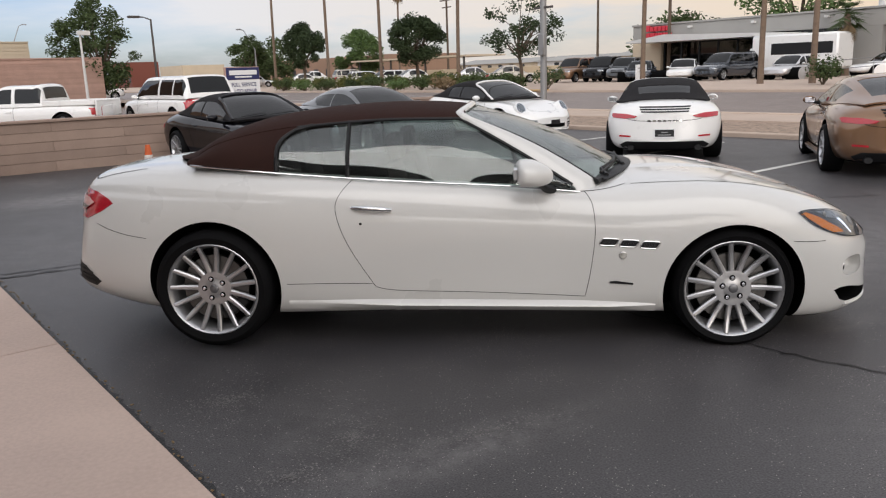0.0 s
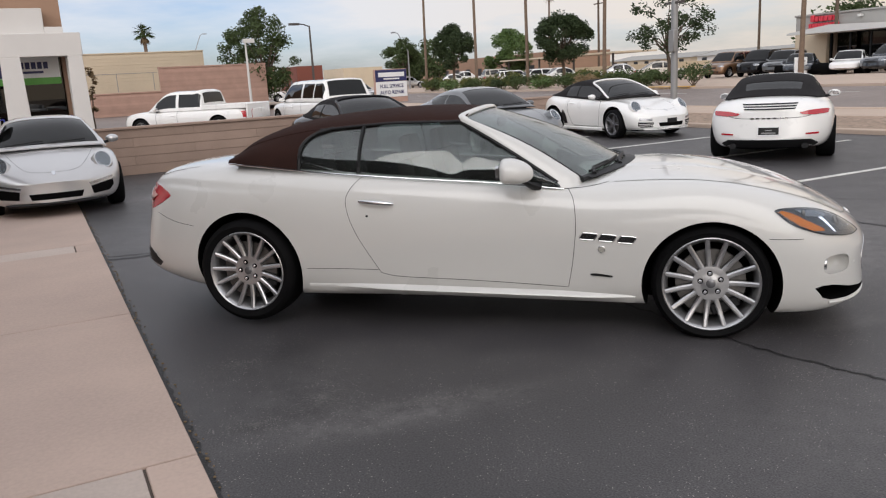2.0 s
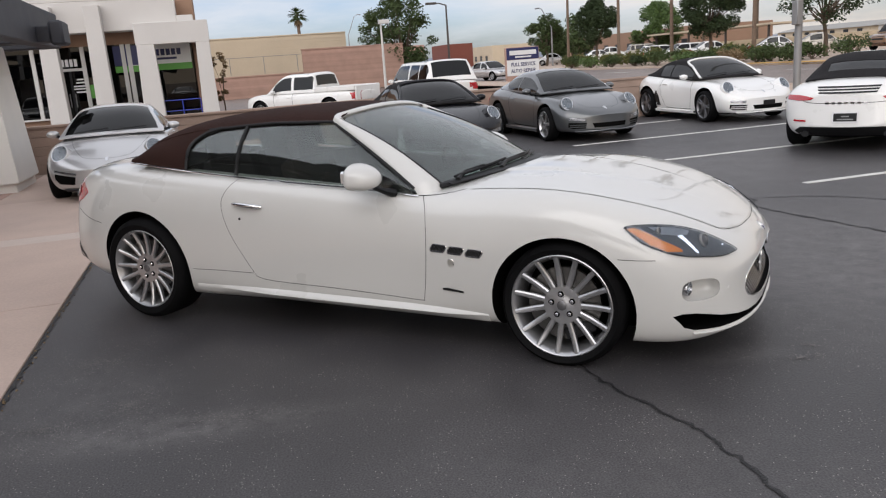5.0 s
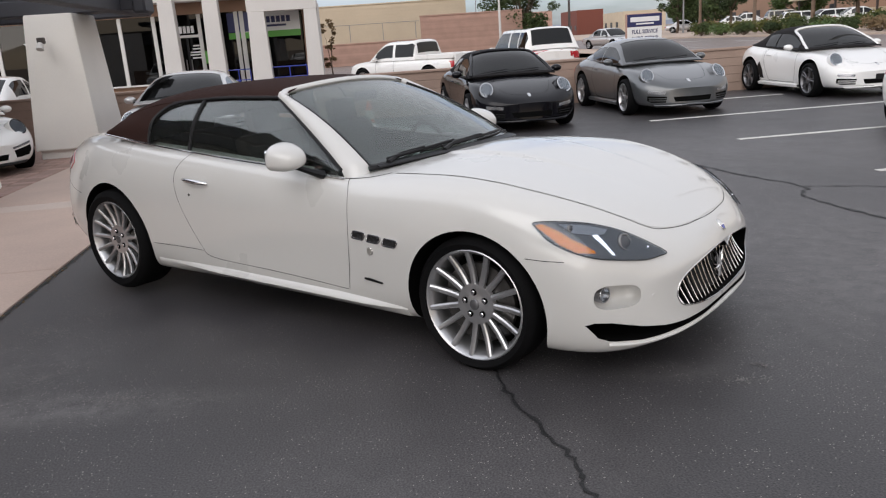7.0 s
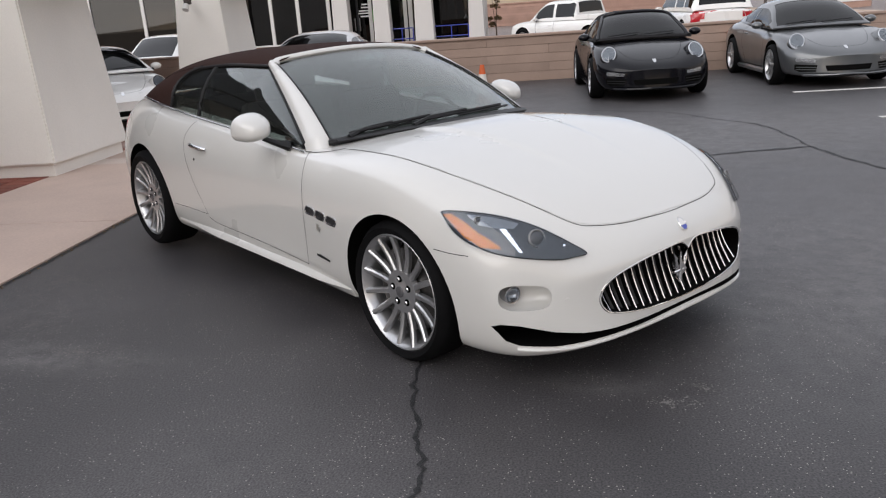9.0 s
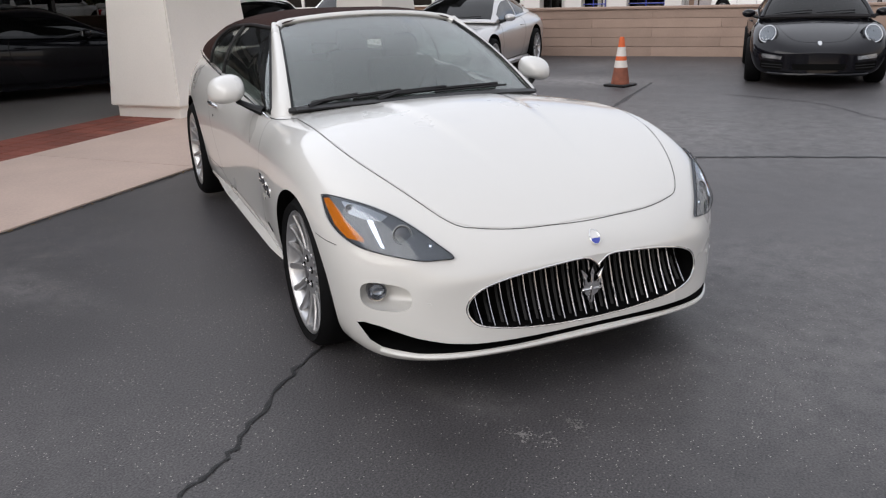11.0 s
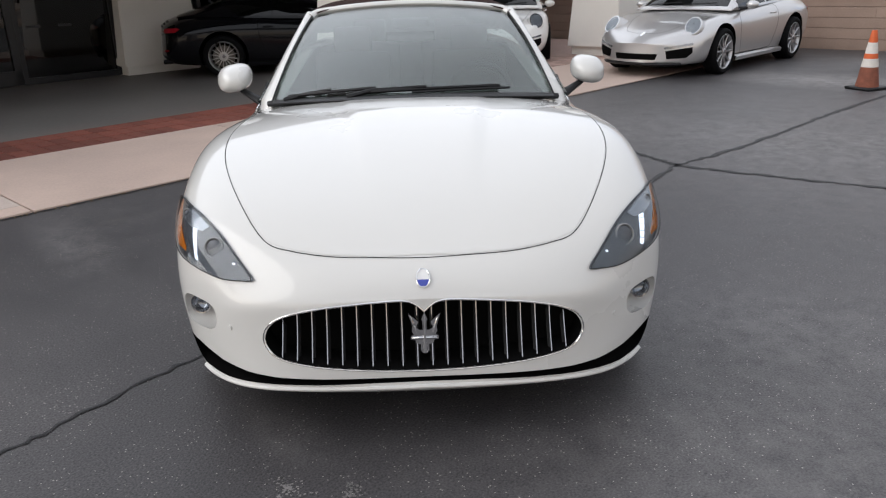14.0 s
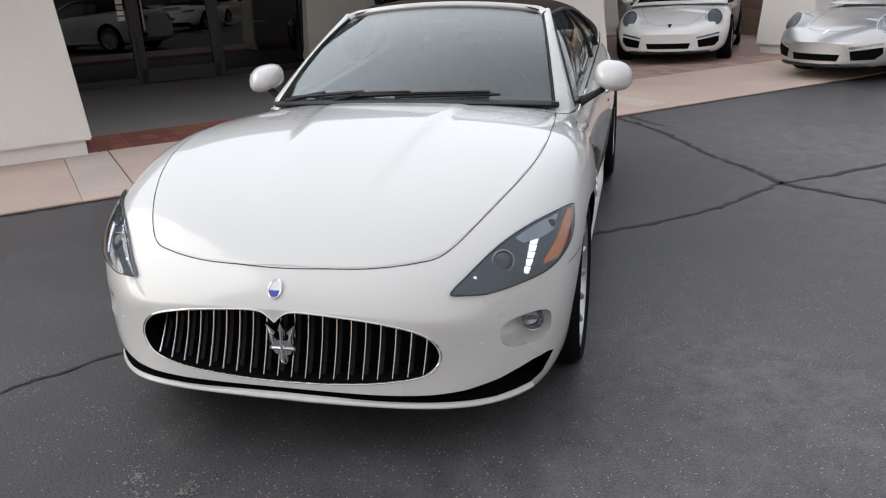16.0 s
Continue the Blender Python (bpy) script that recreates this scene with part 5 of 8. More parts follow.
half_lip = [(0.0, 0.230), (0.2, 0.228), (0.4, 0.221), (0.55, 0.211), (0.66, 0.200), (0.74, 0.197), (0.79, 0.199)]
lip = smooth_line([(-y, z, 0) for y, z in half_lip[:0:-1]] + [(y, z, 0) for y, z in half_lip], 60)
part("front_lip", tube([onto(H, "x", 1, (p.x, p.y), 0.004) for p in lip], 0.0085, 8), M_WHITE, hero, "thin pearl white lip below the intake slot")
part("hood", hood_panel(), M_WHITE, hero, "pearl white hood with two soft ridges", smooth=60)
part("trunk_gap", ribbon(H, [(-1.95, -0.62), (-2.15, -0.60), (-2.33, -0.50), (-2.38, 0.0), (-2.33, 0.50), (-2.15, 0.60), (-1.95, 0.62)], "z", 1, 0.007, 0.0015), M_GAP, hero, smooth=0)
grille = part("grille", prism([(y * 0.985, (z - 0.375) * 0.97 + 0.375) for y, z in GRILLE_ALL], "x", 2.258, 2.268), M_WELL, hero, "deep oval grille with vertical chrome bars")
gf = bmesh.new()
ring = [onto(H, "x", 1, (y * 1.012, (z - 0.40) * 1.03 + 0.40), 0.0) for y, z in GRILLE_ALL]
tube(ring + [ring[0]], 0.003, 8, gf)
part("grille_ring", gf, M_CHROME, grille)
for k in range(20):
    y = -0.475 + 0.95 * k / 19
    zs = [z for z in (0.27 + 0.28 * j / 70 for j in range(71)) if in_outline(y, z, GRILLE_ALL, 0.0)]
    z0, z1 = zs[0] - 0.006, zs[-1] + 0.006
    xg = 2.39 - 0.285 * (abs(y) / 0.8) ** 5.0
    pts = [Vector((xg - 0.010 - 0.085 * (j / 6) - 0.012 * math.sin(math.pi * j / 6), y, z0 + (z1 - z0) * j / 6)) for j in range(7)]
    part("grille_bar", tube(pts, 0.0031, 6), M_BARCHROME, grille)
    part("grille_fin", tube([p + Vector((-0.035, 0, 0)) for p in pts], 0.007, 4), M_BLACK, grille)
bm = bmesh.new()
OX = 2.367
half = [(0.0, 0.455), (0.010, 0.428), (0.0065, 0.424), (0.0065, 0.392), (0.018, 0.392), (0.026, 0.400), (0.026, 0.412), (0.020, 0.420), (0.036, 0.436), (0.053, 0.450), (0.046, 0.428), (0.040, 0.404), (0.042, 0.388), (0.036, 0.376), (0.046, 0.368), (0.046, 0.358), (0.030, 0.354), (0.030, 0.346), (0.014, 0.338), (0.014, 0.318), (0.008, 0.308), (0.0, 0.306)]
prism(half + [(-y, z) for y, z in half[-2:0:-1]], "x", OX - 0.010, OX + 0.004, bm, Matrix.Translation((0, 0, 0.022)))
tube([(OX + 0.004, 0, 0.335), (OX + 0.007, 0, 0.40), (OX + 0.004, 0, 0.465)], [0.009, 0.006, 0.002], 8, bm)
for s in (-1, 1):
    tube([(OX + 0.004, s * 0.030, 0.405), (OX + 0.006, s * 0.033, 0.428), (OX + 0.003, s * 0.048, 0.466)], [0.006, 0.006, 0.002], 8, bm)
box(bm, 0.012, 0.086, 0.010, Matrix.Translation((OX + 0.003, 0, 0.385)), 0.003)
part("grille_ornament", bm, M_CHROME, grille, "three-pronged chrome grille ornament")
em = part("hood_badge", drape(H, oval(0, 0.594, 0.021, 0.023), "x", 1, 0.006, 0.012, 0.006), M_SIGNW, hero, "oval enamel badge, white over blue")
part("badge_field", drape(H, [(-0.019, 0.590), (0.019, 0.590), (0.016, 0.581), (0.008, 0.574), (-0.008, 0.574), (-0.016, 0.581)], "x", 1, 0.0085, 0.012, 0.002), M_BLUE, em)
part("badge_ring", tube([onto(H, "x", 1, p, 0.007) for p in oval(0, 0.594, 0.0215, 0.0235) + [(0.0215, 0.594)]], 0.0022, 6), M_CHROME, em)


def wind(v, t):
    """The windscreen: v across from -1 to 1, t from cowl to header."""
    lo = Vector((0.985 - 0.25 * v * v, 0.725 * v, 0.965 - 0.045 * v * v))
    hi = Vector((0.055 - 0.085 * v * v, 0.570 * v, 1.352 - 0.045 * v * v))
    p = lo.lerp(hi, t)
    return p + Vector((0.35, 0, 1)).normalized() * 0.035 * math.sin(math.pi * t)


part("windscreen", grid_bm([[wind(-1 + 2 * i / 24, j / 14) for i in range(25)] for j in range(15)], thick=0.005), M_SCREEN, hero, "raked curved windscreen").visible_shadow = False
fr = [wind(-0.985, 0.97), wind(-0.93, 1.03)] + [wind(-0.8 + 0.2 * k, 1.04) for k in range(9)] + [wind(0.93, 1.03), wind(0.985, 0.97)]
fr = [p + Vector((0.002, math.copysign(0.010, p.y) if abs(p.y) > 0.5 else 0, 0.0)) for p in fr]
part("windscreen_frame", tube(smooth_line(fr, 90), 0.025, 10, flat=0.8), M_WHITE, hero, "pearl white windscreen frame")
part("screen_border", tube(smooth_line([wind(-1 + 2 * k / 16, -0.01) + Vector((0.0, 0, 0.008)) for k in range(17)], 40), 0.016, 6), M_BLACK, hero)
for s in (-1, 1):
    part("screen_seal", tube([wind(s * 0.982, t / 10) + Vector((0.008, 0, 0.004)) for t in range(11)], 0.006, 6), M_BLACK, hero)
    rows = []
    for k in range(23):
        t = -0.06 + 1.08 * k / 22
        a = wind(s * 0.978, t) + Vector((0.004, 0, 0.004 - (0.05 if t < 0 else 0)))
        c = Vector((0.635 - 0.66 * t, s * (0.799 - 0.195 * t), 0.890 + 0.405 * t - (0.04 if t < 0 else 0)))
        rows.append([a.lerp(c, f / 8) + Vector((0.45, s * 0.5, 0.7)) * 0.027 * math.sin(math.pi * f / 8) ** 0.8 for f in range(9)])
    part("windscreen_pillar", grid_bm(rows, thick=0.006), M_WHITE, hero)
    part("mirror_triangle", prism([(0.62, 0.885), (0.40, 0.905), (0.40, 0.990), (0.50, 0.955)], "y", s * 0.775, s * 0.79), M_BLACK, hero)
part("cowl_panel", grid_bm([[Vector((0.99 - 0.24 * v * v + d, 0.70 * v, 0.972 - 0.045 * v * v + h)) for v in [k / 8 - 1 for k in range(17)]] for d, h in ((-0.03, 0.012), (0.03, 0.012), (0.05, 0.004))], thick=0.008), M_BLACK, hero)
for y0, y1, x0, x1 in ((-0.62, -0.18, 0.93, 0.86), (-0.30, 0.42, 1.005, 0.90)):
    pts = [Vector((x0 + (x1 - x0) * k / 6, y0 + (y1 - y0) * k / 6, 0.0)) for k in range(7)]
    pts = [Vector((wind(p.y / 0.715, 0.035 + 0.006 * k).x + 0.008, p.y, wind(p.y / 0.715, 0.035 + 0.006 * k).z + 0.014)) for k, p in enumerate(pts)]
    wp = part("wiper", tube(pts, 0.009, 6), M_BLACK, hero, "black wiper arm with blade")
    part("blade", tube([p + Vector((0.012, 0.05, -0.010)) for p in pts[2:]], 0.006, 5), M_BLACK, wp)
    part("arm", tube([pts[0] + Vector((0.03, -0.02, -0.015)), pts[0] + Vector((0.015, 0.1, 0.014)), pts[3] + Vector((0.004, 0, 0.012))], [0.016, 0.010, 0.007], 6), M_BLACK, wp)

# canvas top
EDGE = [(0.03, 0.575, 1.300), (-0.2, 0.600, 1.305), (-0.5, 0.615, 1.308), (-0.85, 0.620, 1.290), (-1.10, 0.645, 1.270), (-1.30, 0.668, 1.238), (-1.50, 0.672, 1.186), (-1.64, 0.630, 1.114), (-1.76, 0.48, 1.094), (-1.86, 0.30, 1.088), (-1.93, 0.10, 1.084)]
CREST = [(0.03, 1.360), (-0.2, 1.384), (-0.5, 1.392), (-0.85, 1.378), (-1.10, 1.354), (-1.30, 1.318), (-1.50, 1.250), (-1.72, 1.142), (-1.93, 1.084)]
BELT = [(0.66, 0.805, 0.880), (0.24, 0.805, 0.925), (-0.2, 0.80, 0.955), (-0.66, 0.798, 0.990), (-1.10, 0.795, 1.030), (-1.40, 0.785, 1.062), (-1.63, 0.765, 1.082), (-1.80, 0.72, 1.088), (-1.93, 0.62, 1.088)]
rows = []
for k in range(40):
    x = -0.012 - 1.918 * k / 39
    ey, ez = curve_at(EDGE, x)
    zc = curve_at(CREST, x)
    row = []
    for j in range(-12, 13):
        f = j / 12
        a = abs(f)
        y = ey * (1 - (1 - a) ** 1.25) if a else 0
        z = zc + (ez + 0.003 - zc) * a ** 3.2
        row.append(Vector((x, math.copysign(y, f), z)))
    rows.append(row)
part("soft_top", grid_bm(rows, thick=0.007), M_SOFT, hero, "taut dark brown canvas soft top")


def side(x, t, s):
    """Between the roof edge (t 0) and the belt (t 1)."""
    if x > -0.03:
        f = (x + 0.03) / 0.66
        ey, ez = 0.598 + 0.195 * f, 1.296 - 0.400 * f - 0.045 * f * (1 - f) * -1
    else:
        ey, ez = curve_at(EDGE, x)
    by, bz = curve_at(BELT, x)
    p = Vector((x, s * ey, ez)).lerp(Vector((x, s * by, bz)), t)
    return p + Vector((0, s, 0.3)) * 0.030 * math.sin(math.pi * t)


def rear_edge(t):
    return -1.105 + 0.20 * (1 - math.sqrt(max(0.0, 1 - max(0.0, (0.55 - t) / 0.55) ** 2)))


for s in (-1, 1):
    rows = []
    for j in range(13):
        t = j / 12
        x0 = rear_edge(t)
        rows.append([side(x0 + (-1.655 + 0.015 * t - x0) * i / 18, t, s) for i in range(19)])
    part("quarter_canvas", grid_bm(rows, thick=0.007), M_SOFT, hero)
    rows = [[side(rear_edge(j / 12) + (-0.70 - rear_edge(j / 12)) * i / 8, 0.06 + 0.94 * j / 12, s) + Vector((0, -s * 0.012, 0)) for i in range(9)] for j in range(13)]
    part("quarter_glass", grid_bm(rows, thick=0.004), M_GLASS, hero, "tinted rear quarter glass").visible_shadow = False
    rows = [[side(-0.68 + 1.27 * i / 24, 0.04 + 0.96 * j / 12, s) + Vector((0, -s * 0.012, 0)) for i in range(25)] for j in range(13)]
    part("door_glass", grid_bm(rows, thick=0.004), M_GLASS, hero, "raised frameless door glass").visible_shadow = False
    part("glass_seal", tube([side(-0.69, j / 8, s) + Vector((0.0, -s * 0.008, 0)) for j in range(9)], 0.012, 6), M_BLACK, hero)
    part("roof_seal", tube([side(-1.0 + 1.6 * k / 30, 0.015, s) for k in range(31)], 0.010, 6), M_BLACK, hero)
    part("quarter_seal", tube([side(rear_edge(j / 12), j / 12, s) for j in range(13)], 0.012, 6), M_BLACK, hero)

# cabin
def seat_part(parent, x, y, s_w):
    st = new("seat")
    st.parent = parent
    st.matrix_local = pose(x, y, 0)
    b = bmesh.new()
    box(b, 0.50, s_w, 0.16, Matrix.Translation((0.05, 0, 0.48)), 0.05, 2)
    part("cushion", b, M_LEATHER, st)
    b = bmesh.new()
    box(b, 0.13, s_w, 0.56, Matrix.Translation((-0.25, 0, 0.79)) @ Matrix.Rotation(radians(-14), 4, "Y"), 0.05, 2)
    part("backrest", b, M_LEATHER, st)
    b = bmesh.new()
    box(b, 0.09, 0.24, 0.17, Matrix.Translation((-0.335, 0, 1.13)) @ Matrix.Rotation(radians(-10), 4, "Y"), 0.035, 2)
    part("headrest", b, M_LEATHER, st)


def cabin(parent, x, half, rear=True):
    for y in (-half, half):
        seat_part(parent, x, y, 0.48)
    if rear:
        for y in (-half * 0.8, half * 0.8):
            seat_part(parent, x - 0.78, y, 0.44)


cabin(hero, -0.12, 0.37)
bm = bmesh.new()
box(bm, 0.34, 1.34, 0.20, Matrix.Translation((0.60, 0, 0.84)), 0.06, 3)
part("dashboard", bm, M_TRIM, hero)
bm = bmesh.new()
tube([(0.33 - 0.06 * math.sin(a), 0.37 + 0.185 * math.cos(a), 0.87 + 0.175 * math.sin(a)) for a in [2 * math.pi * k / 28 for k in range(29)]], 0.015, 8, bm)
box(bm, 0.03, 0.34, 0.05, Matrix.Translation((0.34, 0.37, 0.865)), 0.01)
part("steering_wheel", bm, M_TRIM, hero)
part("rear_view_mirror", bx(0.10, 0.13, -0.11, 0.11, 1.23, 1.29, 0.012), M_BLACK, hero)

for s in (-1, 1):
    wheel(hero, 1.486, s * 0.80, 0.337, 0.235, 0.275, "fifteen", M_ALLOY, True, -0.015)
    wheel(hero, -1.503, s * 0.785, 0.352, 0.27, 0.272, "fifteen", M_ALLOY, True, 0.010)


# ---- other vehicles ----
def shell(x, v, tab):
    """Greenhouse surface: v 0 at the middle, 0.6 at the roof edge, 1 at the belt."""
    zc, ey, ez, by, bz = curve_at(tab, x)
    a = abs(v)
    if a <= 0.6:
        f = a / 0.6
        y, z = ey * (1 - (1 - f) ** 1.25), zc + (ez - zc) * f ** 2.6
    else:
        f = (a - 0.6) / 0.4
        y, z = ey + (by - ey) * f + 0.03 * math.sin(math.pi * f), ez + (bz - ez) * f
    return Vector((x, math.copysign(y, v), z))


def greenhouse(parent, tab, glaze, material, label, glass_m, nx=90, nv=24, dx=0.0):
    """Roof and pillars with real window openings, and a pane in each. glaze(x, v) names the pane."""
    x1, x0 = max(r[0] for r in tab), min(r[0] for r in tab)
    xs = [x0 + (x1 - x0) * i / nx for i in range(nx + 1)]
    vs = [-1 + j / nv for j in range(2 * nv + 1)]
    cells = {}
    for i in range(nx):
        for j in range(2 * nv):
            k = glaze((xs[i] + xs[i + 1]) / 2, (vs[j] + vs[j + 1]) / 2)
            if k and k[0] == "s":
                k = k + ("l" if vs[j] >= 0 else "r")
            cells.setdefault(k, []).append((i, j))
    for key, some in cells.items():
        b, made = bmesh.new(), {}
        for i, j in some:
            q = []
            for a, c in ((i, j), (i + 1, j), (i + 1, j + 1), (i, j + 1)):
                if (a, c) not in made:
                    p = shell(xs[a], vs[c], tab)
                    if key:
                        p = p + Vector((0, -math.copysign(0.006, p.y) if abs(vs[c]) > 0.6 else 0, -0.006 if abs(vs[c]) <= 0.6 else 0))
                    made[a, c] = b.verts.new(p)
                q.append(made[a, c])
            b.faces.new(q)
        bmesh.ops.recalc_face_normals(b, faces=b.faces)
        bmesh.ops.solidify(b, geom=list(b.faces), thickness=0.004 if key else 0.02)
        if key is None:
            part("roof", b, material, parent, label)
        else:
            nm = {"w": "windscreen", "r": "rear_window"}.get(key, "side_window")
            part(nm, b, glass_m, parent).visible_shadow = False


def mirror_pair(parent, x, y, z, material, r=0.085):
    for s in (-1, 1):
        b = bmesh.new()
        bmesh.ops.create_uvsphere(b, u_segments=16, v_segments=10, radius=1.0)
        for v in b.verts:
            if v.co.x < 0:
                v.co.x *= 0.4
            v.co.x, v.co.y, v.co.z = v.co.x * r * 1.1 + x, v.co.y * r * 1.15 + s * y, v.co.z * r * 0.72 + z
        m = part("wing_mirror", b, material, parent)
        part("mirror_foot", tube([(x + 0.08, s * (y - 0.17), z - 0.06), (x + 0.03, s * (y - 0.06), z - 0.04)], [0.03, 0.02], 8), M_BLACK, m)
        part("mirror_glass", bx(x - 0.048, x - 0.043, s * y - 0.07, s * y + 0.07, z - 0.04, z + 0.04, 0.008), M_CHROME, m)


SPORT = [
    (-2.26, 0.24, 0.10, [(0, 0.36), (0.45, 0.36), (0.64, 0.42), (0.70, 0.54), (0.68, 0.68), (0.56, 0.78), (0.34, 0.825), (0, 0.835)]),
    (-2.17, 0.20, 0.10, [(0, 0.22), (0.55, 0.22), (0.77, 0.29), (0.84, 0.50), (0.84, 0.70), (0.72, 0.84), (0.42, 0.915), (0, 0.93)]),
    (-1.90, 0.08, 0.0, [(0, 0.18), (0.62, 0.18), (0.83, 0.25), (0.905, 0.50), (0.91, 0.75), (0.80, 0.905), (0.48, 0.985), (0, 1.005)]),
    (-1.20, 0.0, 0.0, [(0, 0.15), (0.68, 0.15), (0.86, 0.21), (0.93, 0.50), (0.945, 0.78), (0.84, 0.95), (0.60, 1.0), (0, 1.01)]),
    (-0.60, 0.0, 0.0, [(0, 0.15), (0.70, 0.15), (0.86, 0.20), (0.88, 0.45), (0.90, 0.73), (0.82, 0.905), (0.66, 0.93), (0, 0.93)]),
    (0.0, 0.0, 0.0, [(0, 0.15), (0.70, 0.15), (0.85, 0.20), (0.86, 0.42), (0.875, 0.69), (0.80, 0.87), (0.68, 0.89), (0, 0.89)]),
    (0.55, 0.0, 0.0, [(0, 0.15), (0.70, 0.15), (0.85, 0.20), (0.865, 0.42), (0.88, 0.68), (0.81, 0.84), (0.68, 0.87), (0, 0.885)]),
    (0.85, 0.0, 0.0, [(0, 0.15), (0.68, 0.15), (0.85, 0.20), (0.88, 0.44), (0.90, 0.69), (0.83, 0.845), (0.62, 0.845), (0, 0.88)]),
    (1.19, 0.0, 0.0, [(0, 0.15), (0.66, 0.15), (0.84, 0.20), (0.895, 0.46), (0.915, 0.69), (0.82, 0.845), (0.58, 0.795), (0, 0.815)]),
    (1.55, -0.02, 0.0, [(0, 0.15), (0.64, 0.15), (0.82, 0.20), (0.88, 0.44), (0.89, 0.64), (0.77, 0.79), (0.52, 0.72), (0, 0.735)]),
    (1.85, -0.10, 0.0, [(0, 0.16), (0.60, 0.16), (0.78, 0.20), (0.85, 0.40), (0.845, 0.56), (0.71, 0.672), (0.46, 0.635), (0, 0.645)]),
    (2.06, -0.24, 0.0, [(0, 0.17), (0.54, 0.17), (0.71, 0.21), (0.78, 0.36), (0.76, 0.48), (0.62, 0.555), (0.38, 0.56), (0, 0.565)]),
    (2.15, -0.34, -0.05, [(0, 0.22), (0.42, 0.22), (0.56, 0.25), (0.62, 0.34), (0.60, 0.42), (0.48, 0.48), (0.30, 0.485), (0, 0.49)]),
]
COUPE = [(0.86, 0.895, 0.745, 0.885, 0.765, 0.865), (0.62, 1.045, 0.700, 1.005, 0.775, 0.868), (0.30, 1.215, 0.615, 1.150, 0.775, 0.875), (0.02, 1.305, 0.560, 1.232, 0.775, 0.885), (-0.3, 1.335, 0.555, 1.255, 0.775, 0.90),
         (-0.7, 1.315, 0.550, 1.235, 0.770, 0.92), (-1.1, 1.235, 0.525, 1.165, 0.755, 0.945), (-1.5, 1.120, 0.49, 1.065, 0.69, 0.965), (-1.9, 1.000, 0.46, 0.985, 0.56, 0.955)]
SOFT = [(0.86, 0.895, 0.745, 0.885, 0.765, 0.865), (0.62, 1.045, 0.700, 1.005, 0.775, 0.868), (0.30, 1.215, 0.615, 1.150, 0.775, 0.875), (0.02, 1.305, 0.570, 1.235, 0.775, 0.885), (-0.3, 1.330, 0.575, 1.255, 0.775, 0.90),
        (-0.7, 1.310, 0.575, 1.235, 0.775, 0.92), (-1.05, 1.230, 0.56, 1.165, 0.770, 0.945), (-1.35, 1.105, 0.54, 1.060, 0.73, 0.965), (-1.60, 1.010, 0.52, 0.995, 0.66, 0.975)]


def coupe_glaze(x, v):
    a = abs(v)
    if 0.05 < x < 0.80 and a < 0.555:
        return "w"
    if 0.665 < a < 0.965 and -1.12 + max(0, a - 0.72) * 0.9 < x < 0.60 and not -0.36 < x < -0.33:
        return "s"
    if -1.62 < x < -0.82 and a < 0.50:
        return "r"
    return None


def soft_glaze(x, v):
    a = abs(v)
    if 0.05 < x < 0.80 and a < 0.555:
        return "w"
    if 0.665 < a < 0.965 and -0.80 < x < 0.60 and not -0.36 < x < -0.33:
        return "s"
    if -1.36 < x < -1.08 and a < 0.42:
        return "r"
    return None


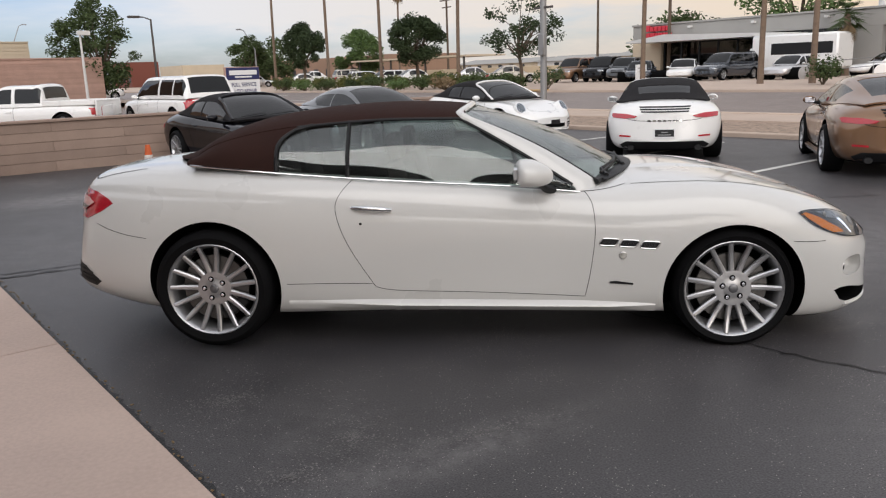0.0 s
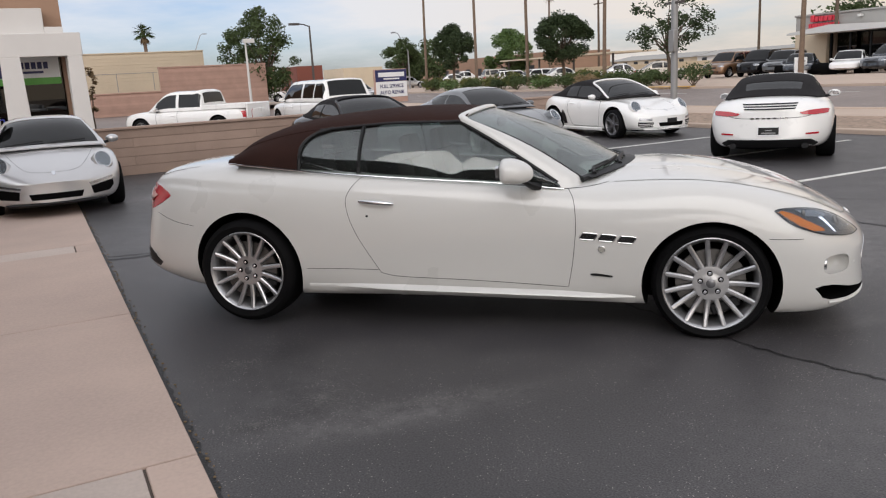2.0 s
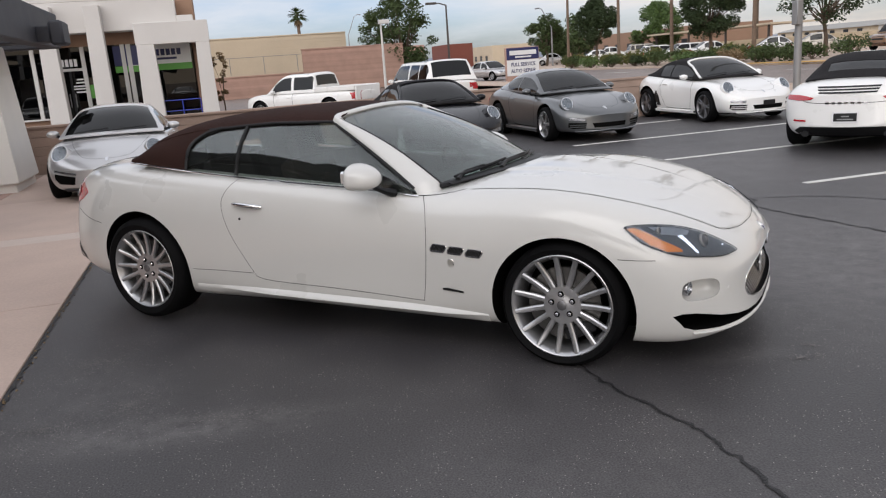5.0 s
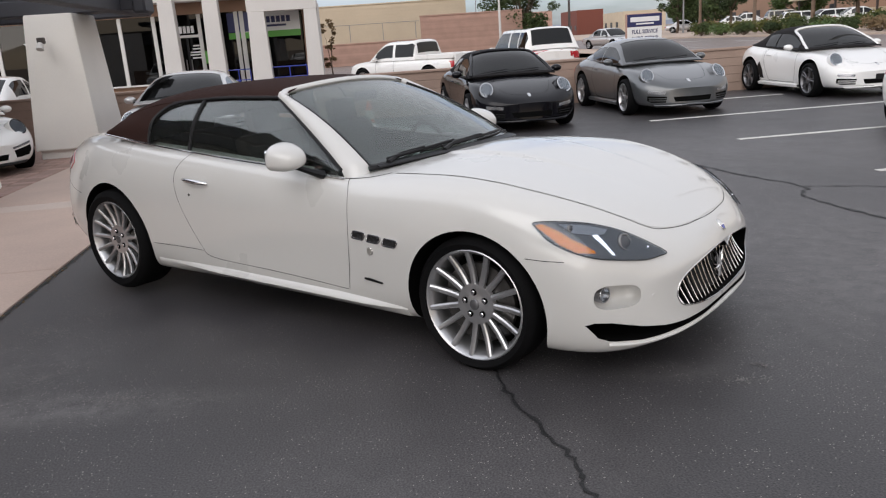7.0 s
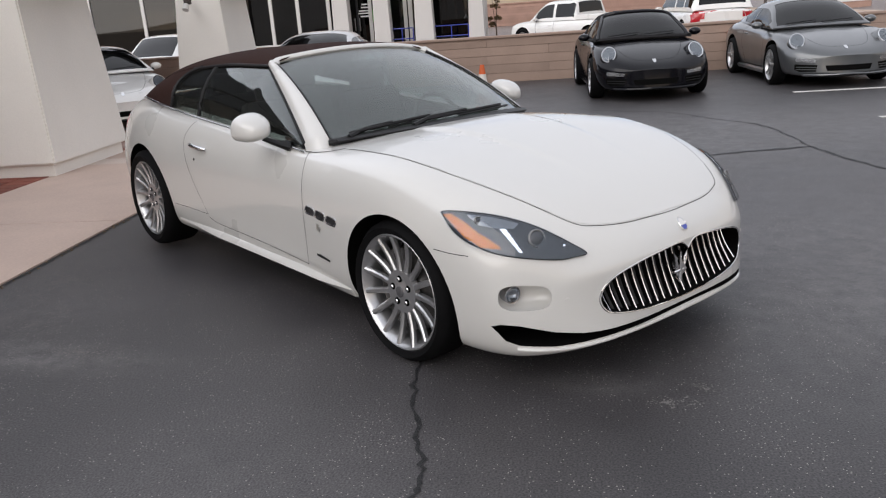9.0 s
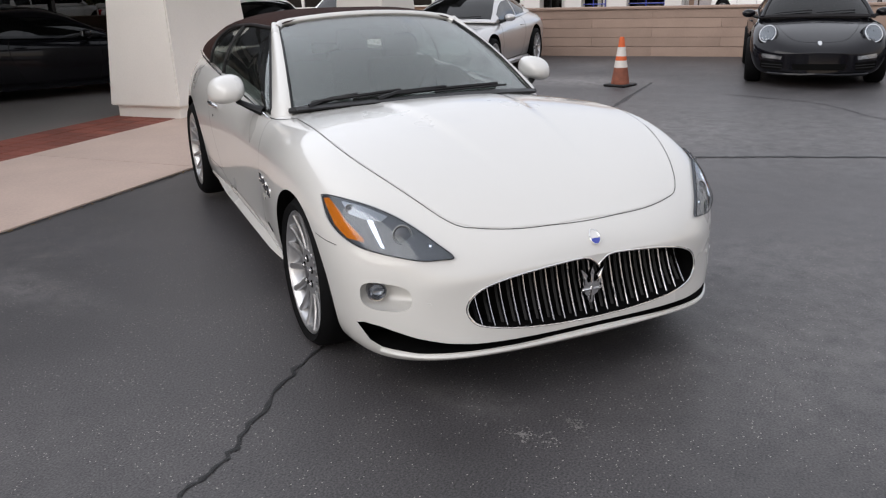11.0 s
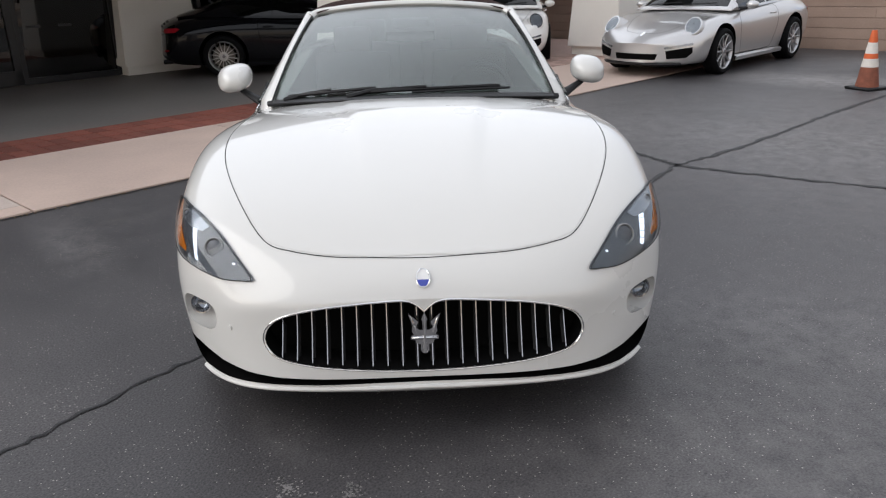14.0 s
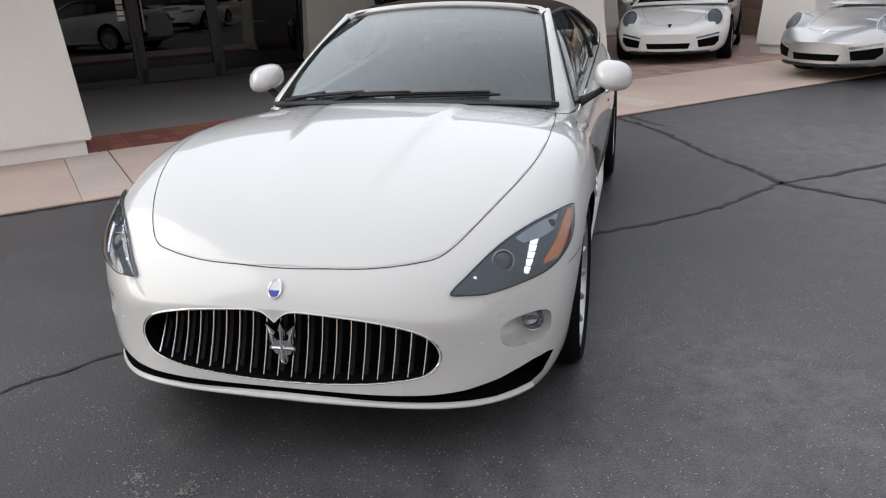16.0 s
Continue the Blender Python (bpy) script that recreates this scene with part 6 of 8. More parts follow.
def sport_car(m, paint, label, soft=None, late=False, rim="five", alloy=None, rear=False, group="parked sports cars", plate=True, dark_lamps=False, guards=False):
    """A rear-engined sports car with round lamps; late: the wider newer shape with slim tail lamps."""
    alloy = alloy or M_ALLOY
    t = thing("sports_car", label, "car", m, group)
    body, T = body_of("body", SPORT, paint, t, [(-1.19, 0.345, 0.395), (1.19, 0.335, 0.385)], (), 2, (-0.95, 0.62, 0.68, 0.34))
    if soft:
        def top(x, v):
            return soft_glaze(x, v)
        greenhouse(t, SOFT, top, soft, "taut canvas soft top", M_GLASSD)
        part("windscreen_frame", tube(smooth_line([shell(x, -0.585, SOFT) for x in (0.84, 0.6, 0.35, 0.1)] + [shell(0.03, v / 10 * 0.57, SOFT) for v in range(-9, 10, 3)] + [shell(x, 0.585, SOFT) for x in (0.1, 0.35, 0.6, 0.84)], 60), 0.026, 8), paint, t)
    else:
        greenhouse(t, COUPE, coupe_glaze, paint, "", M_GLASSD)
    cabin(t, -0.15, 0.34, False)
    bm = bmesh.new()
    box(bm, 0.30, 1.26, 0.18, Matrix.Translation((0.56, 0, 0.80)), 0.05, 2)
    part("dashboard", bm, M_TRIM, t)
    part("cowl", grid_bm([[Vector((0.84 - 0.06 * v * v + d, 0.70 * v, 0.886 + h - 0.02 * v * v)) for v in [k / 6 - 1 for k in range(13)]] for d, h in ((-0.03, 0.010), (0.015, 0.004))], thick=0.008), M_BLACK, t)
    for y0, y1 in ((-0.55, -0.05), (0.0, 0.5)):
        part("wiper", tube([shell(0.80 - 0.05 * k / 4, (y0 + (y1 - y0) * k / 4) * 0.75, COUPE) + Vector((0.01, 0, 0.015)) for k in range(5)], 0.008, 5), M_BLACK, t)
    for s in (-1, 1):
        for g in ([(0.62, 0.865), (0.67, 0.75), (0.66, 0.5), (0.60, 0.26)], [(-0.55, 0.915), (-0.60, 0.80), (-0.58, 0.6), (-0.50, 0.42), (-0.42, 0.27)], [(0.60, 0.26), (0.1, 0.25), (-0.42, 0.265)]):
            part("panel_gap", ribbon(T, g, "y", s, 0.008), M_GAP, body, smooth=0)
        hp = [onto(T, "y", s, (-0.52 + 0.17 * k / 4, 0.775), 0.004 + 0.022 * math.sin(math.pi * k / 4)) for k in range(5)]
        part("door_handle", tube(hp, 0.012, 8), paint, t)
        # head lamp
        d = Vector((0.74, s * 0.15, 0.62))
        c = Vector((1.70, s * 0.655, 0.690))
        q = T.ray_cast(c + d, -d)[0] or c
        f = Matrix.Translation(q + d.normalized() * 0.030) @ d.to_track_quat("Y", "Z").to_matrix().to_4x4() @ Matrix.Diagonal((0.93, 1, 1.22, 1))
        lamp = part("head_lamp", revolve([(0.175, -0.17), (0.146, -0.06), (0.134, -0.012), (0.128, 0.004), (0.118, 0.010), (0.114, 0.004)], 36, "y", m=f, caps=False), paint, t, "round head lamp behind a clear lens")
        part("lamp_ring", revolve([(0.121, 0.006), (0.118, 0.015), (0.108, 0.015), (0.098, 0.000)], 36, "y", m=f, caps=False), M_CHROME if not dark_lamps else M_BLACK, lamp)
        part("reflector", revolve([(0.113, 0.008), (0.104, -0.020), (0.080, -0.042), (0.045, -0.052), (0.0, -0.054)], 36, "y", m=f), M_LAMPDK if dark_lamps else M_REFL, lamp)
        for cx, cy, r in ((0.0, 0.030, 0.048), (0.0, -0.060, 0.026)):
            g = f @ Matrix.Translation((cx, 0, cy))
            part("projector", revolve([(r, -0.05), (r, -0.002), (r * 0.84, 0.006), (r * 0.66, -0.004)], 20, "y", m=g, caps=False), M_CHROME, lamp)
            part("projector_glass", revolve([(r * 0.72, -0.006), (r * 0.4, 0.006), (0.0, 0.010)], 20, "y", m=g), M_LAMPDK, lamp)
        part("lens", revolve([(0.112, 0.012), (0.095, 0.024), (0.060, 0.034), (0.0, 0.038)], 36, "y", m=f), M_LENS, lamp).visible_shadow = False
        # front bumper openings and lamps
        if late:
            part("side_intake", drape(T, [(s * 0.44, 0.385), (s * 0.74, 0.435), (s * 0.745, 0.36), (s * 0.68, 0.29), (s * 0.46, 0.275)], "x", 1, 0.004, 0.03, 0.004), M_WELL, t)
            part("indicator", drape(T, [(s * 0.42, 0.435), (s * 0.74, 0.492), (s * 0.745, 0.462), (s * 0.43, 0.408)], "x", 1, 0.006, 0.03, 0.006), M_LAMPIN, t, "slim day-running lamp bar")
        else:
            part("side_intake", drape(T, [(s * 0.44, 0.355), (s * 0.72, 0.37), (s * 0.72, 0.29), (s * 0.66, 0.255), (s * 0.46, 0.255)], "x", 1, 0.004, 0.03, 0.004), M_WELL, t)
            for z in (0.285, 0.32):
                part("intake_slat", drape(T, [(s * 0.45, z + 0.007), (s * 0.70, z + 0.012), (s * 0.70, z), (s * 0.45, z - 0.005)], "x", 1, 0.010, 0.04, 0.006), paint if paint is not M_PK else M_BLACK, t)
            part("indicator", drape(T, [(s * 0.46, 0.435), (s * 0.70, 0.462), (s * 0.715, 0.43), (s * 0.70, 0.405), (s * 0.47, 0.392)], "x", 1, 0.006, 0.03, 0.006), M_LAMPIN, t, "clear front indicator bar")
        # tail lamps
        if late:
            tl = [(s * 0.42, 0.765), (s * 0.60, 0.795), (s * 0.80, 0.800), (s * 0.83, 0.785), (s * 0.81, 0.735), (s * 0.62, 0.722), (s * 0.46, 0.735)]
        else:
            tl = [(s * 0.50, 0.80), (s * 0.70, 0.80), (s * 0.82, 0.77), (s * 0.84, 0.70), (s * 0.70, 0.67), (s * 0.55, 0.69)]
        part("tail_lamp", drape(T, tl, "x", -1, 0.006, 0.03, 0.008), M_RED, t, "slim red tail lamp")
        part("rear_reflector", drape(T, [(s * 0.52, 0.455), (s * 0.70, 0.462), (s * 0.70, 0.435), (s * 0.52, 0.43)], "x", -1, 0.005, 0.03, 0.004), M_RED, t)
        part("exhaust_pipe", tube([(-2.05, s * 0.52, 0.265), (-2.20, s * 0.52, 0.262)], 0.052, 14, flat=0.75), M_BLACK, t)
        part("side_sill", grid_bm([[Vector((x, s * 0.855, 0.24)), Vector((x, s * 0.905, 0.215)), Vector((x, s * 0.89, 0.165)), Vector((x, s * 0.82, 0.155))] for x in [-0.80 + 1.60 * k / 10 for k in range(11)]], thick=0.01), paint, t)
    part("centre_intake", drape(T, [(-0.34, 0.345), (0.34, 0.345), (0.31, 0.262), (-0.31, 0.262)], "x", 1, 0.004, 0.04, 0.004), M_WELL, t)
    part("front_lip", drape(T, [(-0.62, 0.225), (0.62, 0.225), (0.58, 0.20), (-0.58, 0.20)], "x", 1, 0.012, 0.05, 0.02), M_BLACK if late else paint, t)
    part("hood_badge", drape(T, [(-0.026, 0.62), (0.026, 0.62), (0.022, 0.585), (0, 0.57), (-0.022, 0.585)], "x", 1, 0.004, 0.02, 0.003), M_CHROME, t)
    part("hood_gap", ribbon(T, [(0.80, -0.60), (1.2, -0.54), (1.6, -0.44), (1.86, -0.30), (1.93, 0), (1.86, 0.30), (1.6, 0.44), (1.2, 0.54), (0.80, 0.60)], "z", 1, 0.0045), M_GAP, body, smooth=0)
    part("rear_valance", drape(T, [(-0.60, 0.36), (0.60, 0.36), (0.70, 0.30), (0.62, 0.235), (-0.62, 0.235), (-0.70, 0.30)], "x", -1, 0.006, 0.05, 0.01), M_BLACK, t)
    part("deck_gap", ribbon(T, [(-0.66, 0.79), (-0.5, 0.70), (0, 0.685), (0.5, 0.70), (0.66, 0.79)], "x", -1, 0.008), M_GAP, body, smooth=0)
    if rear:
        for k in range(3):
            part("vent_slat", drape(T, [(-0.40 + 0.015 * k, 0.905 - 0.036 * k), (0.40 - 0.015 * k, 0.905 - 0.036 * k), (0.39 - 0.015 * k, 0.888 - 0.036 * k), (-0.39 + 0.015 * k, 0.888 - 0.036 * k)], "x", -1, 0.006, 0.05, 0.004), M_BLACK, t)
        for k in range(7):
            y = -0.24 + 0.08 * k
            part("letter_bar", drape(T, [(y - 0.025, 0.70), (y + 0.025, 0.70), (y + 0.025, 0.675), (y - 0.025, 0.675)], "x", -1, 0.004, 0.03, 0.003), M_CHROME, t)
        pl = part("number_plate", drape(T, [(-0.165, 0.565), (0.165, 0.565), (0.165, 0.415), (-0.165, 0.415)], "x", -1, 0.012, 0.06, 0.006), M_SIGNW, t, "dark dealer plate in a white frame")
        part("plate_field", drape(T, [(-0.145, 0.548), (0.145, 0.548), (0.145, 0.438), (-0.145, 0.438)], "x", -1, 0.016, 0.06, 0.004), M_BLACK, pl)
        for z, w in ((0.505, 0.05), (0.465, 0.10)):
            part("plate_bar", drape(T, [(-w, z + 0.008), (w, z + 0.008), (w, z - 0.008), (-w, z - 0.008)], "x", -1, 0.019, 0.06, 0.003), M_STEEL, pl)
    if guards:
        for s in (-1, 1):
            part("stone_guard", drape(T, [(-0.62, 0.30), (-0.80, 0.30), (-0.83, 0.42), (-0.84, 0.55), (-0.76, 0.64), (-0.66, 0.50)], "y", s, 0.004, 0.04, 0.004), M_BLACK, t, "black stone guard")
        part("plate_holder", drape(T, [(-0.13, 0.43), (0.13, 0.43), (0.13, 0.33), (-0.13, 0.33)], "x", 1, 0.016, 0.05, 0.014), M_BLACK, t)
    mirror_pair(t, 0.46, 0.92, 0.935, paint)
    for x, r, w in ((1.19, 0.325, 0.22), (-1.19, 0.335, 0.27)):
        for s in (-1, 1):
            wheel(t, x, s * (0.80 if x > 0 else 0.805), r, w, 0.245, rim, alloy, False)
    return t


M_REFL = mat("bright_reflector", (0.36, 0.36, 0.36), 0.22, metal=0.9, var=0.08, scale=30)
M_PK = mat("black_paint", (0.005, 0.005, 0.007), 0.12, coat=0.1, spec=0.25, var=0.1, scale=3)
M_PG = mat("graphite_paint", (0.115, 0.12, 0.125), 0.32, metal=0.6, coat=1.0, var=0.08, scale=3, fine=400)
M_PW = mat("white_paint", (0.80, 0.79, 0.77), 0.3, coat=1.0, var=0.02, scale=3)
M_PS = mat("silver_paint", (0.60, 0.59, 0.59), 0.32, metal=0.65, coat=1.0, var=0.04, scale=3, fine=400)
M_PBZ = mat("bronze_paint", (0.23, 0.125, 0.065), 0.32, metal=0.6, coat=1.0, var=0.08, scale=3, fine=400)
M_PBG = mat("beige_paint", (0.46, 0.42, 0.36), 0.3, metal=0.3, coat=0.8, var=0.05)
M_PDB = mat("dark_blue_paint", (0.025, 0.03, 0.04), 0.25, coat=1.0, var=0.1)
M_PR = mat("maroon_paint", (0.16, 0.03, 0.03), 0.3, coat=0.8, var=0.1)


def car_m(x, y, heading):
    return pose(x, y, 0, 0, 0, heading)


sport_car(car_m(-4.22, 8.98, -46), M_PK, "black convertible sports car with black canvas top beside a block wall", M_SOFTK, rim="ten")
sport_car(car_m(-2.35, 11.35, -47), M_PG, "graphite grey coupe sports car with silver five-spoke wheels", None, rim="five")
sport_car(car_m(0.25, 14.35, -50), M_PW, "white convertible sports car with black canvas top and dark split-spoke wheels", M_SOFTK, rim="split", alloy=M_DALLOY, guards=True)
sport_car(car_m(3.35, 9.75, 79), M_PW, "white convertible sports car with black top, tail towards the lot", M_SOFTK, True, "five", rear=True)
sport_car(car_m(6.05, 7.2, 76), M_PBZ, "bronze coupe sports car with slim red tail lamps", None, True, "ten", rear=True)
sport_car(car_m(-8.05, 4.95, -48), M_PS, "silver coupe sports car parked against the tapered pillar", None, True, "ten")
sport_car(car_m(-10.75, 1.95, -9), M_PW, "white coupe sports car parked between the canopy pillars", None, True, "ten", dark_lamps=True)
sport_car(lot_m(-4.21, 6.0, 0.014, 145), M_PK, "black coupe sports car in the shade of the canopy", None, True, "many", rear=True)


# plain road cars: boxy body with a greenhouse
def road_stations(L, W, H, hood, kind):
    f, r = L / 2, -L / 2
    w = W / 2
    def sec(zb, k, top, crown=0.02):
        return [(0, zb), (w * 0.72 * k, zb), (w * 0.93 * k, zb + 0.06), (w * 0.99 * k, top * 0.55), (w * k, top * 0.80), (w * 0.95 * k, top * 0.97), (w * 0.7 * k, top), (0, top + crown)]
    belt = H * 0.60
    st = [(r, 0.10, 0.0, sec(0.42, 0.86, belt * 0.92)), (r + 0.10, 0.06, 0.0, sec(0.30, 0.96, belt)), (r + 0.7, 0, 0, sec(0.24, 1.0, belt))]
    st += [(x, 0, 0, sec(0.22, 1.0, belt)) for x in (r + 1.5, 0.0)]
    hz = belt * hood
    st += [(f - 1.45, 0, 0, sec(0.22, 1.0, belt)), (f - 1.15, 0, 0, sec(0.22, 1.0, hz)), (f - 0.6, -0.04, 0, sec(0.24, 0.98, hz * 0.97)), (f - 0.12, -0.12, -0.05, sec(0.28, 0.93, hz * 0.88)), (f, -0.20, -0.05, sec(0.40, 0.80, hz * 0.74))]
    return st, belt


def road_car(m, paint, label, kind="suv", L=4.7, W=1.88, H=1.72, group="cars across the street", name=None, category="car", rim="five"):
    t = thing(name or {"suv": "suv_car", "sedan": "sedan_car", "pickup": "pickup_truck", "van": "van"}[kind], label, category, m, group)
    hood = {"suv": 0.97, "sedan": 0.93, "pickup": 1.0, "van": 0.98}[kind]
    st, belt = road_stations(L, W, H, hood, kind)
    r = 0.36 if kind in ("suv", "pickup") else 0.32
    xf, xr = L / 2 - 0.92, -L / 2 + (1.15 if kind == "pickup" else 0.98)
    body, T = body_of("body", st, paint, t, [(xr, r, r + 0.06), (xf, r, r + 0.06)], (), 1)
    w = W / 2
    hb, zt = belt - 0.03, H
    xa = L / 2 - 1.25
    back = {"suv": -L / 2 + 0.12, "sedan": -L / 2 + 0.75, "pickup": -L / 2 + 1.75, "van": -L / 2 + 0.08}[kind]
    slope = {"suv": 0.30, "sedan": 0.85, "pickup": 0.12, "van": 0.1}[kind]
    front = 0.75 if kind != "van" else 0.6
    tab = [(xa, hb + 0.03, w * 0.86, hb + 0.02, w * 0.92, hb), (xa - front * 0.5, (hb + zt) / 2 + 0.04, w * 0.82, (hb + zt) / 2, w * 0.93, hb), (xa - front, zt - 0.03, w * 0.74, zt - 0.09, w * 0.93, hb), (xa - front - 0.4, zt, w * 0.74, zt - 0.05, w * 0.93, hb),
           (back + slope + 0.3, zt - 0.01, w * 0.74, zt - 0.06, w * 0.93, hb), (back + slope, zt - 0.05, w * 0.72, zt - 0.11, w * 0.93, hb), (back, hb + 0.04, w * 0.80, hb + 0.02, w * 0.90, hb)]

    def glaze(x, v):
        a = abs(v)
        if xa - front + 0.04 < x < xa - 0.06 and a < 0.55:
            return "w"
        if back + 0.05 < x < back + slope - 0.02 and a < 0.53:
            return "r"
        if 0.66 < a < 0.95:
            mid = (xa - front + back + slope) / 2
            hi = xa - front * (0.25 + 0.9 * (0.95 - a))
            lo = back + slope * (0.5 if kind != "sedan" else 0.75) + 0.06
            for c in (mid + 0.22, mid - 0.75 if kind != "pickup" else -9):
                if abs(x - c) < 0.05:
                    return None
            if kind == "van" and x < mid + 0.2:
                return None
            if lo < x < hi:
                return "s"
        return None
    greenhouse(t, tab, glaze, paint, "", M_GLASSD, 60, 14)
    if kind == "pickup":
        part("bed_floor", bx(-L / 2 + 0.08, back - 0.05, -w * 0.80, w * 0.80, belt - 0.02, belt + 0.045), M_BLACK, t)
        for s in (-1, 1):
            part("bed_rail", bx(-L / 2 + 0.06, back + 0.05, s * w * 0.88 - 0.05, s * w * 0.88 + 0.05, belt - 0.03, belt + 0.14, 0.02), paint, t)
        part("tailgate", bx(-L / 2 + 0.03, -L / 2 + 0.10, -w * 0.86, w * 0.86, belt - 0.4, belt + 0.13, 0.02), paint, t)
    hz = belt * hood
    for s in (-1, 1):
        part("head_lamp", drape(T, [(s * w * 0.48, hz * 0.83), (s * w * 0.84, hz * 0.88), (s * w * 0.88, hz * 0.72), (s * w * 0.52, hz * 0.70)], "x", 1, 0.006, 0.08, 0.01), M_LAMPIN, t)
        part("tail_lamp", drape(T, [(s * w * 0.62, belt * 0.88), (s * w * 0.92, belt * 0.88), (s * w * 0.92, belt * 0.66), (s * w * 0.70, belt * 0.68)], "x", -1, 0.006, 0.08, 0.012), M_RED, t)
        if kind == "pickup":
            part("tail_lamp", drape(T, [(-L / 2 + 0.04, belt * 0.93), (-L / 2 + 0.13, belt * 0.93), (-L / 2 + 0.12, belt * 0.62), (-L / 2 + 0.04, belt * 0.62)], "y", s, 0.006, 0.08, 0.012), M_RED, t)
        else:
            part("tail_lamp", drape(T, [(-L / 2 + 0.05, belt * 0.95), (-L / 2 + 0.24, belt * 0.95), (-L / 2 + 0.16, belt * 0.74), (-L / 2 + 0.05, belt * 0.74)], "y", s, 0.006, 0.08, 0.012), M_RED, t)
        for x in ((xa - 0.35), (xa - front + back + slope) / 2 + 0.22):
            part("panel_gap", ribbon(T, [(x, belt * 0.96), (x, belt * 0.6), (x - 0.02, 0.34)], "y", s, 0.012), M_GAP, body, smooth=0)
        part("door_handle", bx(xa - 1.15, xa - 0.98, s * w - 0.02, s * w + 0.02, belt * 0.80, belt * 0.83, 0.008), paint, t)
    part("grille", drape(T, [(-w * 0.44, hz * 0.82), (w * 0.44, hz * 0.82), (w * 0.40, hz * 0.62), (-w * 0.40, hz * 0.62)], "x", 1, 0.005, 0.1, 0.01), M_BLACK, t)
    part("lower_intake", drape(T, [(-w * 0.60, hz * 0.45), (w * 0.60, hz * 0.45), (w * 0.56, hz * 0.36), (-w * 0.56, hz * 0.36)], "x", 1, 0.005, 0.1, 0.01), M_BLACK, t)
    part("rear_bumper", drape(T, [(-w * 0.80, 0.52), (w * 0.80, 0.52), (w * 0.80, 0.42), (-w * 0.80, 0.42)], "x", -1, 0.03, 0.12, 0.03), M_BLACK if kind != "sedan" else paint, t)
    part("number_plate", drape(T, [(-0.16, 0.72), (0.16, 0.72), (0.16, 0.62), (-0.16, 0.62)], "x", -1, 0.012, 0.1, 0.006), M_SIGNW, t)
    mirror_pair(t, xa - 0.45, w + 0.08, hb + 0.08, paint, 0.10)
    for x in (xf, xr):
        for s in (-1, 1):
            wheel(t, x, s * (w - 0.13), r, 0.23, r * 0.68, rim, M_ALLOY, False)
    return t


NEIGH = "cars in the neighbouring yard"
road_car(lot_m(-24.2, -4.9, -0.05, -133), M_PW, "white crew-cab pickup truck beyond the block wall", "pickup", 5.25, 1.9, 1.64, NEIGH)
road_car(lot_m(-21.8, -8.85, 0.0, 186), M_PW, "white sport utility car seen from behind the wall", "suv", 5.1, 2.0, 1.72, NEIGH)
road_car(lot_m(-16.5, 6.9, -0.05, 178), M_PW, "white hatchback parked under the shop windows", "sedan", 4.4, 1.8, 1.45, NEIGH)
FAR = [
    (-28.7, -36.5, -80, M_PBZ, "suv", 4.8, 1.95, 1.85, "bronze off-road car at the limousine yard"), (-26.9, -37, -75, M_PK, "suv", 4.4, 1.9, 1.85, "black off-road car at the limousine yard"), (-25.0, -36.8, -70, M_PG, "suv", 4.7, 1.9, 1.70, "grey crossover car at the limousine yard"),
    (-23.5, -36.2, -60, M_PDB, "sedan", 4.7, 1.85, 1.42, "dark sedan at the limousine yard"), (-20.8, -36.4, -65, M_PW, "sedan", 4.7, 1.83, 1.43, "white sedan at the limousine yard"), (-20.2, -40.0, -70, M_PW, "suv", 4.6, 1.88, 1.66, "white crossover car at the limousine yard"),
    (-18.4, -36.6, -95, M_PDB, "suv", 5.0, 1.98, 1.72, "dark blue large crossover car at the limousine yard"), (-14.6, -36.2, -95, M_PS, "sedan", 4.5, 1.78, 1.42, "silver compact sedan at the limousine yard"), (-11.0, -38.5, -130, M_PW, "sedan", 4.8, 1.85, 1.42, "white sedan by the corner palms"),
]
for u, n, h, p, k, L, W, Hh, lab in FAR:
    u, n = 4.85 + 1.25 * (u - 4.85), 0.98 + 1.25 * (n - 0.98)
    road_car(lot_m(u, n, far_z(n) + 0.05, h), p, lab, k, L, W, Hh, "limousine yard cars")
rng = random.Random(5)
for k in range(9):
    n = -42 - rng.uniform(0, 5)
    road_car(lot_m(-44 - k * 5.2 + rng.uniform(-1, 1), n, 0.41, rng.choice((60, 75, -105, -95))), rng.choice((M_PW, M_PW, M_PS, M_PG, M_PR, M_PDB, M_PBG)), "parked car in the shopping yard across the street", rng.choice(("suv", "sedan", "sedan")), 4.6, 1.85, rng.choice((1.45, 1.7)), "shopping yard cars")
for u, n, h, p, k, Hh in ((-52, -22, 20, M_PS, "sedan", 1.45), (-66, -16, 90, M_PG, "sedan", 1.45), (-72, -20, 80, M_PW, "suv", 1.75)):
    road_car(lot_m(u, n, 0.0 if n > -19 else far_z(n), h), p, "parked car in the yard by the repair sign", k, 4.7, 1.86, Hh, "repair yard cars")


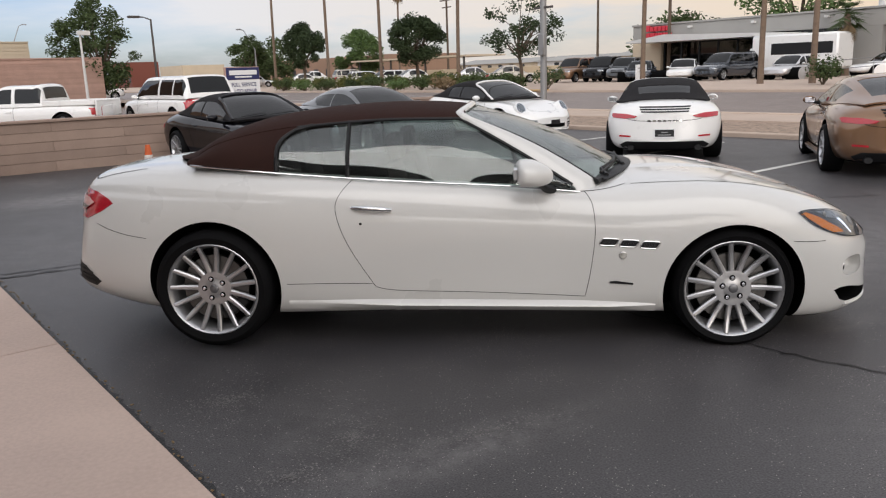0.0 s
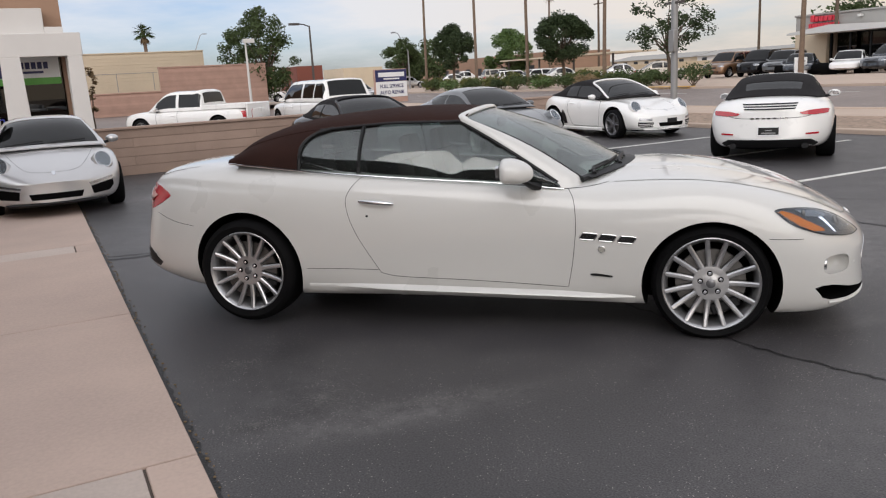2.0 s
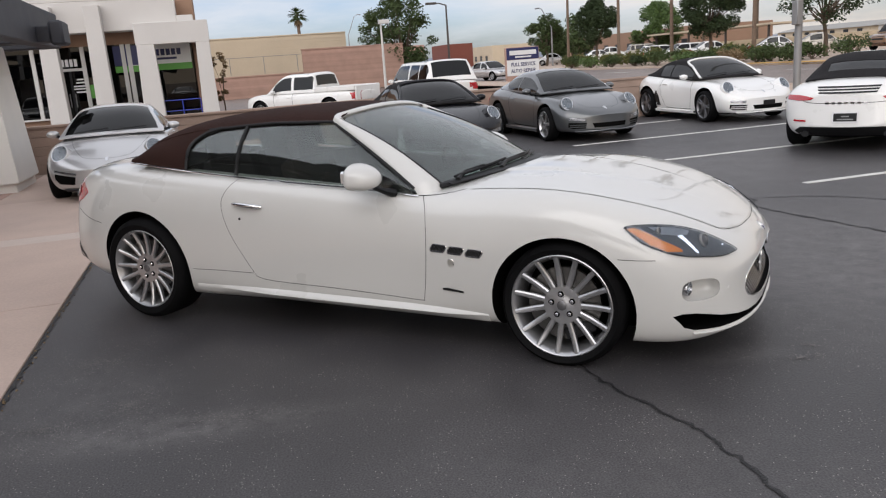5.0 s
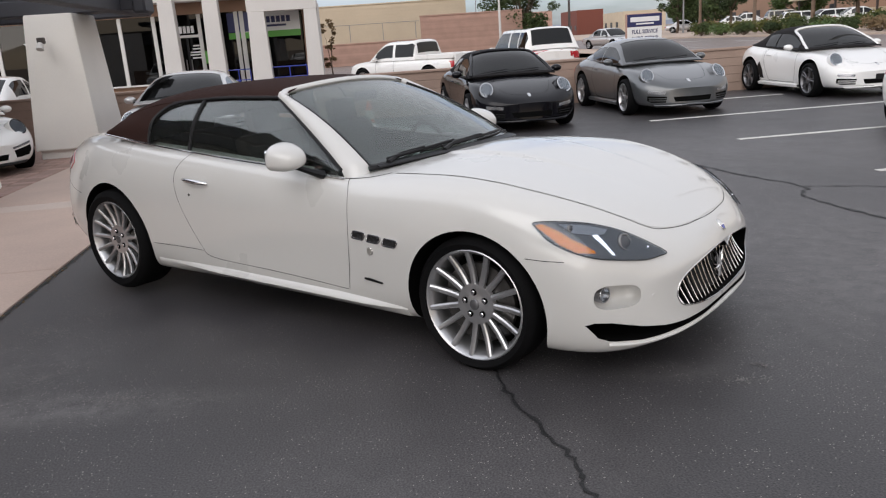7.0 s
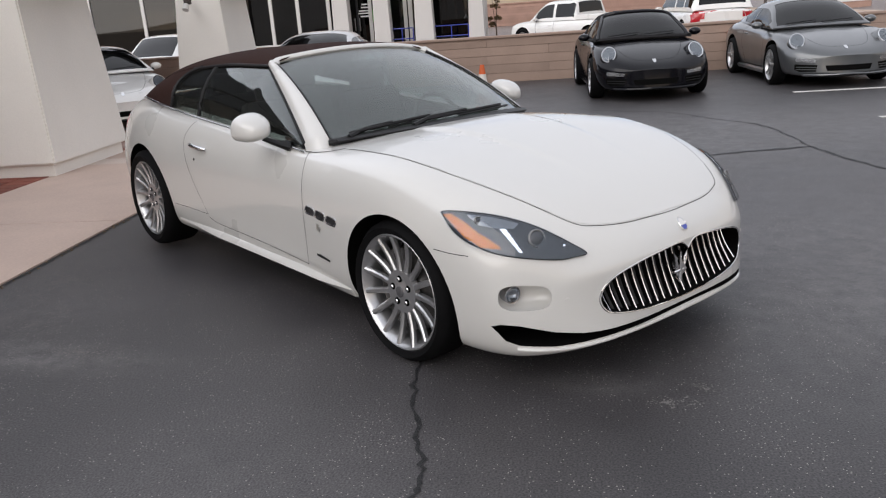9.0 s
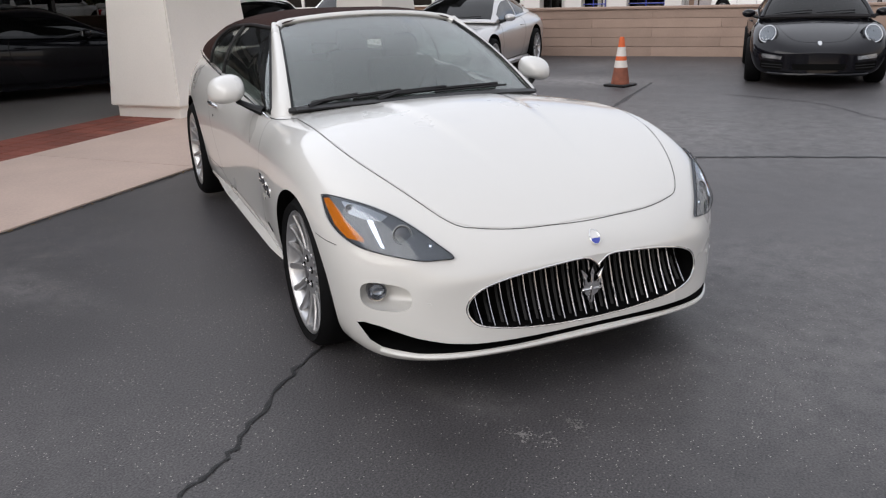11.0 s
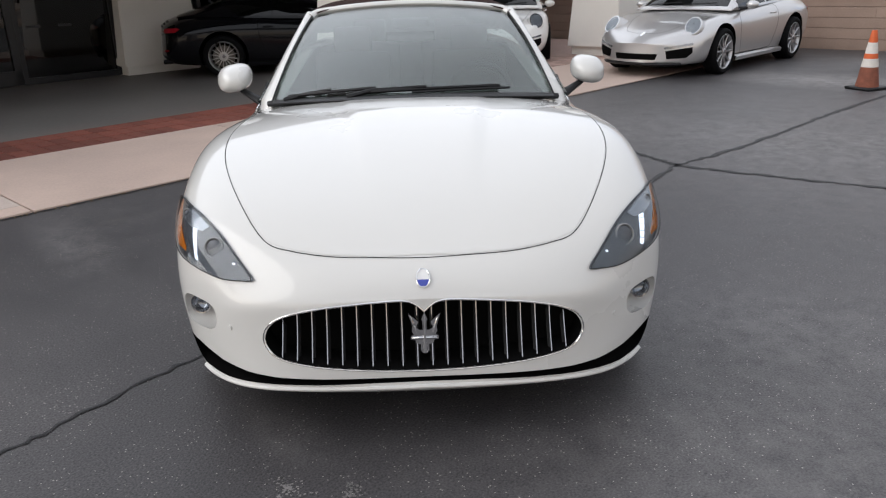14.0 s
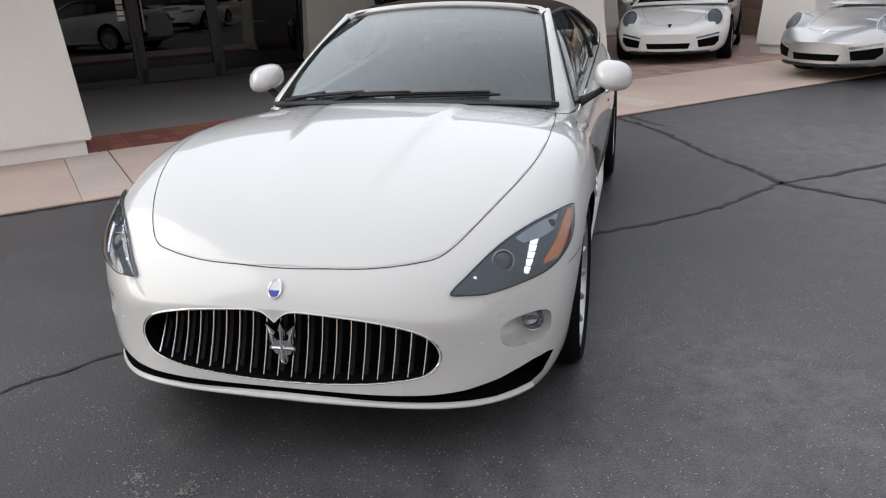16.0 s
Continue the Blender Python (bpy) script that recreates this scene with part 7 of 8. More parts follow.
# ---- the yard beyond the wall and the repair shop ----
setting("neighbour_yard", lot_box(-120, -11.4, -17.4, 30, -0.3, -0.002), M_ROAD, "worn grey asphalt yard beyond the block wall", "parking lot")
shop = thing("repair_shop", "white-columned brown repair shop with dark windows", "building", LOT, kind="structure")
SU, GL = -25.7, -27.2                      # column front and glass line
part("wall", lot_box(GL - 9, GL - 0.1, -1.05, 24, 3.2, 6.4), M_BROWN, shop)
part("wall", lot_box(GL - 9, GL - 0.1, 4.35, 24, -0.05, 0.60), M_BROWN, shop)
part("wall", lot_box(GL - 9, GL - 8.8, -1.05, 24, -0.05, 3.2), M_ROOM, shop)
part("wall", lot_box(GL - 9, GL - 0.1, -1.05, -0.85, -0.05, 3.2), M_BROWN, shop)
part("parapet", lot_box(GL - 0.09, SU - 0.5, -0.42, 6.6, 3.62, 4.72, 0.02), M_STUCCO2, shop)
part("parapet_step", lot_box(GL - 0.09, SU - 0.5, 1.6, 6.6, 4.72, 4.98, 0.02), M_STUCCO2, shop)
part("parapet_step", lot_box(GL - 0.09, SU - 0.5, -1.02, -0.42, 3.62, 4.08, 0.02), M_STUCCO2, shop)
part("roof_vent", lot_box(GL - 0.6, GL - 0.2, -0.95, -0.45, 4.5, 4.72, 0.01), M_WFRAME, shop)
part("fascia_band", lot_box(GL - 0.08, GL + 0.12, 1.1, 24, 3.18, 3.63), M_BROWN, shop)
part("portal_beam", lot_box(SU - 0.5, SU, -1.52, 1.14, 3.04, 3.84, 0.02), M_STUCCO2, shop, "white stucco portal beam")
part("soffit", lot_box(GL - 0.09, SU - 0.5, -1.5, 1.1, 3.3, 3.6), M_STUCCO2, shop)
for n0, n1, top in ((4.40, 3.82, 4.55), (2.76, 2.18, 4.55), (1.14, 0.46, 3.05), (-0.98, -1.52, 3.05)):
    b = bmesh.new()
    lo = [b.verts.new((SU + du, -n, -0.05)) for du, n in ((-0.55, n0 + 0.05), (0.06, n0 + 0.05), (0.06, n1 - 0.05), (-0.55, n1 - 0.05))]
    hi = [b.verts.new((SU + du, -n, top)) for du, n in ((-0.5, n0 - 0.03), (0.0, n0 - 0.03), (0.0, n1 + 0.03), (-0.5, n1 + 0.03))]
    b.faces.new(lo), b.faces.new(hi)
    for i in range(4):
        b.faces.new((lo[i], lo[(i + 1) % 4], hi[(i + 1) % 4], hi[i]))
    bmesh.ops.bevel(b, geom=[e for e in b.edges], offset=0.015, segments=1, affect="EDGES")
    part("column", b, M_STUCCO2, shop, smooth=20)
for du, n1 in ((-0.95, -0.98), (-1.75, -0.98), (-2.6, -0.94)):
    part("column", lot_box(SU + du - 0.35, SU + du, -1.52, n1, -0.05, 3.35, 0.02), M_STUCCO2, shop)
edges = [24, 21, 18.2, 15.4, 13.0, 10.9, 8.9, 7.4, 6.25, 4.95, 4.3, 3.2, 1.75, 0.75, -0.85]
for a, c in zip(edges, edges[1:]):
    z0 = 0.60 if a > 4.4 else 0.06
    w = part("window", lot_box(GL - 0.02, GL, c + 0.05, a - 0.05, z0, 3.2), M_SHOP, shop, "dark tinted shop window")
    part("window_frame", lot_box(GL - 0.08, GL + 0.06, a - 0.075, a + 0.075, z0, 3.2, 0.01), M_WFRAME, w)
    part("sill", lot_box(GL - 0.08, GL + 0.08, c, a, z0 - 0.06, z0), M_WFRAME, w)
part("window_frame", lot_box(GL - 0.08, GL + 0.06, 1.45, 1.62, 0.06, 3.2, 0.01), M_WFRAME, shop)
part("door_transom", lot_box(GL - 0.06, GL + 0.08, 3.2, 4.3, 2.30, 2.40), M_WFRAME, shop)
part("door_stile", lot_box(GL - 0.06, GL + 0.06, 3.70, 3.78, 0.06, 2.30), M_FRAME, shop)
for k in range(4):
    part("number_bar", lot_box(GL + 0.02, GL + 0.035, 3.95 - 0.155 * k - 0.055, 3.95 - 0.155 * k + 0.055, 2.47, 2.74), M_SIGNW, shop)
for k, (w, z) in enumerate(((0.12, 1.95), (0.16, 1.83), (0.26, 1.70), (0.30, 1.60), (0.20, 1.48))):
    part("notice_bar", lot_box(GL + 0.02, GL + 0.035, 3.42 - w, 3.42 + w, z, z + 0.055), M_SIGNW, shop)
for n in (3.86, 3.66):
    part("door_handle", tube([(GL + 0.08, -n, z) for z in (0.95, 1.1, 1.3, 1.45)], 0.02, 6), M_STEEL, shop)
part("open_sign", lot_box(GL + 0.02, GL + 0.035, 2.82, 3.12, 1.25, 1.75), M_GREEN, shop)
ws = part("window_sign", lot_box(GL + 0.02, GL + 0.035, -0.75, 1.6, 2.35, 3.12), M_SIGNW, shop, "white and navy window sign with a green band")
part("sign_band", lot_box(GL + 0.04, GL + 0.05, -0.75, 2.1, 2.12, 2.36), M_GREEN, ws)
part("sign_panel", lot_box(GL + 0.04, GL + 0.05, 0.95, 2.1, 2.38, 3.12), M_SIGNB, ws)
for k in range(6):
    part("letter_bar", lot_box(GL + 0.04, GL + 0.05, 0.70 - 0.20 * k - 0.075, 0.70 - 0.20 * k + 0.075, 2.68, 2.92), M_SIGNB, ws)
part("letter_bar", lot_box(GL + 0.04, GL + 0.05, -0.2, 0.6, 2.52, 2.60), M_SIGNB, ws)
for n0, n1 in ((1.3, 2.2), (-0.9, 0.45)):
    for z in (0.55, 0.95):
        part("hand_rail", tube([(SU - 0.3, -n0, z), (SU - 0.3, -n1, z)], 0.022, 6), M_BLUE, shop)
    for n in (n0, (n0 + n1) / 2, n1):
        part("rail_post", tube([(SU - 0.3, -n, 0.0), (SU - 0.3, -n, 0.95)], 0.022, 6), M_BLUE, shop)
logo = part("window_logo", prism([(-8.55, 2.48), (-9.95, 2.48), (-9.25, 1.70)], "x", GL + 0.02, GL + 0.03), M_SIGNW, shop, "white winged triangle decal on the glass")
part("logo_field", prism([(-8.63, 2.43), (-9.87, 2.43), (-9.25, 1.76)], "x", GL + 0.031, GL + 0.036), M_BLACK, logo)
part("logo_disc", revolve([(0.15, 0), (0.15, 0.02)], 20, "x", m=Matrix.Translation((GL + 0.036, -9.25, 2.28))), M_SIGNW, logo)
part("logo_bar", prism([(-8.7, 2.32), (-9.8, 2.32), (-9.75, 2.25), (-8.75, 2.25)], "x", GL + 0.037, GL + 0.045), M_SIGNW, logo)

# pink brick wall and the tan building behind it
def ribbed_wall(name, u, n0, n1, z1, material, label, course=0.2, category="wall"):
    w = setting(name, lot_box(u - 0.3, u, n0, n1, -0.2, z1), material, label, category)
    k = 0
    while course * (k + 1) <= z1 + 0.001:
        part("brick_course", lot_box(u - 0.02, u + 0.03, n0, n1, course * k + 0.012, course * (k + 1) - 0.012, 0.004), material, w)
        k += 1
    part("wall_cap", lot_box(u - 0.36, u + 0.07, n0 - 0.03, n1 + 0.03, z1, z1 + 0.10, 0.01), material, w)
    return w


ribbed_wall("brick_wall_low", -58, -8.6, 3.0, 1.62, M_BRICKW, "low pink brick screen wall", 0.19)
ribbed_wall("brick_wall_high", -58, -16.8, -8.6, 3.36, M_BRICKW, "tall pink brick screen wall", 0.19)
ribbed_wall("tan_building", -64, -13.2, 10, 4.80, M_TAN, "plain tan block building behind the brick wall", 0.26, "building")
b = thing("wire_fence", "thin wire fence along the low brick wall", "fence", LOT)
for k in range(5):
    n = -8.2 + k * 2.6
    part("post", tube([LOT.inverted() @ lot(-58.2, n, 1.8), LOT.inverted() @ lot(-58.2, n, 3.1)], 0.03, 5), M_STEEL, b)
part("wire", tube([LOT.inverted() @ lot(-58.2, -8.5, 3.1), LOT.inverted() @ lot(-58.2, 2.6, 3.1)], 0.02, 4), M_STEEL, b)

# street sign of the repair shop
sign = thing("repair_sign", "tan monument sign with navy panel and white lettering panel", "sign", lot_m(-45, -22.0, far_z(-22)))
part("sign_body", bx(-0.3, 0.0, -1.22, 1.20, -0.1, 2.24, 0.03), M_BRICKW, sign)
part("navy_panel", bx(0.0, 0.04, -1.18, 1.16, 1.42, 2.2, 0.01), M_SIGNB, sign)
wp = part("white_panel", bx(0.0, 0.04, -1.18, 1.16, 0.35, 1.40, 0.01), M_SIGNW, sign)
part("name_bar", bx(0.04, 0.06, -0.98, 0.98, 1.72, 2.02, 0.01), M_SIGNW, sign)
part("name_bar", bx(0.04, 0.06, -0.6, 0.6, 1.54, 1.64, 0.01), M_SIGNW, sign)
for i, txt in enumerate(("FULL SERVICE", "AUTO REPAIR")):
    cu = bpy.data.curves.new("lettering", "FONT")
    cu.body, cu.size, cu.align_x, cu.extrude = txt, 0.34, "CENTER", 0.006
    cu.space_character, cu.offset = 1.0, 0.006
    cu.materials.append(M_SIGNB)
    ob = new("lettering", cu)
    ob.parent = sign
    ob.matrix_local = pose(0.047, 0.0, 0.98 - 0.42 * i, 90, 0, 90) @ Matrix.Diagonal((0.86, 1, 1, 1))


# ---- poles and lamps ----
def light_pole(u, n, z, h, label, arm=1.2, material=None, turn=0.0, head=(0.7, 0.3, 0.12), r=0.09):
    material = material or M_STEEL
    t = thing("street_lamp", label, "street lamp", lot_m(u, n, z, turn), "street lamps")
    part("pole", tube([(0, 0, -0.1), (0, 0, h * 0.5), (0, 0, h)], [r, r * 0.85, r * 0.6], 8), material, t)
    if arm:
        part("arm", tube([(0, 0, h - 0.05), (0, arm * 0.5, h + 0.12), (0, arm, h + 0.16)], r * 0.45, 6), material, t)
    bm = bmesh.new()
    box(bm, head[1], head[0], head[2], Matrix.Translation((0, arm + head[0] * 0.3, h + 0.14)), 0.02)
    part("lamp_head", bm, material, t)
    return t


light_pole(-50, -13.4, 0, 4.6, "short white post with a box lamp", 0.0, M_WFRAME, 0, (0.75, 0.4, 0.28), 0.10)
light_pole(-56, -20.1, 0, 6.1, "dark bronze street lamp with a short arm", -1.0, M_BRONZE, 0, (-0.8, 0.4, 0.16), 0.11)


def davit(u, n, z, h, reach, rise, turn):
    """A tall street lamp whose pole leans out into a slanted arm."""
    t = thing("street_lamp", "slim galvanised street lamp with a slanted arm", "street lamp", lot_m(u, n, z, turn), "street lamps")
    part("pole", tube([(0, 0, -0.1), (0, 0, h * 0.5), (0, 0, h)], [0.12, 0.10, 0.08], 8), M_STEEL, t)
    part("arm", tube([(0, 0, h - 0.05), (reach * 0.72, 0, h + rise * 0.92), (reach, 0, h + rise)], [0.08, 0.06, 0.05], 6), M_STEEL, t)
    part("lamp_head", bx(reach - 0.1, reach + 0.7, -0.16, 0.16, h + rise - 0.08, h + rise + 0.06, 0.03), M_STEEL, t)


davit(-150, -28.4, 0.0, 8.2, 2.0, 3.7, 90)
davit(-80.3, -40.0, 0.36, 4.4, 3.6, 2.4, 180)
up = thing("utility_pole", "grey steel street pole with boxes and a cross arm", "pole", lot_m(-12.85, -17.3, 0.0), kind="")
part("pole", tube([(0, 0, 0), (0, 0, 4), (0, 0, 9)], [0.105, 0.10, 0.09], 10), M_STEEL, up)
part("control_box", bx(-0.02, 0.22, -0.24, -0.08, 1.95, 2.6, 0.02), M_STEEL, up)
part("sign_plate", bx(-0.35, 0.45, -0.06, -0.03, 3.35, 3.42, 0.004), M_BRONZE, up)
for u, n, h in ((-33, -52, 9.0), (-70, -60, 10.0), (-52, -66, 10)):
    pp = thing("power_pole", "wooden power pole with cross arms", "pole", lot_m(u, n, 0.36), "power poles")
    part("pole", tube([(0, 0, 0), (0, 0, h)], [0.15, 0.11], 7), M_BARK, pp)
    part("cross_arm", bx(-1.2, 1.2, -0.06, 0.06, h - 0.7, h - 0.58), M_BARK, pp)
    part("cross_arm", bx(-0.8, 0.8, -0.06, 0.06, h - 1.5, h - 1.38), M_BARK, pp)

# traffic cone
cone = thing("traffic_cone", "dirty orange traffic cone with white bands on asphalt", "traffic cone", pose(-4.72, 5.72, 0, 0, 0, 20))
part("base", bx(-0.18, 0.18, -0.18, 0.18, 0.0, 0.035, 0.012), M_BLACK, cone)
for name, z0, z1, m in (("skirt", 0.03, 0.27, M_CONED), ("white_band", 0.27, 0.37, M_CONEW), ("orange_band", 0.37, 0.43, M_ORANGE), ("white_band", 0.43, 0.56, M_CONEW), ("tip", 0.56, 0.70, M_ORANGE)):
    r0, r1 = 0.14 - 0.155 * z0, 0.14 - 0.155 * z1
    part(name, revolve([(r0 - 0.006, z0), (r0, z0), (r1, z1), (r1 - 0.006, z1)], 24, "z"), m, cone)
sp = thing("wall_lamp", "small swivel spot lamp on the stucco pillar", "spot lamp", lot_m(-8.06, 2.55, 1.92))
part("box", bx(-0.03, 0.05, -0.06, 0.06, 0.02, 0.12, 0.01), M_BRONZE, sp)
part("lamp_head", revolve([(0.0, 0.0), (0.045, 0.02), (0.06, 0.13), (0.05, 0.13)], 16, "z", m=pose(0.12, 0.02, 0.04, 0, 150, 0)), M_WFRAME, sp)
part("arm", tube([(0.03, 0, 0.07), (0.10, 0.01, 0.06)], 0.015, 6), M_BRONZE, sp)


# ---- trees ----
def leaves(bm, centre, radius, count, size, rng, squash=0.8):
    for _ in range(count):
        d = Vector((rng.gauss(0, 1), rng.gauss(0, 1), rng.gauss(0, 1))).normalized() * radius * rng.random() ** 0.4
        p = centre + Vector((d.x, d.y, d.z * squash))
        a = Vector((rng.gauss(0, 1), rng.gauss(0, 1), rng.gauss(0, 0.6))).normalized()
        c = a.cross(Vector((rng.gauss(0, 1), rng.gauss(0, 1), rng.gauss(0, 1)))).normalized()
        s = size * rng.uniform(0.6, 1.3)
        bm.faces.new([bm.verts.new(p + q) for q in (-a * s, c * s * 0.45, a * s, -c * s * 0.45)])


def tree(u, n, z, h, rad, trunk, leaf, label, seed, clumps=34, per=95, size=0.16, low=0.42, thin=1.0):
    rng = random.Random(seed)
    t = thing("tree", label, "tree", lot_m(u, n, z), "street trees")
    b = bmesh.new()
    top = Vector((rng.uniform(-0.2, 0.2), rng.uniform(-0.2, 0.2), h * low))
    tube([(0, 0, -0.1), top * 0.5 + Vector((0.08, 0.05, 0)), top], [trunk, trunk * 0.8, trunk * 0.65], 8, b)
    cr = bmesh.new()
    for k in range(clumps):
        a = rng.uniform(0, 6.283)
        f = rng.random()
        zz = h * (low * 0.92 + (1.0 - low * 0.92) * rng.random())
        rel = (zz / h - low) / (1 - low)
        rr = rad * math.sqrt(max(0.05, 1 - (2 * rel - 0.85) ** 2)) * (0.35 + 0.65 * f ** 0.5)
        p = Vector((rr * math.cos(a), rr * math.sin(a), zz))
        if k % 2 == 0:
            tube([top * rng.uniform(0.75, 1.0), (top + p) / 2 + Vector((0, 0, 0.12 * h)) * rng.random(), p], [trunk * 0.4, trunk * 0.22, trunk * 0.08], 5, b)
        leaves(cr, p, rad * rng.uniform(0.20, 0.36) * thin, int(per * rng.uniform(0.7, 1.3)), size, rng)
    part("trunk", b, M_BARK, t)
    part("crown", cr, leaf, t, smooth=0)
    return t


def palm(u, n, z, h, r, label, seed, fronds=26, flen=1.8, skirt=True):
    rng = random.Random(seed)
    t = thing("palm_tree", label, "palm tree", lot_m(u, n, z), "palm trees")
    lean = Vector((rng.uniform(-0.02, 0.02), rng.uniform(-0.02, 0.02), 0)) * h
    pts = [Vector((0, 0, -0.1)) + lean * (k / 6) ** 2 + Vector((0, 0, h * k / 6)) for k in range(7)]
    part("trunk", tube(pts, [r * 1.25] + [r * (1.05 - 0.3 * k / 6) for k in range(1, 7)], 9), M_PALMB, t)
    top = pts[-1]
    g, d = bmesh.new(), bmesh.new()
    for k in range(fronds + (14 if skirt else 0)):
        dry = k >= fronds
        a, el = rng.uniform(0, 6.283), (rng.uniform(-0.5, 1.2) if not dry else rng.uniform(-1.45, -1.0))
        out = Vector((math.cos(a) * math.cos(el), math.sin(a) * math.cos(el), math.sin(el)))
        L = flen * rng.uniform(0.8, 1.1) * (0.8 if dry else 1)
        side_v = Vector((-math.sin(a), math.cos(a), 0))
        bmx = d if dry else g
        line = [top + out * L * f + Vector((0, 0, -0.55 * L * f * f)) for f in (0, 0.35, 0.6)]
        end = line[-1]
        for j in range(13):
            w = (j - 6) / 6
            tip = end + (out * (1 - 0.45 * abs(w)) + side_v * w * 0.95).normalized() * L * 0.55 + Vector((0, 0, -0.22 * L))
            bs = side_v * 0.055
            bmx.faces.new([bmx.verts.new(q) for q in (end - bs, end + bs, tip)])
        tube(line, [0.03, 0.02, 0.012], 4, bmx)
    part("crown", g, M_LEAF, t, smooth=0)
    if skirt:
        part("dry_skirt", d, M_DRY, t, smooth=0)
    else:
        d.free()
    return t


def shrub(u, n, z, r, h, leaf, label, seed, count=900, name="shrub", size=0.09):
    rng = random.Random(seed)
    t = thing(name, label, "shrub", lot_m(u, n, z), "street planting")
    b, w = bmesh.new(), bmesh.new()
    for k in range(9):
        a, f = rng.uniform(0, 6.283), rng.random() ** 0.5
        p = Vector((r * 0.75 * f * math.cos(a), r * 0.75 * f * math.sin(a), h * rng.uniform(0.35, 0.72)))
        tube([(0, 0, -0.05), p * 0.6, p], [0.03, 0.02, 0.01], 4, w)
        leaves(b, p, r * 0.45, count // 9, size, rng, 0.85)
    part("stem", w, M_BARK, t)
    part("foliage", b, leaf, t, smooth=0)
    return t


tree(-68.4, -39.5, 0.36, 6.1, 2.15, 0.18, M_LEAF2, "dense dark green street tree", 1, 50, 240, 0.13, 0.40)
tree(-74, -50, 0.36, 5.9, 2.7, 0.22, M_LEAF3, "bright green rounded shade tree", 2, 52, 220, 0.16, 0.18)
tree(-49.0, -39.5, 0.36, 5.6, 2.4, 0.18, M_LEAF2, "round dark green street tree", 3, 60, 280, 0.12, 0.42)
tree(-35.0, -38, 0.36, 6.0, 2.75, 0.15, M_LEAF2, "thin sparse street tree with open branches", 4, 46, 70, 0.12, 0.40, 0.7)
tree(-82, -40, 0.36, 5.6, 2.2, 0.18, M_LEAF, "olive green street tree", 5, 44, 170, 0.15, 0.34)
tree(-88, -44, 0.36, 4.2, 2.2, 0.18, M_LEAF, "low olive green street tree", 15, 34, 150, 0.16, 0.3)
tree(-60.5, -17.2, 0.0, 7.7, 3.0, 0.2, M_LEAF, "tall leafy tree behind the brick wall", 6, 88, 150, 0.13, 0.16, 0.8)
tree(-33, -72, 0.36, 9.4, 5.0, 0.25, M_LEAF3, "light green tree behind the limousine building", 7, 40, 70, 0.24, 0.5)
tree(-44, -70, 0.36, 5.5, 5.0, 0.3, M_LEAF, "broad green tree among the houses", 8, 40, 90, 0.26, 0.3)
tree(-100, -52, 0.36, 6, 5.0, 0.3, M_LEAF, "distant green tree by the shops", 9, 36, 70, 0.3, 0.3)
tree(-29.5, -1.75, -0.05, 2.9, 0.42, 0.04, M_DRY, "young dry-leaved tree beside the repair shop", 12, 16, 30, 0.08, 0.3)
for i, (u, n, h) in enumerate([(-71.7, -38, 13), (-60.9, -38, 13.5), (-52.1, -38, 13), (-41.8, -38, 14), (-26.3, -40, 13), (-17.3, -38, 13), (-14.55, -38, 13.5), (-80, -60, 12)]):
    palm(u, n, far_z(n), h, 0.145, "tall slender fan palm with bare trunk", 20 + i)
palm(-96, -12.95, 0, 8.9, 0.25, "fan palm with dry skirt behind the tan building", 31, 60, 1.35)
palm(-19.2, -51.5, 0.36, 4.0, 0.24, "short green fan palm by the limousine building", 32, 30, 1.5)
for i, (u, n, r, h, lf) in enumerate([(-28.0, -33.2, 1.0, 1.25, M_LEAF), (-53, -33, 0.9, 0.9, M_LEAF), (-50, -33.4, 0.8, 0.8, M_LEAF2), (-46.5, -33.2, 1.1, 1.0, M_LEAF), (-43, -33.0, 0.9, 0.8, M_LEAF3), (-40.5, -33.4, 1.0, 1.0, M_LEAF), (-37.5, -33.2, 0.9, 0.9, M_DRY), (-35, -33.0, 1.0, 0.9, M_LEAF), (-32.5, -33.4, 0.9, 0.8, M_LEAF), (-57, -33.2, 1.1, 1.0, M_LEAF3), (-61, -33.2, 1.0, 1.1, M_LEAF), (-13.2, -36.3, 1.0, 1.3, M_LEAF), (-64, -13.5, 1.2, 0.9, M_LEAF)]):
    shrub(u, n, far_z(n) + 0.04, r, h * 1.15, lf, "rounded desert shrub at the roadside" if lf is not M_DRY else "straw-coloured grass clump at the roadside", 60 + i, 800)
rng = random.Random(77)
for i in range(22):
    u = -64 + 1.5 * i + rng.uniform(-0.4, 0.4)
    shrub(u, -34.6 + rng.uniform(-0.8, 0.6), 0.33, rng.uniform(0.7, 1.1), rng.uniform(0.9, 1.5), rng.choice((M_GRASS, M_GRASS, M_GRASS, M_LEAF)), "loose olive-green grassy shrub at the roadside", 200 + i, 700, "shrub", 0.11)
setting("cream_wall", lot_box(-80, -38, -56.3, -56, 0.2, 1.75, 0.02), M_CREAM, "low cream garden wall across the street", "wall")
setting("yellow_kerb", lot_box(-34, -26.5, -31.9, -31.6, 0.1, 0.36, 0.02), M_KERBY, "yellow painted kerb across the street", "kerb")

# ---- limousine building ----
lim = thing("limousine_building", "flat grey stucco building with glass front and white awning", "building", lot_m(0, 0, 0.36), kind="structure")
LN = -42.0


def lim_u(u):
    return 4.85 + 1.25 * (u - 4.85)


def lim_n(n):
    return 0.98 + 1.25 * (n - 0.98)


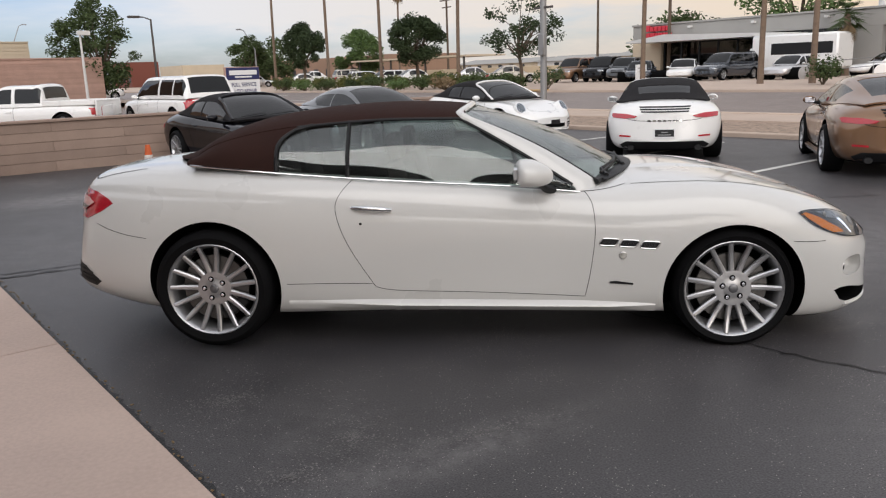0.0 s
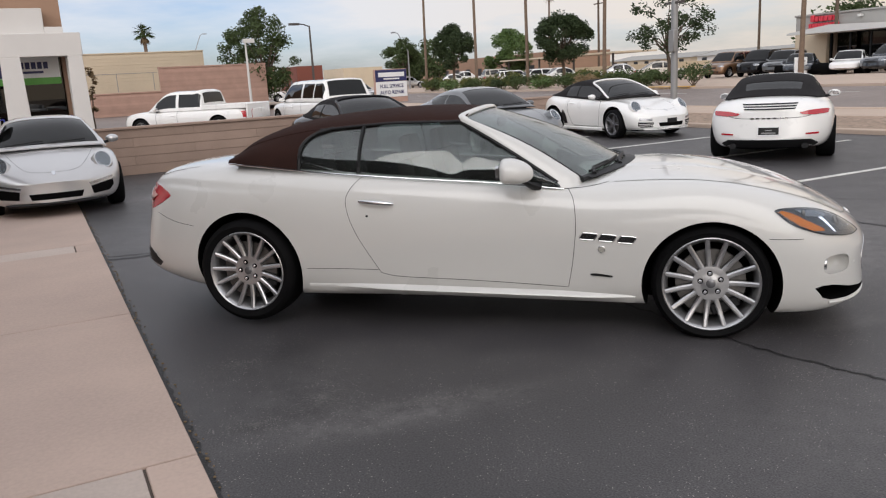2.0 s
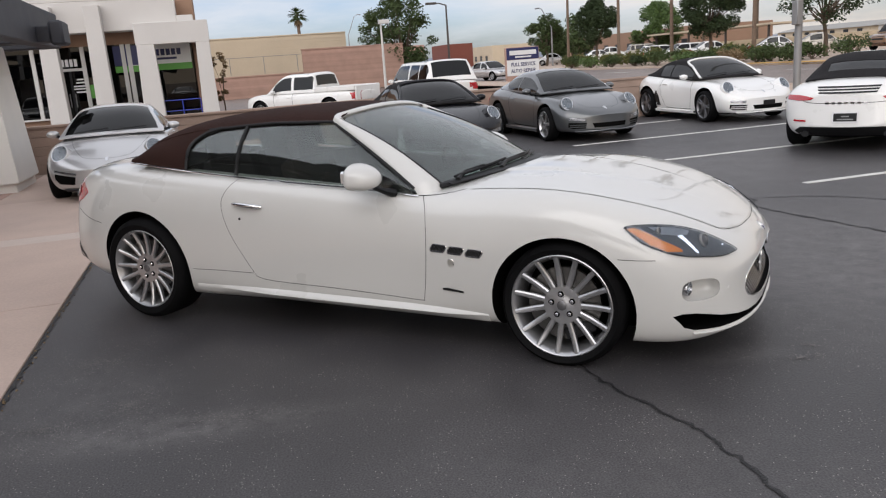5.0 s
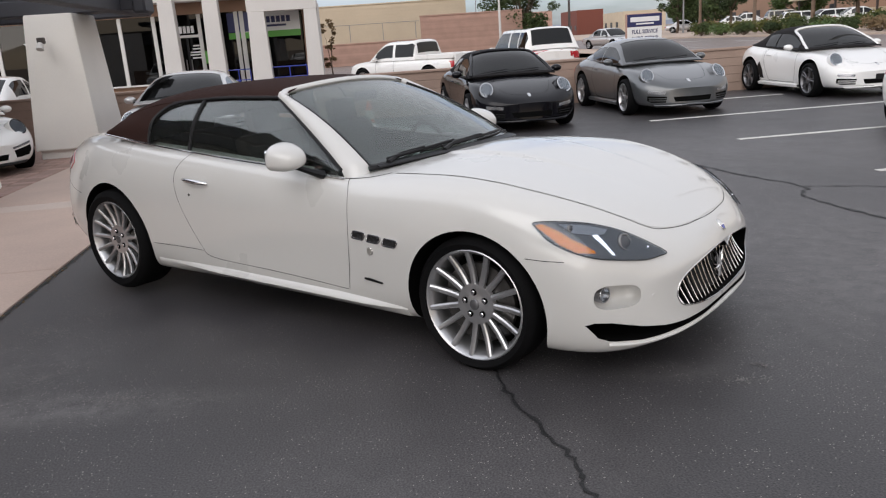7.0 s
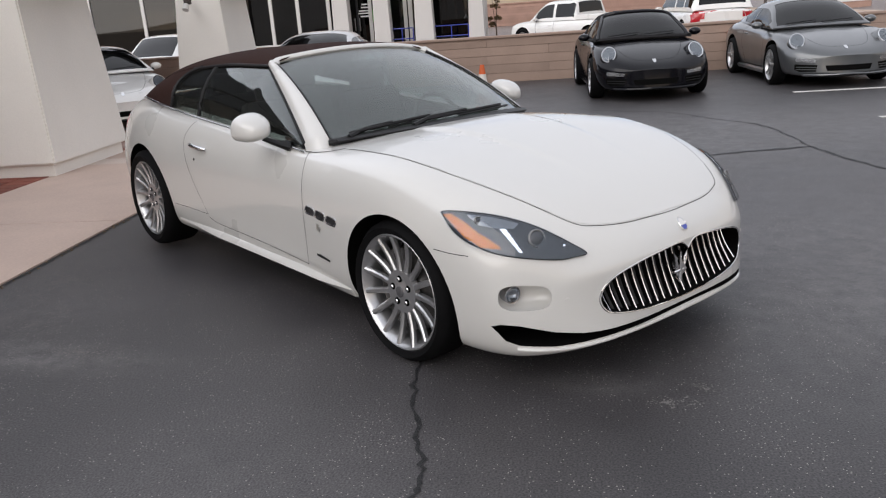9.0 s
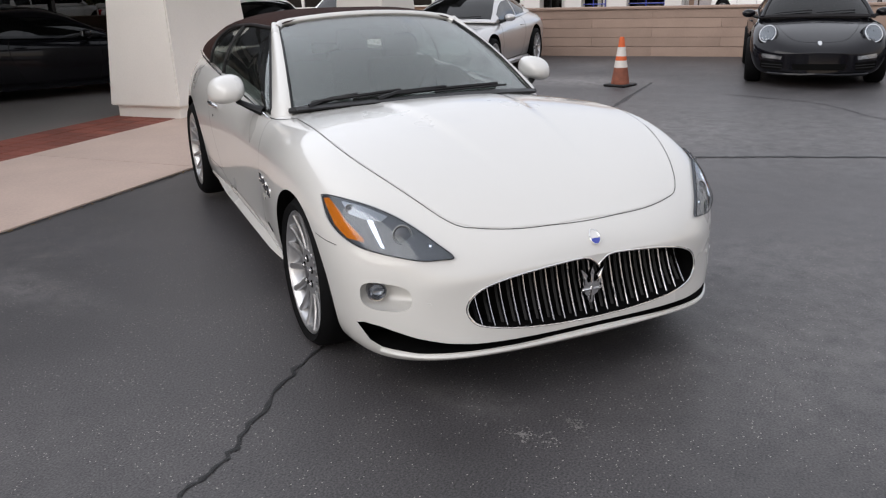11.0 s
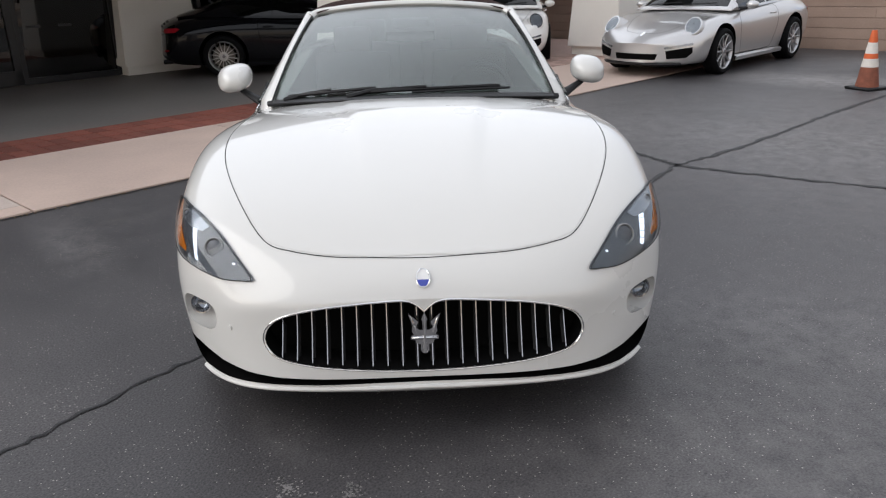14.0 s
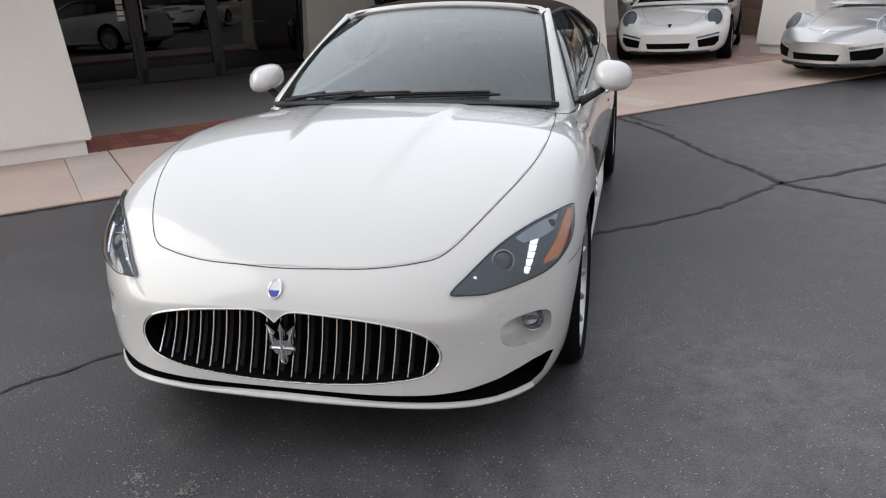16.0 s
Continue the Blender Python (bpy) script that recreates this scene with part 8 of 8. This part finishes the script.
def lim_box(u0, u1, n0, n1, z0, z1, bevel=0.0):
    return lot_box(lim_u(u0), lim_u(u1), lim_n(n0), lim_n(n1), z0 * 1.25, z1 * 1.25, bevel)


part("wall", lim_box(-28.8, 12, LN - 12, LN - 0.2, 2.5, 3.35, 0.02), M_GREYB, lim)
part("parapet", lim_box(-28.85, 12, LN - 12, LN - 0.1, 3.35, 3.46, 0.02), M_GREYB, lim)
part("wall", lim_box(-28.8, -26.6, LN - 12, LN - 0.2, 0, 2.5), M_TAN, lim)
part("wall", lim_box(-15, -13.2, LN - 12, LN - 0.2, 0, 2.5), M_GREYB, lim)
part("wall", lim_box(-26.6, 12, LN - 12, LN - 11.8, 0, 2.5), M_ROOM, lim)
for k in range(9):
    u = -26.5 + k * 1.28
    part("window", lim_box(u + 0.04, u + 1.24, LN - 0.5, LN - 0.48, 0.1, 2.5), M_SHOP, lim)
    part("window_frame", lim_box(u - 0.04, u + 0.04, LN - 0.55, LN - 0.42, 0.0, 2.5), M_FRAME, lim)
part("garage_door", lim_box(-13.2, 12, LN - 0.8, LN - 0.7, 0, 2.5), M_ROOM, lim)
aw = prism([(lim_u(u), z * 1.25) for u, z in ((-27.4, 2.24), (-27.4, 2.34), (-24.6, 2.66), (-17.0, 2.36), (-17.0, 2.24))], "y", -lim_n(LN) - 2.9, -lim_n(LN) + 0.1)
part("awning", aw, M_WFRAME, lim, "white gabled awning")
for k in range(3):
    part("wall_light", lim_box(-24.5 + k * 4.2, -24.3 + k * 4.2, LN - 0.2, LN + 0.1, 3.05, 3.18, 0.02), M_WFRAME, lim)
ls = part("name_sign", lim_box(-27.75, -27.70, LN - 0.1, LN - 0.05, 2.6, 2.64), M_GREYB, lim)
for k in range(6):
    part("letter_bar", lim_box(-27.6 + k * 0.30, -27.36 + k * 0.30, LN - 0.1, LN + 0.06, 2.98, 3.28 if k else 3.36, 0.02), M_SIGNR, ls)
for k in range(10):
    part("letter_bar", lim_box(-27.7 + k * 0.20, -27.54 + k * 0.20, LN - 0.1, LN + 0.06, 2.62, 2.88, 0.02), M_SIGNR, ls)
bus = thing("shuttle_bus", "white shuttle bus with dark side windows", "bus", lot_m(-22.0, -50.6, 0.41, 180))
part("cab", prism([(2.6, 0.5), (3.6, 0.5), (3.6, 1.1), (3.1, 1.25), (2.7, 1.95), (2.6, 1.95)], "y", -0.98, 0.98), M_PW, bus)
part("coach_body", bx(-3.2, 2.6, -1.1, 1.1, 0.5, 2.75, 0.12), M_PW, bus)
part("window_band", bx(-2.9, 1.2, -1.115, 1.115, 1.45, 2.2, 0.03), M_BLACK, bus)
part("cab_window", bx(2.3, 2.95, -1.115, 1.115, 1.25, 1.8, 0.03), M_BLACK, bus)
for x in (3.0, -2.0):
    for s in (-1, 1):
        wheel(bus, x, s * 0.92, 0.38, 0.25, 0.23, "disc", M_ALLOY, False)
bd = thing("yard_sign", "small white board sign at the yard entrance", "sign", lot_m(-29.1, -43.5, 0.41))
part("board", bx(-0.05, 0.05, -0.55, 0.55, 0.0, 1.15, 0.01), M_SIGNW, bd)
for z, w in ((0.85, 0.36), (0.65, 0.28)):
    part("letter_bar", bx(0.05, 0.06, -w, w, z, z + 0.10), M_GREYB, bd)
pl = thing("sign_pylon", "tall white sign pylon above the flat roof", "pole", lot_m(-19.0, -56.0, 0.36))
part("column", tube([(0, 0, 0), (0, 0, 9)], 0.35, 14), M_WFRAME, pl)
rl = thing("ramp_rail", "grey metal ramp railing", "railing", lot_m(-17.2, -43.4, 0.38))
part("rail", tube([(0, 0, 0.04), (0, 0, 0.95), (3.2, 0, 1.15), (3.2, 0, 0.2)], 0.03, 6), M_STEEL, rl)
part("rail", tube([(0, 0, 0.5), (3.2, 0, 0.7)], 0.025, 6), M_STEEL, rl)

# ---- low buildings and hills far off ----
def far_block(u0, u1, n, d, h, material, label, roof=None):
    t = thing("low_building", label, "building", lot_m(0, 0, 0.5), "far buildings", "structure")
    part("wall", lot_box(u0, u1, n - d, n, -0.4, h), material, t)
    if roof:
        pr = prism([(-n - 0.5, h), (-n + d / 2, h + 1.1), (-n + d + 0.5, h)], "x", u0 - 0.5, u1 + 0.5)
        part("roof", pr, roof, t)
    u = u0 + 1.2
    while u < u1 - 2:
        part("window", lot_box(u, u + 1.3, n, n + 0.03, 0.9, min(2.0, h - 0.3)), M_FRAME, t)
        u += 3.6
    return t


far_block(-88, -67, -112, 14, 2.6, M_TAN, "low tan house with a pitched grey roof", M_GREYB)
far_block(-114, -92, -120, 14, 2.3, M_STUCCO2, "low white house with a pitched grey roof", M_GREYB)
far_block(-146, -120, -124, 14, 2.3, M_TAN, "low house with a pitched grey roof", M_GREYB)
far_block(-125, -85, -62, 12, 3.6, M_BROWN, "long brown shopping building")
far_block(-150, -140, -26, 8, 4.2, M_PAVER, "low red-brick corner shop")
far_block(-180, -152, -30, 14, 5.0, M_BRICKW, "orange-tan shop building")
far_block(-194, -180, -57.3, 6.4, 5.4, M_PAVER, "red-brick shop building down the street")
far_block(-168, -155, -59.7, 9.0, 4.0, M_TAN, "flat-roofed tan shop building down the street")
cp = thing("carport", "long low carport roof over parked cars", "carport", lot_m(-62, -50, 0.36))
part("roof", bx(-10, 10, -2.5, 2.5, 2.5, 2.65), M_TAN, cp)
for x in range(-9, 10, 6):
    part("post", bx(x - 0.08, x + 0.08, -2.0, -1.85, 0, 2.5), M_BRONZE, cp)
rng = random.Random(11)
b = bmesh.new()
rows = []
for k in range(61):
    a = radians(70 + 150 * k / 60)
    h = 8 + 12 * max(0, noise.noise((k * 0.23, 2.1, 0))) + 10 * noise.noise((k * 0.9, 5.0, 0))
    d = Vector((math.cos(a), math.sin(a), 0)) * 1300
    rows.append([d + Vector((0, 0, -2)), d * 1.02 + Vector((0, 0, max(4, h * 0.6))), d * 1.06 + Vector((0, 0, max(6, h)))])
grid_bm(rows, b)
tagged(link_bm("backdrop_hills", b, M_HILL, 60), "hazy blue desert hills on the horizon", "hills", kind="structure")

# paver pieces in the red band, each a piece of its own
pm2 = link_keep("paver", bx(-0.079, 0.079, -0.154, 0.154, 0.0, 0.02, 0.004), M_PAVER2)
pm = link_keep("paver", bx(-0.079, 0.079, -0.154, 0.154, 0.0, 0.02, 0.004), M_PAVER)
for i in range(100):
    u = -9.9 + 0.166 * i
    for j in range(3):
        share("paver", pm if u > -4.3 else pm2, brick_band, Matrix.Translation((u, -(2.06 + 0.165 + 0.33 * j), 0.0)))
